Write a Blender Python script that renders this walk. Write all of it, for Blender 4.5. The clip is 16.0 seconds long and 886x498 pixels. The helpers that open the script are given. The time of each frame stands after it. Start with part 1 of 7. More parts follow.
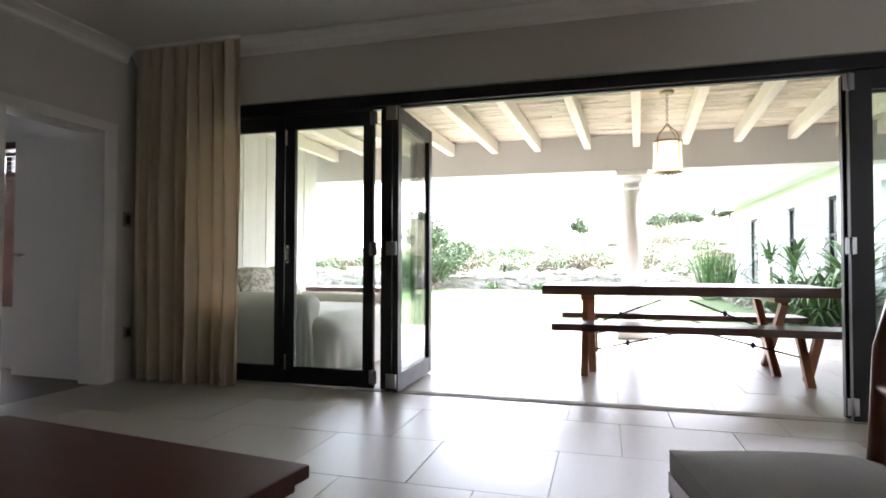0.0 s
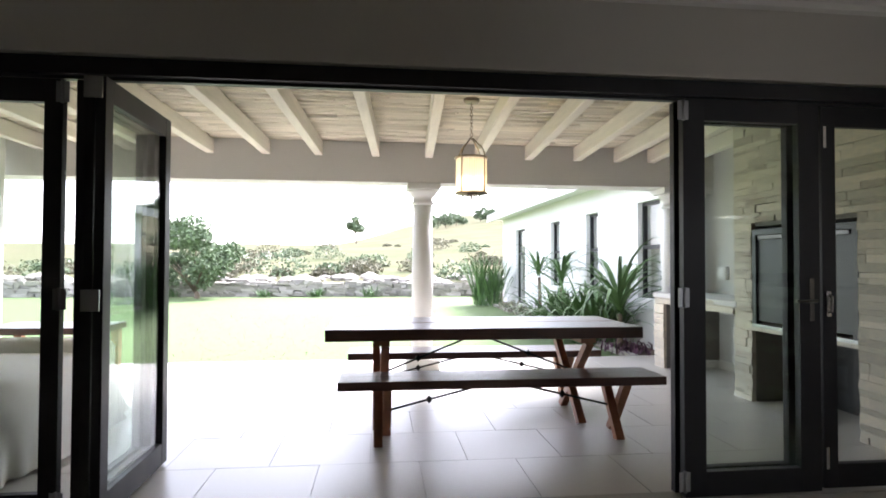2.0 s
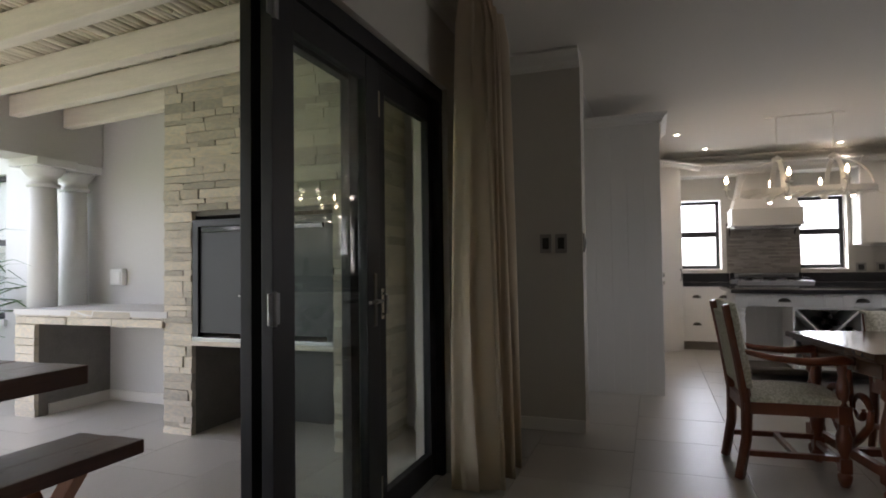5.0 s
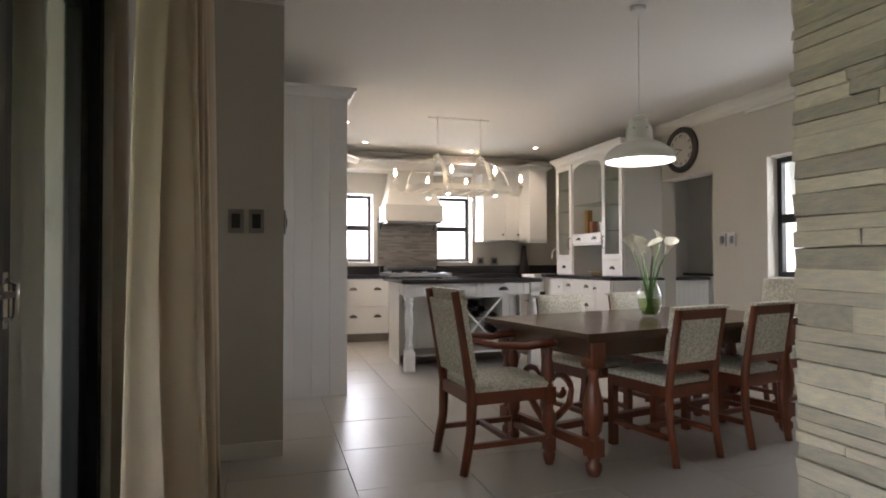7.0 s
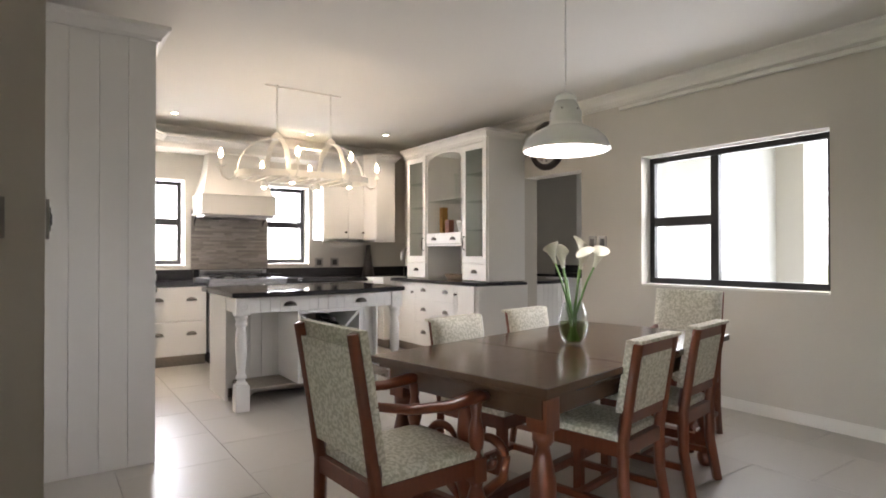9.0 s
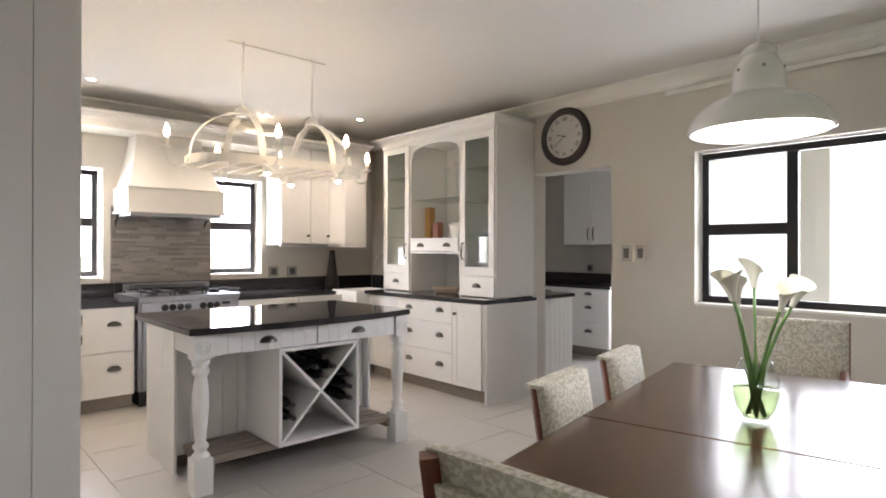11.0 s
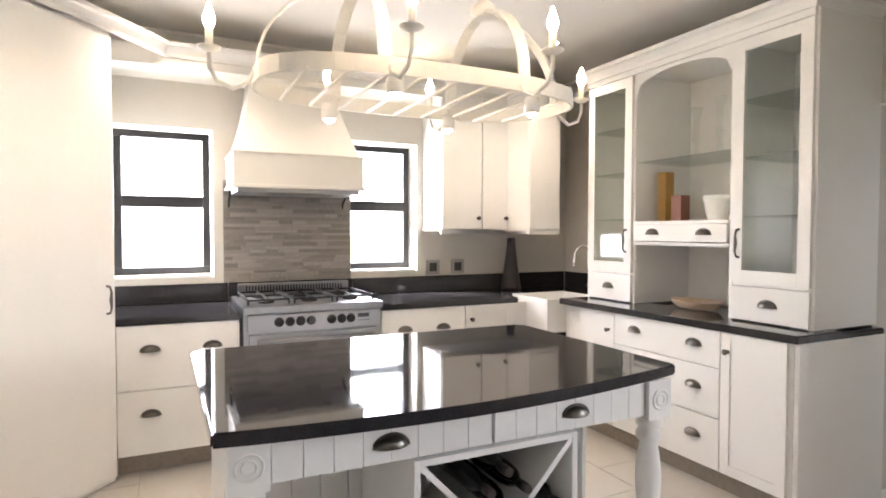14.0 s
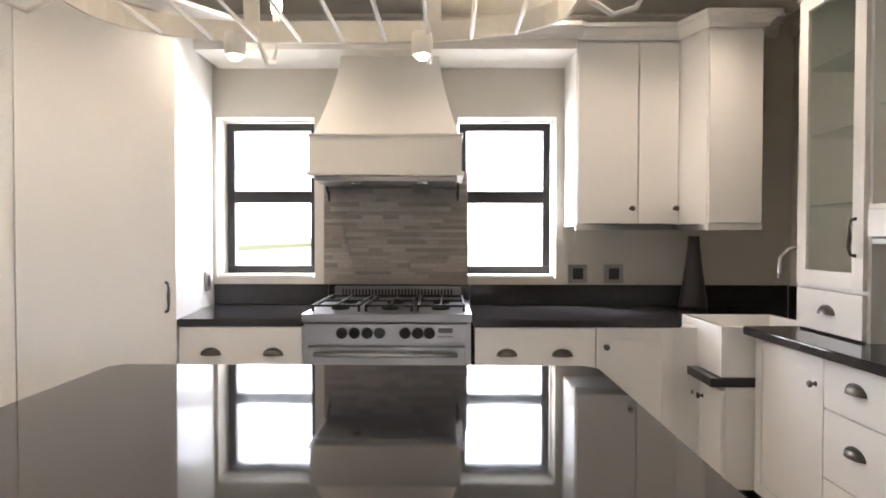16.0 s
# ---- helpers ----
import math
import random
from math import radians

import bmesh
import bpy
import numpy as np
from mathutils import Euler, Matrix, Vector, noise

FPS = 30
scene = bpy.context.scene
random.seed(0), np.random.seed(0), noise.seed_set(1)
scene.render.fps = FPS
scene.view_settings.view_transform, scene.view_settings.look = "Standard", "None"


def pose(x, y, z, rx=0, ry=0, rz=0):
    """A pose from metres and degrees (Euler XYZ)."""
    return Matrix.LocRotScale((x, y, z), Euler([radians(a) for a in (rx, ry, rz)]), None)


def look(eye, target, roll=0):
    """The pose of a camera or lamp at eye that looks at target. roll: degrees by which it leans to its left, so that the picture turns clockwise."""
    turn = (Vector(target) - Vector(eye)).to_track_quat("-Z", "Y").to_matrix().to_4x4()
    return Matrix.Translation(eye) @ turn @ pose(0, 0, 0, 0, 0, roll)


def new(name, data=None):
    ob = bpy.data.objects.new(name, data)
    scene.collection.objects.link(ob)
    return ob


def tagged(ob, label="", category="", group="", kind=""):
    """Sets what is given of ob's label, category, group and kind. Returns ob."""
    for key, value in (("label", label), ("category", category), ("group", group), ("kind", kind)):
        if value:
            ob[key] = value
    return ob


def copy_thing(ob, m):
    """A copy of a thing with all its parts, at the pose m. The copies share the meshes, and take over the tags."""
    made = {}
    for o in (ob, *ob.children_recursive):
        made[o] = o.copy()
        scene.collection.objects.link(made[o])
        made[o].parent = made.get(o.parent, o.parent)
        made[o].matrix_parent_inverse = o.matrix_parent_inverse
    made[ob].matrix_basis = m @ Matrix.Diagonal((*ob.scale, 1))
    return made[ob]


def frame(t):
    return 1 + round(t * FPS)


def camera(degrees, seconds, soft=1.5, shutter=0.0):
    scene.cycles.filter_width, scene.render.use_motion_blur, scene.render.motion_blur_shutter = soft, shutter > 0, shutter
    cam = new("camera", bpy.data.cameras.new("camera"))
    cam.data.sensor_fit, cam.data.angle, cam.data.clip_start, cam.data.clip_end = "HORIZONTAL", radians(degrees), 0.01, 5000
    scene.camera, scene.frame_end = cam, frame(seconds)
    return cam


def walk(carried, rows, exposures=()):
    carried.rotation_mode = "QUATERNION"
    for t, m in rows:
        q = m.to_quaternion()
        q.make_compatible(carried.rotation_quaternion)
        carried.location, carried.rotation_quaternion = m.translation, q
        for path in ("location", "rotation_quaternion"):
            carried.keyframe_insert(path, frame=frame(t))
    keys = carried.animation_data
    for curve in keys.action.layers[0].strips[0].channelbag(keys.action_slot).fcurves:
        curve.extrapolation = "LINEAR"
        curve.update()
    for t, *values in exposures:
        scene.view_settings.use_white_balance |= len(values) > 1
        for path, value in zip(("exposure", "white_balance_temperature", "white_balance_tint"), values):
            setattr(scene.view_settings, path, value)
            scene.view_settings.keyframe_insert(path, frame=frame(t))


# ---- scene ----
cam = camera(75.0, 16.0, soft=1.8)
PATH = [
    (0, (-0.109, -0.217, 0.949), (-0.651, 1.708, 1.0), 0.1),
    (0.5, (-0.137, 0.004, 1.003), (-0.511, 1.968, 1.051), 0.1),
    (1, (-0.214, 0.257, 1.08), (-0.393, 2.248, 1.124), 0.1),
    (1.5, (-0.25, 0.555, 1.155), (-0.227, 2.554, 1.2), 0.1),
    (2, (-0.286, 0.892, 1.244), (-0.066, 2.879, 1.288), 0.2),
    (2.5, (-0.309, 1.216, 1.308), (0.158, 3.161, 1.353), 0.2),
    (3, (-0.298, 1.478, 1.341), (0.5, 3.311, 1.388), 0.1),
    (3.5, (-0.286, 1.728, 1.398), (0.853, 3.372, 1.446), 0.0),
    (4, (-0.284, 2.024, 1.363), (1.216, 3.346, 1.416), -0.1),
    (4.5, (-0.301, 2.326, 1.273), (1.425, 3.336, 1.327), -0.4),
    (5, (-0.228, 2.635, 1.193), (1.649, 3.322, 1.249), -0.7),
    (5.2, (-0.168, 2.764, 1.142), (1.757, 3.303, 1.201), -0.9),
    (7.5, (0.719, 3.188, 1.117), (2.566, 2.423, 1.151), 0.1),
    (8, (0.969, 3.188, 1.129), (2.75, 2.279, 1.161), 0.0),
    (8.5, (1.263, 3.153, 1.17), (2.973, 2.115, 1.197), 0.0),
    (10.8, (2.806, 3.037, 1.352), (4.287, 1.692, 1.348), -0.0),
    (11, (2.926, 3.016, 1.343), (4.399, 1.663, 1.347), 0.1),
    (11.5, (3.231, 2.912, 1.397), (4.713, 1.569, 1.396), 0.1),
    (12, (3.527, 2.802, 1.42), (5.059, 1.516, 1.416), 0.1),
    (12.5, (3.814, 2.668, 1.44), (5.402, 1.452, 1.423), 0.2),
    (13, (4.083, 2.465, 1.454), (5.735, 1.339, 1.407), 0.2),
    (13.5, (4.39, 2.252, 1.418), (6.118, 1.247, 1.364), 0.2),
    (14, (4.649, 2.024, 1.393), (6.451, 1.158, 1.333), 0.1),
    (14.5, (4.873, 1.76, 1.36), (6.742, 1.05, 1.315), 0.4),
    (15, (5.032, 1.465, 1.361), (6.963, 0.943, 1.316), 0.2),
    (15.5, (5.157, 1.16, 1.347), (7.136, 0.875, 1.306), 0.1),
    (16, (5.29, 0.856, 1.329), (7.289, 0.876, 1.29), 0.1),
]
EXPOSURES = [(0, 3.85, 6200, 20), (0.5, 3.8, 6200, 20), (1.5, 3.2, 6200, 20), (2.5, 2.75, 6200, 20), (3.5, 2.42, 6200, 20), (5, 2.7, 6300, 20), (7.5, 3.75, 6500, 20), (8.5, 4.05, 6500, 20), (11, 4.1, 6400, 20), (12.5, 4.15, 6400, 20), (13, 4.1, 6400, 20), (14, 4.45, 6400, 20), (15.5, 4.02, 6350, 20), (16, 3.78, 6350, 20)]
walk(cam, [(t, look(eye, target, roll)) for t, eye, target, roll in PATH], EXPOSURES)

# ---- world and sun ----
world = bpy.data.worlds.new("sky")
scene.world = world
world.use_nodes = True
wn = world.node_tree.nodes
sky = wn.new("ShaderNodeTexSky")
sky.sky_type = "NISHITA"
sky.sun_disc = False
sky.sun_elevation = radians(49)
sky.sun_rotation = radians(37)
sky.dust_density = 1.5
sky.ozone_density = 0.6
wn["Background"].inputs["Strength"].default_value = 0.15
cloud = wn.new("ShaderNodeHueSaturation")
cloud.inputs["Saturation"].default_value = 0.35
world.node_tree.links.new(sky.outputs[0], cloud.inputs["Color"])
world.node_tree.links.new(cloud.outputs[0], wn["Background"].inputs[0])
sun_data = bpy.data.lights.new("sun", "SUN")
sun_data.energy, sun_data.angle, sun_data.color = 2.3, radians(14), (1.0, 0.98, 0.95)
sun = new("sun", sun_data)
sun.matrix_world = look((0, 0, 30), (-16, -21, 0))


def lamp(name, kind, place, watts, colour=(1, 1, 1), size=0.05, target=None, size_y=None):
    data = bpy.data.lights.new(name, kind)
    data.energy, data.color = watts, colour
    if kind == "AREA":
        data.shape, data.size, data.size_y = "RECTANGLE", size, size_y or size
    else:
        data.shadow_soft_size = size
    ob = new(name, data)
    ob.matrix_world = look(place, target) if target else pose(*place)
    return ob


# daylight that the sky sends in through the windows and the folding doors
lamp("daylight_kitchen", "AREA", (9.35, 1.25, 1.6), 9, (0.95, 0.98, 1), 2.1, (8, 1.25, 1.45), 1.0)
lamp("daylight_dining", "AREA", (4.07, -1.75, 1.6), 3.0, (0.95, 0.98, 1), 1.5, (4.07, 0, 1.2), 1.1)
lamp("daylight_scullery", "AREA", (6.35, -4.3, 1.3), 3.5, (0.95, 0.98, 1), 0.7, (6.4, -2, 1.1), 1.4)
lamp("daylight_bedroom", "AREA", (-5.45, 4.2, 1.3), 12, (0.95, 0.98, 1), 1.0, (-5.4, 2.5, 1.0), 1.4)
WARM = (1.0, 0.86, 0.70)

# ---- materials ----
def mat(name, colour, rough=0.5, metal=0.0, vary=0.08, scale=6.0, grain=0.0, grain_scale=60.0, stretch=(1, 1, 1), bump=0.0, bump_scale=80.0,
        island=0.0, obrand=0.0, coat=0.0, second=None, second_at=(0.5, 0.62), rough_vary=0.06, spec=0.5):
    m = bpy.data.materials.new(name)
    m.use_nodes = True
    nt = m.node_tree
    n, l = nt.nodes, nt.links
    bs = n["Principled BSDF"]
    tc = n.new("ShaderNodeTexCoord")
    mp = n.new("ShaderNodeMapping")
    mp.inputs["Scale"].default_value = stretch
    l.new(tc.outputs["Object"], mp.inputs[0])
    big = n.new("ShaderNodeTexNoise")
    big.inputs["Scale"].default_value, big.inputs["Detail"].default_value = scale, 4
    fine = n.new("ShaderNodeTexNoise")
    fine.inputs["Scale"].default_value, fine.inputs["Detail"].default_value = grain_scale, 3
    l.new(mp.outputs[0], big.inputs[0])
    l.new(mp.outputs[0], fine.inputs[0])
    hs = n.new("ShaderNodeHueSaturation")
    hs.inputs["Color"].default_value = (*colour, 1)
    colour_out = None
    if second:
        ramp = n.new("ShaderNodeMapRange")
        ramp.inputs["From Min"].default_value, ramp.inputs["From Max"].default_value = second_at
        l.new(big.outputs[0], ramp.inputs[0])
        mx = n.new("ShaderNodeMix")
        mx.data_type = "RGBA"
        mx.inputs[6].default_value, mx.inputs[7].default_value = (*colour, 1), (*second, 1)
        l.new(ramp.outputs[0], mx.inputs[0])
        l.new(mx.outputs[2], hs.inputs["Color"])
    # value = 1 + vary*(noise-.5)*2 + grain*(fine-.5)*2 + random
    a = n.new("ShaderNodeMath"); a.operation = "MULTIPLY_ADD"
    a.inputs[1].default_value, a.inputs[2].default_value = 2 * vary, 1 - vary - grain - 0.5 * (island + obrand)
    l.new(big.outputs[0], a.inputs[0])
    b = n.new("ShaderNodeMath"); b.operation = "MULTIPLY_ADD"
    b.inputs[1].default_value = 2 * grain
    l.new(fine.outputs[0], b.inputs[0]); l.new(a.outputs[0], b.inputs[2])
    last = b
    if island:
        g = n.new("ShaderNodeNewGeometry")
        c = n.new("ShaderNodeMath"); c.operation = "MULTIPLY_ADD"
        c.inputs[1].default_value = island
        l.new(g.outputs["Random Per Island"], c.inputs[0]); l.new(last.outputs[0], c.inputs[2])
        last = c
    if obrand:
        g = n.new("ShaderNodeObjectInfo")
        c = n.new("ShaderNodeMath"); c.operation = "MULTIPLY_ADD"
        c.inputs[1].default_value = obrand
        l.new(g.outputs["Random"], c.inputs[0]); l.new(last.outputs[0], c.inputs[2])
        last = c
    l.new(last.outputs[0], hs.inputs["Value"])
    l.new(hs.outputs[0], bs.inputs["Base Color"])
    r = n.new("ShaderNodeMath"); r.operation = "MULTIPLY_ADD"
    r.inputs[1].default_value, r.inputs[2].default_value = 2 * rough_vary, rough - rough_vary
    l.new(big.outputs[0], r.inputs[0]); l.new(r.outputs[0], bs.inputs["Roughness"])
    bs.inputs["Metallic"].default_value = metal
    bs.inputs["Coat Weight"].default_value = coat
    bs.inputs["Coat Roughness"].default_value = 0.12
    bs.inputs["Specular IOR Level"].default_value = spec
    if bump:
        bn = n.new("ShaderNodeTexNoise")
        bn.inputs["Scale"].default_value, bn.inputs["Detail"].default_value = bump_scale, 5
        l.new(mp.outputs[0], bn.inputs[0])
        bp = n.new("ShaderNodeBump")
        bp.inputs["Strength"].default_value, bp.inputs["Distance"].default_value = bump, 0.01
        l.new(bn.outputs[0], bp.inputs["Height"]); l.new(bp.outputs[0], bs.inputs["Normal"])
    return m


def glass(name, tint=(1, 1, 1), rough=0.0, ior=1.45, clear=True):
    m = bpy.data.materials.new(name)
    m.use_nodes = True
    n, l = m.node_tree.nodes, m.node_tree.links
    if not clear:
        bs = n["Principled BSDF"]
        bs.inputs["Base Color"].default_value = (*tint, 1)
        bs.inputs["Transmission Weight"].default_value = 1
        bs.inputs["Roughness"].default_value, bs.inputs["IOR"].default_value = rough, ior
        return m
    n.remove(n["Principled BSDF"])
    tr, gl, mx = n.new("ShaderNodeBsdfTransparent"), n.new("ShaderNodeBsdfGlossy"), n.new("ShaderNodeMixShader")
    lw, pw, fr = n.new("ShaderNodeLayerWeight"), n.new("ShaderNodeMath"), n.new("ShaderNodeMath")
    lw.inputs["Blend"].default_value = 0.5
    pw.operation, pw.inputs[1].default_value = "POWER", 5
    fr.operation = "MULTIPLY_ADD"
    f0 = ((ior - 1) / (ior + 1)) ** 2
    fr.inputs[1].default_value, fr.inputs[2].default_value = 1 - f0, f0
    l.new(lw.outputs["Facing"], pw.inputs[0]); l.new(pw.outputs[0], fr.inputs[0])
    tr.inputs[0].default_value = (*tint, 1)
    gl.inputs["Roughness"].default_value = rough
    l.new(fr.outputs[0], mx.inputs[0]); l.new(tr.outputs[0], mx.inputs[1]); l.new(gl.outputs[0], mx.inputs[2])
    l.new(mx.outputs[0], n["Material Output"].inputs[0])
    return m


def glow(name, colour, strength):
    m = bpy.data.materials.new(name)
    m.use_nodes = True
    bs = m.node_tree.nodes["Principled BSDF"]
    bs.inputs["Base Color"].default_value = (*colour, 1)
    bs.inputs["Emission Color"].default_value = (*colour, 1)
    bs.inputs["Emission Strength"].default_value = strength
    return m


WALL = mat("plaster_beige", (0.56, 0.53, 0.47), 0.85, vary=0.05, scale=1.5, grain=0.02, bump=0.06, bump_scale=120)
WALL_OUT = mat("plaster_outside", (0.62, 0.61, 0.585), 0.9, vary=0.06, scale=1.2, grain=0.03, bump=0.12, bump_scale=70)
WHITE_WALL = mat("plaster_white", (0.72, 0.72, 0.70), 0.9, vary=0.05, scale=0.8, grain=0.03, bump=0.15, bump_scale=60)
CEIL = mat("ceiling_paint", (0.72, 0.70, 0.655), 0.9, vary=0.03, scale=1.0, grain=0.01)
TRIM = mat("trim_paint", (0.74, 0.72, 0.67), 0.5, vary=0.03, scale=3)
TILE = mat("floor_tile", (0.47, 0.445, 0.40), 0.33, vary=0.05, scale=2.0, grain=0.03, grain_scale=45, obrand=0.05, rough_vary=0.03)
GROUT = mat("grout", (0.37, 0.35, 0.31), 0.9, vary=0.1, scale=9, grain=0.1)
BLACK = mat("black_frame", (0.012, 0.012, 0.013), 0.45, vary=0.2, scale=5, grain=0.1, rough_vary=0.08, spec=0.35)
STEEL = mat("steel", (0.31, 0.31, 0.315), 0.3, 1.0, vary=0.06, scale=4, grain=0.05, grain_scale=90, stretch=(1, 1, 14))
CHROME = mat("chrome", (0.75, 0.75, 0.74), 0.15, 1.0, vary=0.04, scale=8)
PEWTER = mat("pewter", (0.13, 0.12, 0.105), 0.36, 1.0, vary=0.2, scale=30, grain=0.1)
CAB = mat("cabinet_paint", (0.76, 0.75, 0.72), 0.36, vary=0.03, scale=3, grain=0.015, grain_scale=70, bump=0.015, bump_scale=50)
GRANITE = mat("black_granite", (0.027, 0.026, 0.028), 0.045, vary=0.25, scale=30, grain=0.5, grain_scale=260, rough_vary=0.03)
DARKWOOD = mat("mahogany", (0.165, 0.044, 0.018), 0.3, vary=0.3, scale=5, grain=0.2, grain_scale=30, stretch=(9, 9, 1), coat=0.25, bump=0.04, bump_scale=50, obrand=0.15)
TABLEWOOD = mat("table_mahogany", (0.085, 0.045, 0.025), 0.22, vary=0.2, scale=3, grain=0.1, grain_scale=24, stretch=(9, 1, 1), coat=0.2)
COFFEEWOOD = mat("lounge_table_wood", (0.075, 0.022, 0.014), 0.42, vary=0.25, scale=3, grain=0.15, grain_scale=24, stretch=(1, 9, 1), spec=0.25)
PATIOWOOD = mat("oiled_sleeper_wood", (0.085, 0.034, 0.022), 0.3, vary=0.35, scale=4, grain=0.3, grain_scale=26, stretch=(1, 11, 11), spec=0.5, bump=0.2, bump_scale=16, obrand=0.15)
PATIOLEG = mat("oiled_leg_wood", (0.30, 0.12, 0.055), 0.45, vary=0.3, scale=4, grain=0.25, grain_scale=24, stretch=(9, 9, 1), bump=0.1, bump_scale=30, obrand=0.2)
BRASS = mat("antique_brass", (0.30, 0.25, 0.17), 0.42, 0.9, vary=0.25, scale=18, grain=0.1)
IRON = mat("wrought_iron", (0.02, 0.019, 0.018), 0.6, 0.6, vary=0.2, scale=20)
FABRIC = mat("damask_fabric", (0.50, 0.475, 0.375), 0.9, vary=0.06, scale=75, grain=0.08, grain_scale=160, second=(0.70, 0.675, 0.58), second_at=(0.44, 0.56), bump=0.25, bump_scale=220)
CUSHION = mat("printed_cushion_cloth", (0.34, 0.30, 0.26), 0.95, vary=0.1, scale=26, grain=0.1, grain_scale=160, second=(0.66, 0.63, 0.57), second_at=(0.42, 0.56), bump=0.2, bump_scale=200)
SEATCLOTH = mat("grey_seat_cloth", (0.36, 0.345, 0.32), 0.95, vary=0.08, scale=12, grain=0.12, grain_scale=200, bump=0.2, bump_scale=200)
CURTAIN = mat("linen_curtain", (0.68, 0.585, 0.45), 0.95, vary=0.06, scale=5, grain=0.06, grain_scale=180, bump=0.12, bump_scale=260)
SHEET = mat("dust_sheet", (0.66, 0.65, 0.61), 0.95, vary=0.06, scale=4, grain=0.04, bump=0.15, bump_scale=160)
LIMEWASH = mat("limewashed_timber", (0.72, 0.67, 0.57), 0.75, vary=0.16, scale=3, grain=0.1, grain_scale=30, stretch=(9, 1, 9), bump=0.18, bump_scale=25, obrand=0.1)
LIMEWASH_UP = mat("limewashed_boards", (0.62, 0.60, 0.55), 0.8, vary=0.16, scale=3, grain=0.1, grain_scale=30, stretch=(9, 9, 1), bump=0.18, bump_scale=25, obrand=0.12)
LATTE = mat("limewashed_poles", (0.72, 0.66, 0.53), 0.85, vary=0.16, scale=3, grain=0.12, grain_scale=40, stretch=(1, 8, 8), bump=0.2, bump_scale=40, island=0.25)
STONE = mat("stacked_stone", (0.50, 0.475, 0.41), 0.75, vary=0.2, scale=5, grain=0.16, grain_scale=45, obrand=0.58, second=(0.60, 0.51, 0.37), second_at=(0.3, 0.8), bump=0.35, bump_scale=24)
MORTAR = mat("dark_mortar", (0.20, 0.19, 0.17), 0.95, vary=0.2, scale=10, grain=0.15)
MOSAIC = mat("stone_mosaic", (0.22, 0.19, 0.16), 0.4, vary=0.2, scale=14, grain=0.1, obrand=0.6, bump=0.1, bump_scale=60, second=(0.29, 0.275, 0.255), second_at=(0.45, 0.6))
GRASS = mat("lawn", (0.082, 0.13, 0.037), 0.9, vary=0.22, scale=0.7, grain=0.3, grain_scale=60, bump=0.6, bump_scale=90)
DRYGRASS = mat("dry_grass", (0.135, 0.125, 0.078), 0.95, vary=0.3, scale=0.22, grain=0.3, grain_scale=4, second=(0.09, 0.1, 0.055), second_at=(0.42, 0.6), bump=0.8, bump_scale=3)
DRYGRASS.node_tree.nodes["Principled BSDF"].inputs["Specular IOR Level"].default_value = 0.02
SOIL = mat("bed_soil", (0.09, 0.06, 0.045), 0.95, vary=0.3, scale=8, grain=0.3, bump=0.8, bump_scale=30)
LEAF = mat("green_leaf", (0.075, 0.15, 0.045), 0.5, vary=0.25, scale=6, grain=0.1, island=0.6)
LEAF_DARK = mat("bush_leaf", (0.12, 0.17, 0.09), 0.6, vary=0.25, scale=3, island=0.8)
LEAF_GREY = mat("scrub_leaf", (0.16, 0.155, 0.10), 0.75, vary=0.3, scale=2, island=0.7)
LEAF_PURPLE = mat("purple_leaf", (0.075, 0.022, 0.05), 0.55, vary=0.25, scale=6, island=0.7)
BARK = mat("bark", (0.13, 0.10, 0.07), 0.95, vary=0.3, scale=8, grain=0.2, bump=0.6, bump_scale=30)
FIELDSTONE = mat("field_stone", (0.30, 0.28, 0.25), 0.9, vary=0.25, scale=4, grain=0.2, island=0.55, bump=0.5, bump_scale=18)
PORCELAIN = mat("porcelain", (0.82, 0.82, 0.80), 0.12, vary=0.02, scale=3)
FRIDGE = mat("fridge_enamel", (0.80, 0.81, 0.81), 0.22, vary=0.02, scale=3)
CHARCOAL = mat("charcoal_ceramic", (0.035, 0.026, 0.024), 0.45, vary=0.15, scale=12, grain=0.1)
OVENGLASS = mat("oven_glass", (0.015, 0.015, 0.016), 0.06, vary=0.1, scale=3)
PLASTIC_DARK = mat("dark_plastic", (0.03, 0.027, 0.025), 0.4, vary=0.1, scale=12)
SWITCH = mat("switch_steel", (0.33, 0.315, 0.29), 0.34, 0.9, vary=0.1, scale=12)
IVORY = mat("ivory_metal", (0.78, 0.75, 0.68), 0.45, vary=0.08, scale=12, grain=0.05)
PENDANT = mat("white_enamel", (0.82, 0.81, 0.78), 0.25, vary=0.03, scale=4)
CLOCKFACE = mat("clock_face", (0.55, 0.535, 0.49), 0.6, vary=0.12, scale=9, grain=0.06)
CANDLE_A = mat("ochre_wax", (0.36, 0.20, 0.05), 0.5, vary=0.2, scale=9)
CANDLE_B = mat("brown_wax", (0.22, 0.085, 0.05), 0.5, vary=0.2, scale=9)
TERRA = mat("pale_wicker", (0.50, 0.38, 0.27), 0.8, vary=0.2, scale=20, grain=0.1)
GREYWOOD = mat("weathered_shelf_wood", (0.27, 0.235, 0.195), 0.8, vary=0.25, scale=4, grain=0.2, grain_scale=30, stretch=(9, 1, 9), bump=0.2, bump_scale=30)
BLIND = mat("blind_wood", (0.06, 0.024, 0.014), 0.5, vary=0.2, scale=5, grain=0.1)
DARKFLOOR = mat("bedroom_floor", (0.14, 0.12, 0.105), 0.5, vary=0.15, scale=3, grain=0.1)
ROOF = mat("roof_sheet", (0.33, 0.34, 0.36), 0.5, vary=0.1, scale=2)
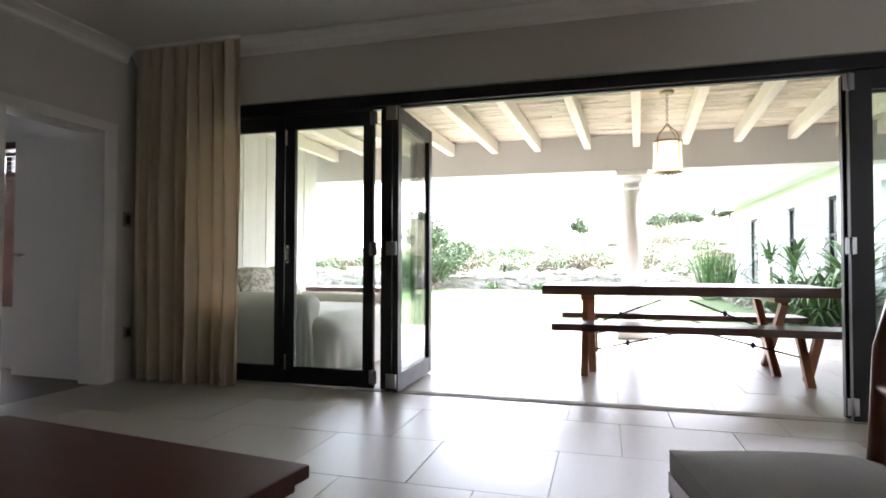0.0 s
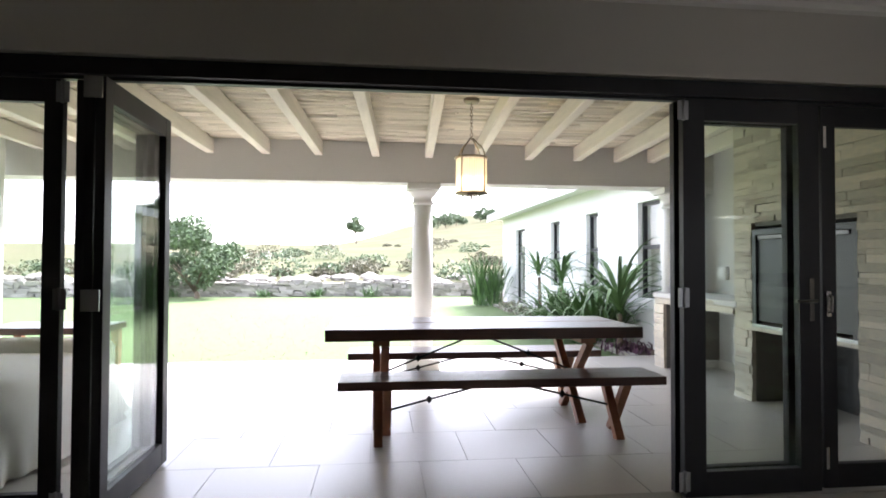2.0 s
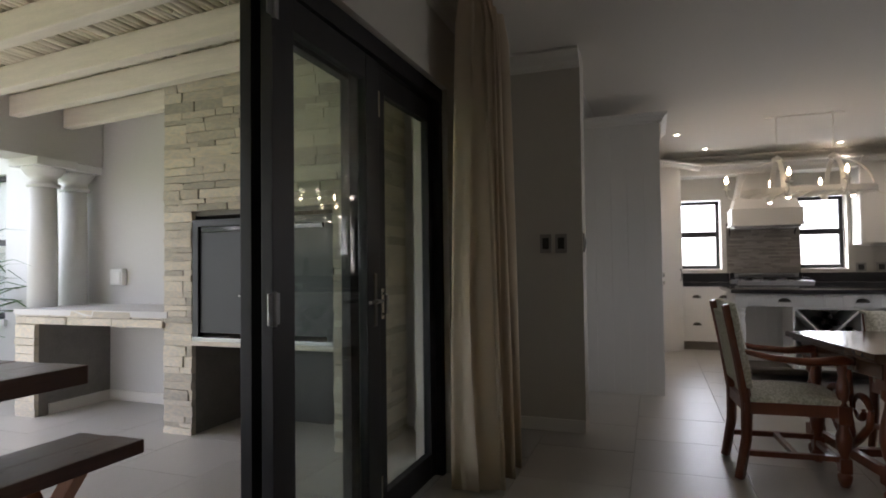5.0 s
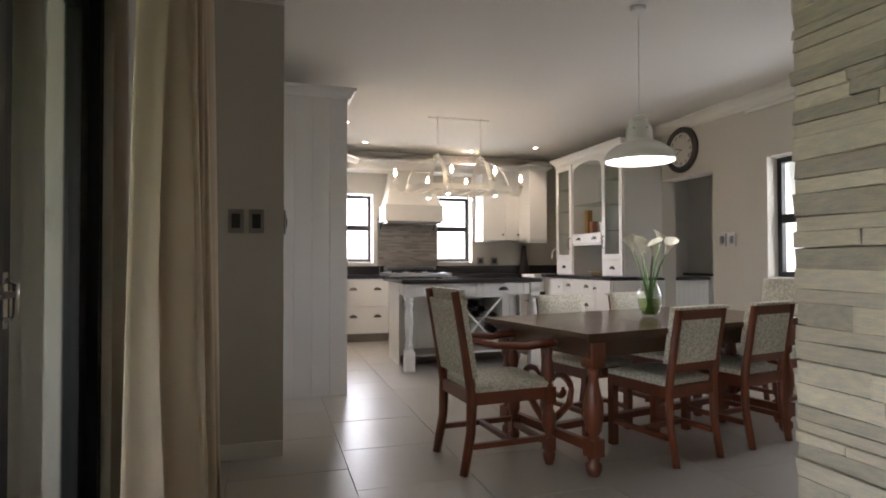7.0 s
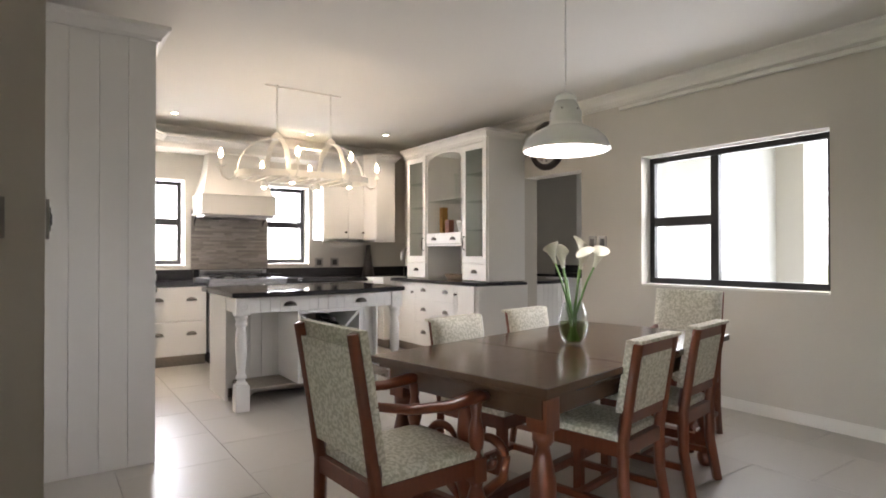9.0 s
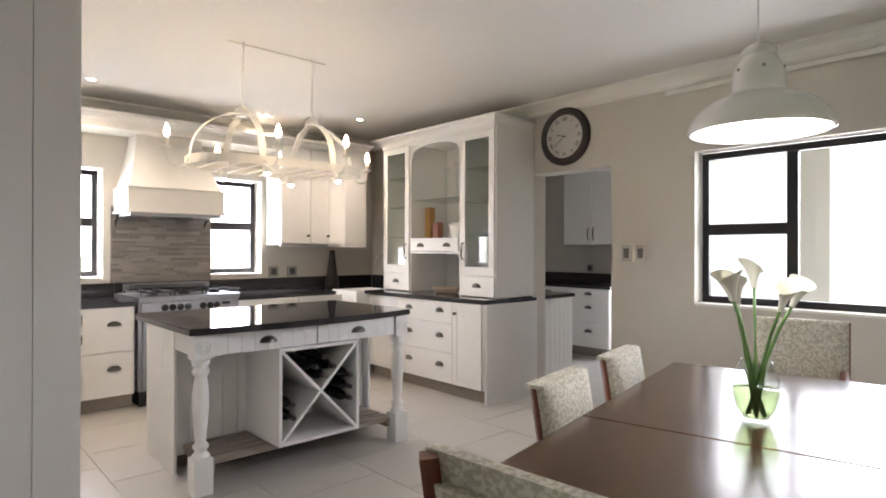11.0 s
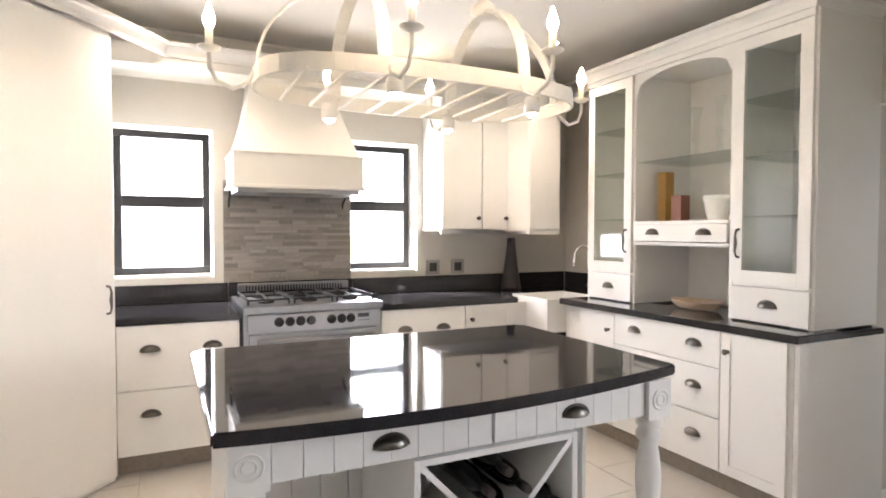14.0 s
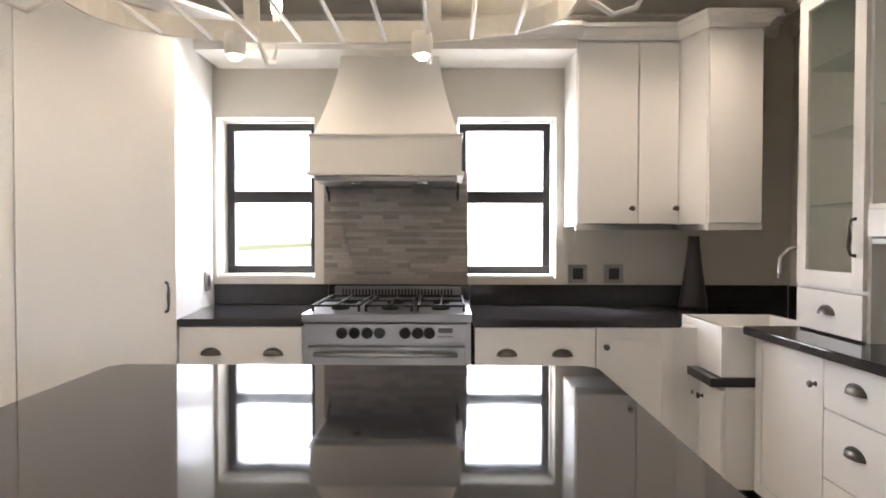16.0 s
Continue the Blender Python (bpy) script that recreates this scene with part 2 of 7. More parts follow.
BRAAI = mat("braai_steel", (0.018, 0.019, 0.021), 0.42, vary=0.15, scale=4, grain=0.05)
PETAL = mat("lily_petal", (0.82, 0.81, 0.70), 0.5, vary=0.05, scale=20)
STEM = mat("lily_stem", (0.13, 0.26, 0.07), 0.4, vary=0.15, scale=12)
BOTTLE = mat("dark_bottle", (0.006, 0.007, 0.006), 0.08, vary=0.1, scale=5)
PANE = glass("window_glass", (0.97, 0.985, 0.98))
PANE_FOLD = glass("door_glass", (0.93, 0.96, 0.94), ior=1.42)
SHELFGLASS = glass("green_glass", (0.92, 0.965, 0.94), ior=1.5)
CLEAR = glass("clear_glass", (0.96, 0.98, 0.97), ior=1.4)
WATER = glass("vase_water", (0.73, 0.79, 0.57), ior=1.33)
BULB = glow("bulb_glow", (1.0, 0.78, 0.48), 6.5)
DOWN = glow("downlight_glow", (1.0, 0.87, 0.66), 6)
PEND_IN = glow("pendant_glow", (1.0, 0.97, 0.9), 0.8)
SHADE = mat("lantern_shade", (0.82, 0.74, 0.52), 0.6, vary=0.08, scale=10)
_n = SHADE.node_tree.nodes["Principled BSDF"]
_n.inputs["Transmission Weight"].default_value, _n.inputs["Roughness"].default_value = 0.35, 0.6
_n.inputs["Emission Color"].default_value, _n.inputs["Emission Strength"].default_value = (1.0, 0.82, 0.55, 1), 0.08

# the linen lets some daylight through
_nt = CURTAIN.node_tree
_bs = _nt.nodes["Principled BSDF"]
_tl, _mx = _nt.nodes.new("ShaderNodeBsdfTranslucent"), _nt.nodes.new("ShaderNodeMixShader")
_tl.inputs["Color"].default_value = (0.80, 0.69, 0.56, 1)
_mx.inputs[0].default_value = 0.42
_nt.links.new(_bs.outputs[0], _mx.inputs[1])
_nt.links.new(_tl.outputs[0], _mx.inputs[2])
_nt.links.new(_mx.outputs[0], _nt.nodes["Material Output"].inputs[0])

# ---- mesh helpers ----
def box(bm, x0, x1, y0, y1, z0, z1, bevel=0.0, m=None):
    r = bmesh.ops.create_cube(bm, size=1.0)
    vs = r["verts"]
    for v in vs:
        v.co = Vector(((x0 + x1) / 2 + v.co.x * (x1 - x0), (y0 + y1) / 2 + v.co.y * (y1 - y0), (z0 + z1) / 2 + v.co.z * (z1 - z0)))
    if bevel:
        es = list({e for v in vs for e in v.link_edges})
        r = bmesh.ops.bevel(bm, geom=es, offset=bevel, segments=2, affect="EDGES", profile=0.7)
        vs = list({v for f in r["faces"] for v in f.verts} | {v for v in vs if v.is_valid})
    if m is not None:
        bmesh.ops.transform(bm, matrix=m, verts=vs)
    return bm


def lathe(bm, profile, centre=(0, 0, 0), n=16, m=None, squash=(1, 1), caps=True):
    rings = []
    for r, z in profile:
        ring = []
        for i in range(n):
            a = 2 * math.pi * i / n
            p = Vector((centre[0] + r * math.cos(a) * squash[0], centre[1] + r * math.sin(a) * squash[1], centre[2] + z))
            ring.append(bm.verts.new(m @ p if m is not None else p))
        rings.append(ring)
    for a, b in zip(rings, rings[1:]):
        for i in range(n):
            bm.faces.new((a[i], a[(i + 1) % n], b[(i + 1) % n], b[i])).smooth = True
    if caps and profile[0][0] > 1e-4:
        bm.faces.new(rings[0][::-1])
    if caps and profile[-1][0] > 1e-4:
        bm.faces.new(rings[-1])
    return bm


def rod(bm, a, b, r, n=8, r2=None):
    a, b = Vector(a), Vector(b)
    d = b - a
    m = Matrix.Translation(a) @ d.to_track_quat("Z", "Y").to_matrix().to_4x4()
    return lathe(bm, [(r, 0), (r if r2 is None else r2, d.length)], n=n, m=m)


def tube(bm, pts, r, n=8, flat=1.0, closed=False):
    pts = [Vector(p) for p in pts]
    rings, up = [], Vector((0, 0, 1))
    for i, p in enumerate(pts):
        if closed:
            d = pts[(i + 1) % len(pts)] - pts[i - 1]
        else:
            d = pts[min(i + 1, len(pts) - 1)] - pts[max(i - 1, 0)]
        d.normalize()
        ref = up if abs(d.z) < 0.95 else Vector((1, 0, 0))
        s = d.cross(ref).normalized()
        t = s.cross(d)
        rr = r[i] if isinstance(r, (list, tuple)) else r
        rings.append([bm.verts.new(p + s * (math.cos(2 * math.pi * k / n) * rr) + t * (math.sin(2 * math.pi * k / n) * rr * flat)) for k in range(n)])
    pairs = list(zip(rings, rings[1:])) + ([(rings[-1], rings[0])] if closed else [])
    for a, b in pairs:
        for k in range(n):
            bm.faces.new((a[k], a[(k + 1) % n], b[(k + 1) % n], b[k])).smooth = True
    if not closed:
        bm.faces.new(rings[0][::-1])
        bm.faces.new(rings[-1])
    return bm


def prism(bm, poly, z0, z1, m=None):
    """An upright block over a polygon of (x, y)."""
    lo = [Vector((x, y, z0)) for x, y in poly]
    hi = [Vector((x, y, z1)) for x, y in poly]
    if m is not None:
        lo, hi = [m @ v for v in lo], [m @ v for v in hi]
    lo, hi = [bm.verts.new(v) for v in lo], [bm.verts.new(v) for v in hi]
    bm.faces.new(lo[::-1])
    bm.faces.new(hi)
    k = len(poly)
    for i in range(k):
        bm.faces.new((lo[i], lo[(i + 1) % k], hi[(i + 1) % k], hi[i]))
    return bm


def mesh_of(name, bm, material):
    bmesh.ops.recalc_face_normals(bm, faces=bm.faces)
    me = bpy.data.meshes.new(name)
    bm.to_mesh(me)
    bm.free()
    me.materials.append(material)
    return me


def part(name, bm, material, parent, label=""):
    ob = new(name, mesh_of(name, bm, material))
    ob.parent = parent
    return tagged(ob, label)


def solo(name, bm, material, label="", category="", group="", kind=""):
    return tagged(new(name, mesh_of(name, bm, material)), label, category, group, kind)


def thing(name, label, category, place=(0, 0, 0), turn=0, group="", kind=""):
    ob = new(name)
    ob.empty_display_size = 0.1
    ob.matrix_world = pose(*place, 0, 0, turn)
    return tagged(ob, label, category, group, kind)


def piece(name, mesh, parent, m):
    ob = new(name, mesh)
    ob.parent = parent
    ob.matrix_basis = m
    return ob


B = bmesh.new


def wall(name, axis, lo, hi, near, far, z0, z1, holes, material, label):
    """A wall along axis 'x' or 'y' from lo to hi, between near and far on the other axis; holes are (a0, a1, z0, z1)."""
    bm = B()
    cuts = sorted({lo, hi, *[h[0] for h in holes], *[h[1] for h in holes]})
    for a, b in zip(cuts, cuts[1:]):
        if b <= lo or a >= hi:
            continue
        spans = [(z0, z1)]
        for h in holes:
            if h[0] <= a and h[1] >= b:
                spans = [s for p in spans for s in ((p[0], min(p[1], h[2])), (max(p[0], h[3]), p[1])) if s[1] - s[0] > 1e-4]
        for s in spans:
            if axis == "x":
                box(bm, a, b, near, far, *s)
            else:
                box(bm, near, far, a, b, *s)
    return solo(name, bm, material, label, "wall", kind="structure")


CEIL_Z = 2.72
# ---- house shell ----
wall("wall_patio", "x", -4.12, 3.95, 3.75, 3.97, 0, CEIL_Z, [(-3.38, 2.92, 0, 2.22)], WALL, "beige plastered wall over black folding patio doors")
wall("wall_west", "y", -3.2, 3.75, -4.12, -3.92, 0, CEIL_Z, [(2.62, 3.44, 0, 2.0)], WALL, "beige plastered wall with a bedroom doorway")
wall("wall_jog", "y", 3.11, 3.97, 3.95, 4.15, 0, CEIL_Z, [], WALL, "short beige wall carrying two light switches")
wall("wall_kitchen_north", "x", 4.15, 9.2, 3.3, 3.5, 0, CEIL_Z, [(4.3, 5.1, 0, 2.05)], WALL, "beige plastered wall behind the tall cupboards")
wall("wall_kitchen_east", "y", -1.33, 3.3, 9.0, 9.22, 0, CEIL_Z, [(0.17, 0.80, 1.07, 2.1), (1.72, 2.35, 1.07, 2.1)], WALL, "plastered kitchen wall with two windows")
wall("wall_south", "x", 0.95, 9.22, -1.53, -1.33, 0, CEIL_Z, [(3.33, 4.85, 0.935, 2.09), (5.555, 6.4, 0, 2.06)], WALL, "beige plastered wall with dining window and scullery opening")
wall("wall_lounge_south", "x", -4.12, 0.95, -3.2, -3.0, 0, CEIL_Z, [], WALL, "plain beige plastered lounge wall")
wall("wall_lounge_east", "y", -3.2, -1.33, 0.95, 1.15, 0, CEIL_Z, [], WALL, "plain beige plastered lounge wall")
wall("wall_scullery_south", "x", 4.6, 9.2, -4.1, -3.9, 0, CEIL_Z, [(6.05, 6.65, 0.2, 2.0)], WALL, "beige plastered scullery wall with a glazed back door")
wall("wall_scullery_west", "y", -3.9, -1.53, 4.9, 5.05, 0, CEIL_Z, [], WHITE_WALL, "plain white plastered scullery wall")
wall("wall_scullery_east", "y", -3.9, -1.53, 9.05, 9.2, 0, CEIL_Z, [], WALL, "plain beige scullery wall")
wall("wall_bedroom_west", "y", 0.9, 3.75, -7.2, -7.05, 0, CEIL_Z, [], WHITE_WALL, "white plastered bedroom wall")
wall("wall_bedroom_south", "x", -7.2, -4.12, 0.9, 1.05, 0, CEIL_Z, [], WHITE_WALL, "white plastered bedroom wall")
wall("wall_bedroom_north", "x", -7.2, -4.12, 3.75, 3.97, 0, CEIL_Z, [(-6.0, -4.9, 0.55, 2.0)], WHITE_WALL, "white plastered bedroom wall with a blind window")
solo("ceiling", box(B(), -7.2, 9.3, -4.1, 3.97, CEIL_Z, CEIL_Z + 0.12), CEIL, "smooth cream painted ceiling", "ceiling", kind="structure")
bm = B()
box(bm, -7.2, 9.3, 3.97, 4.0, CEIL_Z - 0.1, CEIL_Z + 0.5)
box(bm, -7.4, 9.5, -4.4, 4.1, CEIL_Z + 0.5, CEIL_Z + 0.6)
solo("roof", bm, ROOF, "grey sheet metal house roof", "roof", kind="structure")
floor = solo("floor", box(B(), -4.0, 9.2, -4.1, 3.9, -0.15, -0.012), GROUT, "large beige stone-look floor tiles", "floor", kind="structure")
solo("floor_bedroom", box(B(), -7.2, -4.0, 0.9, 3.97, -0.15, -0.002), DARKFLOOR, "dark bedroom floor", "floor", kind="structure")
patio = solo("patio_floor", box(B(), -6, 4.6, 3.9, 8.28, -0.17, -0.014), GROUT, "pale tiled patio floor", "floor", kind="structure")


def cornice(name, axis, lo, hi, at, side, label="moulded cream plaster cornice"):
    """Coved cornice along a wall face; side is the way it faces."""
    bm = B()
    prof = [(0, 0), (0.10, 0), (0.10, -0.018), (0.085, -0.024), (0.05, -0.045), (0.028, -0.075), (0.022, -0.105), (0, -0.12)]
    ends = []
    for a in (lo, hi):
        ring = []
        for d, z in prof:
            p = (a, at + side * d, CEIL_Z + z - 0.002) if axis == "x" else (at + side * d, a, CEIL_Z + z - 0.002)
            ring.append(bm.verts.new(p))
        ends.append(ring)
    k = len(prof)
    for i in range(k):
        bm.faces.new((ends[0][i], ends[0][(i + 1) % k], ends[1][(i + 1) % k], ends[1][i]))
    bm.faces.new(ends[0]); bm.faces.new(ends[1][::-1])
    return solo(name, bm, TRIM, label, "cornice", kind="structure")


cornice("trim_patio_wall", "x", -3.92, 3.95, 3.75, -1)
cornice("trim_west_wall", "y", -3.0, 3.64, -3.92, 1)
cornice("trim_jog_wall", "y", 3.11, 3.64, 3.95, -1)
cornice("trim_kitchen_north", "x", 4.15, 9.0, 3.3, -1)
cornice("trim_south_wall", "x", 1.15, 9.0, -1.33, 1)
cornice("trim_east_wall", "y", -1.22, 3.19, 9.0, -1)


def skirting(name, x0, x1, y0, y1, z=0.09):
    return solo(name, box(B(), x0, x1, y0, y1, 0, z, 0.004), TRIM, "painted skirting board along the wall", "skirting", kind="structure")


skirting("baseboard_jog", 3.936, 3.949, 3.112, 3.748)
skirting("baseboard_patio_end", 3.1, 3.935, 3.736, 3.749)
skirting("baseboard_south", 1.16, 5.56, -1.329, -1.316)
skirting("baseboard_west", -3.919, -3.906, -2.99, 2.52)
skirting("baseboard_kitchen_north", 4.16, 4.22, 3.286, 3.299)

# door frame and open bedroom door
t = thing("door_1", "white painted bedroom door standing open", "door", (-4.13, 3.47, 0), -2, kind="structure")
part("door_leaf", box(B(), -0.80, -0.02, 0.0, 0.042, 0.01, 2.0, 0.003), CAB, t)
bm = B()
lathe(bm, [(0.02, 0), (0.02, 0.012)], n=12, m=pose(-0.73, -0.002, 1.02, 90))
rod(bm, (-0.73, -0.02, 1.02), (-0.73, -0.055, 1.02), 0.009)
rod(bm, (-0.73, -0.05, 1.02), (-0.61, -0.05, 1.02), 0.009)
part("door_handle", bm, CHROME, t, "chrome lever handle")
bm = B()
for z in (0.25, 1.75):
    rod(bm, (-0.012, -0.006, z), (-0.012, -0.006, z + 0.09), 0.007)
part("hinge", bm, CHROME, t)
t = thing("trim_door_1", "white painted bedroom door frame", "door frame", (-3.92, 0.12, -0.03), kind="structure")
for nm, a in (("jamb", (-0.215, 0.018, 3.30, 3.345, 0, 2.03)), ("jamb", (-0.215, 0.018, 2.475, 2.52, 0, 2.03)), ("architrave", (0.002, 0.022, 3.33, 3.42, 0, 2.02)), ("architrave", (0.002, 0.022, 2.4, 2.49, 0, 2.02)), ("head", (-0.215, 0.024, 2.4, 3.42, 2.02, 2.1))):
    part(nm, box(B(), *a, 0.004), TRIM, t)
t = thing("door_2", "white panelled passage door, closed, in the kitchen wall", "door", (4.3, 3.3, 0), kind="structure")
part("door_leaf", box(B(), 0.045, 0.755, 0.05, 0.09, 0.01, 2.0, 0.003), CAB, t)
for nm, a in (("jamb", (-0.03, 0.04, -0.012, 0.1, 0, 2.05)), ("jamb", (0.76, 0.83, -0.012, 0.1, 0, 2.05)), ("head", (-0.03, 0.83, -0.014, 0.1, 2.01, 2.09))):
    part(nm, box(B(), *a, 0.004), TRIM, t)


# ---- windows ----
def window(name, axis, a0, a1, z0, z1, at, face, mullion, transom, label, slide=False):
    """Black framed casement. axis: the way the wall runs; at: middle of the frame; face: inner wall face; transom spans from a0 (or both)."""
    t = thing(name, label, "window", kind="structure")
    def b(p, q, r, s, d=0.025, bev=0.004):
        return box(B(), p, q, at - d, at + d, r, s, bev) if axis == "x" else box(B(), at - d, at + d, p, q, r, s, bev)
    w = 0.05
    part("frame_rail", b(a0, a1, z0, z0 + w), BLACK, t)
    part("frame_rail", b(a0, a1, z1 - w, z1), BLACK, t)
    part("frame_stile", b(a0, a0 + w, z0 + w, z1 - w, 0.0245), BLACK, t)
    part("frame_stile", b(a1 - w, a1, z0 + w, z1 - w, 0.0245), BLACK, t)
    stops = [a0 + w] + [x for x in mullion] + [a1 - w]
    for x in mullion:
        part("mullion", b(x - 0.035, x + 0.035, z0 + w, z1 - w, 0.0235), BLACK, t)
    for i, (p, q) in enumerate(zip(stops, stops[1:])):
        if i in transom:
            part("transom", b(p, q, transom[i] - 0.04, transom[i] + 0.04, 0.022), BLACK, t)
        pane = part("pane", b(p, q, z0 + w - 0.01, z1 - w + 0.01, 0.003, 0), PANE, t)
        pane.visible_shadow = False
    s = 0.06 if face < at else -0.06
    lo, hi = sorted((face - s * 0.12, at - (0.026 if s > 0 else -0.026)))
    sill = box(B(), a0, a1, lo, hi, z0 - 0.02, z0 - 0.001, 0.003) if axis == "x" else box(B(), lo, hi, a0, a1, z0 - 0.02, z0 - 0.001, 0.003)
    part("window_sill", sill, TRIM, t)
    return t


window("window_1", "y", 1.73, 2.34, 1.09, 2.09, 9.175, 9.0, [], {0: 1.60}, "black aluminium kitchen window beside the hood")
window("window_2", "y", 0.18, 0.79, 1.09, 2.09, 9.175, 9.0, [], {0: 1.60}, "black aluminium kitchen window beside the hood")
window("window_3", "x", 3.34, 4.84, 0.95, 2.08, -1.465, -1.33, [4.225], {1: 1.5}, "wide black aluminium dining window")
window("window_4", "x", -5.99, -4.91, 0.57, 1.99, 3.86, 3.75, [-5.45], {}, "bedroom window behind a wooden blind")
t = thing("venetian_blind", "dark brown wooden venetian blind, slats half closed", "blind", (-5.45, 3.71, 0))
part("headrail", box(B(), -0.58, 0.58, -0.03, 0.035, 1.97, 2.03, 0.004), BLIND, t)
slat = mesh_of("slat", box(B(), -0.57, 0.57, -0.024, 0.024, -0.0015, 0.0015), BLIND)
for i in range(34):
    piece("slat", slat, t, pose(0, 0, 0.58 + i * 0.0415, 62 if i < 29 else 8))
t = thing("door_3", "glazed white back door of the scullery", "door", (6.05, -4.0, 0), kind="structure")
for a in ((0, 0.08, 0.2, 2.0), (0.52, 0.6, 0.2, 2.0)):
    part("stile", box(B(), a[0], a[1], -0.02, 0.02, a[2], a[3], 0.003), CAB, t)
for z in (0.2, 0.95, 1.92):
    part("rail", box(B(), 0.08, 0.52, -0.018, 0.018, z, z + 0.08, 0.003), CAB, t)
part("pane", box(B(), 0.08, 0.52, -0.003, 0.003, 0.28, 1.92), PANE, t).visible_shadow = False

# ---- folding doors ----
FY = 3.84
t = thing("door_4", "black timber outer frame of the folding doors", "door frame", (0, FY, 0), kind="structure")
part("head", box(B(), -3.38, 2.92, -0.06, 0.06, 2.13, 2.215, 0.005), BLACK, t)
part("track", box(B(), -3.36, 2.9, -0.02, 0.02, 2.115, 2.13), BLACK, t)
part("jamb", box(B(), -3.375, -3.33, -0.058, 0.058, 0, 2.13, 0.004), BLACK, t)
part("jamb", box(B(), 2.865, 2.915, -0.058, 0.058, 0, 2.13, 0.004), BLACK, t)
part("threshold", box(B(), -3.38, 2.92, -0.05, 0.05, -0.01, 0.004, 0.002), GROUT, t)


def fold_leaf(x0, y0, x1, y1, handle=None, hinges=(), label="black timber folding door with one tall pane", catch=None, w=0.085, lever=None):
    """A door leaf from (x0, y0) to (x1, y1) in plan."""
    L = math.hypot(x1 - x0, y1 - y0)
    t = thing("folding_door", label, "door", (x0, y0, 0), math.degrees(math.atan2(y1 - y0, x1 - x0)), "leaves of the folding door")
    part("stile", box(B(), 0.002, w, -0.022, 0.022, 0.015, 2.112, 0.004), BLACK, t)
    part("stile", box(B(), L - w, L - 0.002, -0.022, 0.022, 0.015, 2.112, 0.004), BLACK, t)
    part("rail", box(B(), w, L - w, -0.021, 0.021, 2.0, 2.112, 0.004), BLACK, t)
    part("rail", box(B(), w, L - w, -0.021, 0.021, 0.015, 0.145, 0.004), BLACK, t)
    part("pane", box(B(), w - 0.01, L - w + 0.01, -0.003, 0.003, 0.135, 2.01), PANE_FOLD, t).visible_shadow = False
    for s, z in hinges:
        bm = B()
        x = 0.0 if s == 0 else L
        box(bm, x - 0.03, x + 0.03, -0.029, -0.0235, z - 0.05, z + 0.05, 0.001)
        rod(bm, (x, -0.03, z - 0.055), (x, -0.03, z + 0.055), 0.008)
        h = part("hinge", bm, STEEL, t, "brushed steel butt hinge")
    if handle is not None:
        bm = B()
        box(bm, handle - 0.014, handle + 0.014, -0.034, -0.0225, 0.95, 1.09, 0.004)
        tube(bm, [(handle, -0.03, 0.97), (handle, -0.055, 0.98), (handle, -0.055, 1.06), (handle, -0.03, 1.07)], 0.008)
        part("pull_handle", bm, CHROME, t, "steel pull handle")
    if lever is not None:
        bm = B()
        box(bm, lever - 0.012, lever + 0.012, -0.029, -0.0225, 0.93, 1.16, 0.003)
        rod(bm, (lever, -0.027, 1.04), (lever, -0.06, 1.04), 0.008)
        rod(bm, (lever + 0.005, -0.058, 1.04), (lever - 0.12, -0.058, 1.04), 0.008)
        part("lever_handle", bm, PEWTER, t, "pewter lever handle on a tall plate")
        part("edge_strip", box(B(), L - 0.0015, L + 0.002, -0.016, 0.016, 0.02, 2.105), SWITCH, t, "brushed steel lock edge")
    if catch is not None:
        for z in (0.18, 1.94):
            part("flush_bolt", box(B(), catch - 0.009, catch + 0.009, -0.027, -0.0225, z - 0.06, z + 0.06, 0.002), CHROME, t)
    return t


HZ = (0.10, 1.06, 2.05)
fold_leaf(-3.325, FY, -2.545, FY)
fold_leaf(-2.54, FY, -1.79, FY, handle=0.03, hinges=[(1, z) for z in HZ], catch=0.012)
fold_leaf(-1.71, FY - 0.02, -1.71, FY + 0.75, hinges=[])
fold_leaf(-1.645, FY + 0.75, -1.645, FY - 0.08, hinges=[])
fold_leaf(-1.585, FY - 0.10, -1.60, FY + 0.80, hinges=[])
bm = B()
for z in HZ:
    box(bm, -1.645, -1.565, FY - 0.135, FY - 0.122, z - 0.05, z + 0.05, 0.001)
solo("hinge_set", bm, STEEL, "brushed steel hinges joining folded door leaves", "hinge", kind="structure")
fold_leaf(1.305, FY - 0.045, 2.10, FY - 0.03, hinges=[(0, z) for z in HZ], w=0.125, lever=0.74, label="black timber folding door leaf standing slightly ajar")
fold_leaf(1.29, FY + 0.025, 2.085, FY + 0.045, w=0.125, label="black timber folding door leaf folded behind another")
fold_leaf(2.135, FY, 2.865, FY, handle=0.03, catch=0.02, w=0.085)


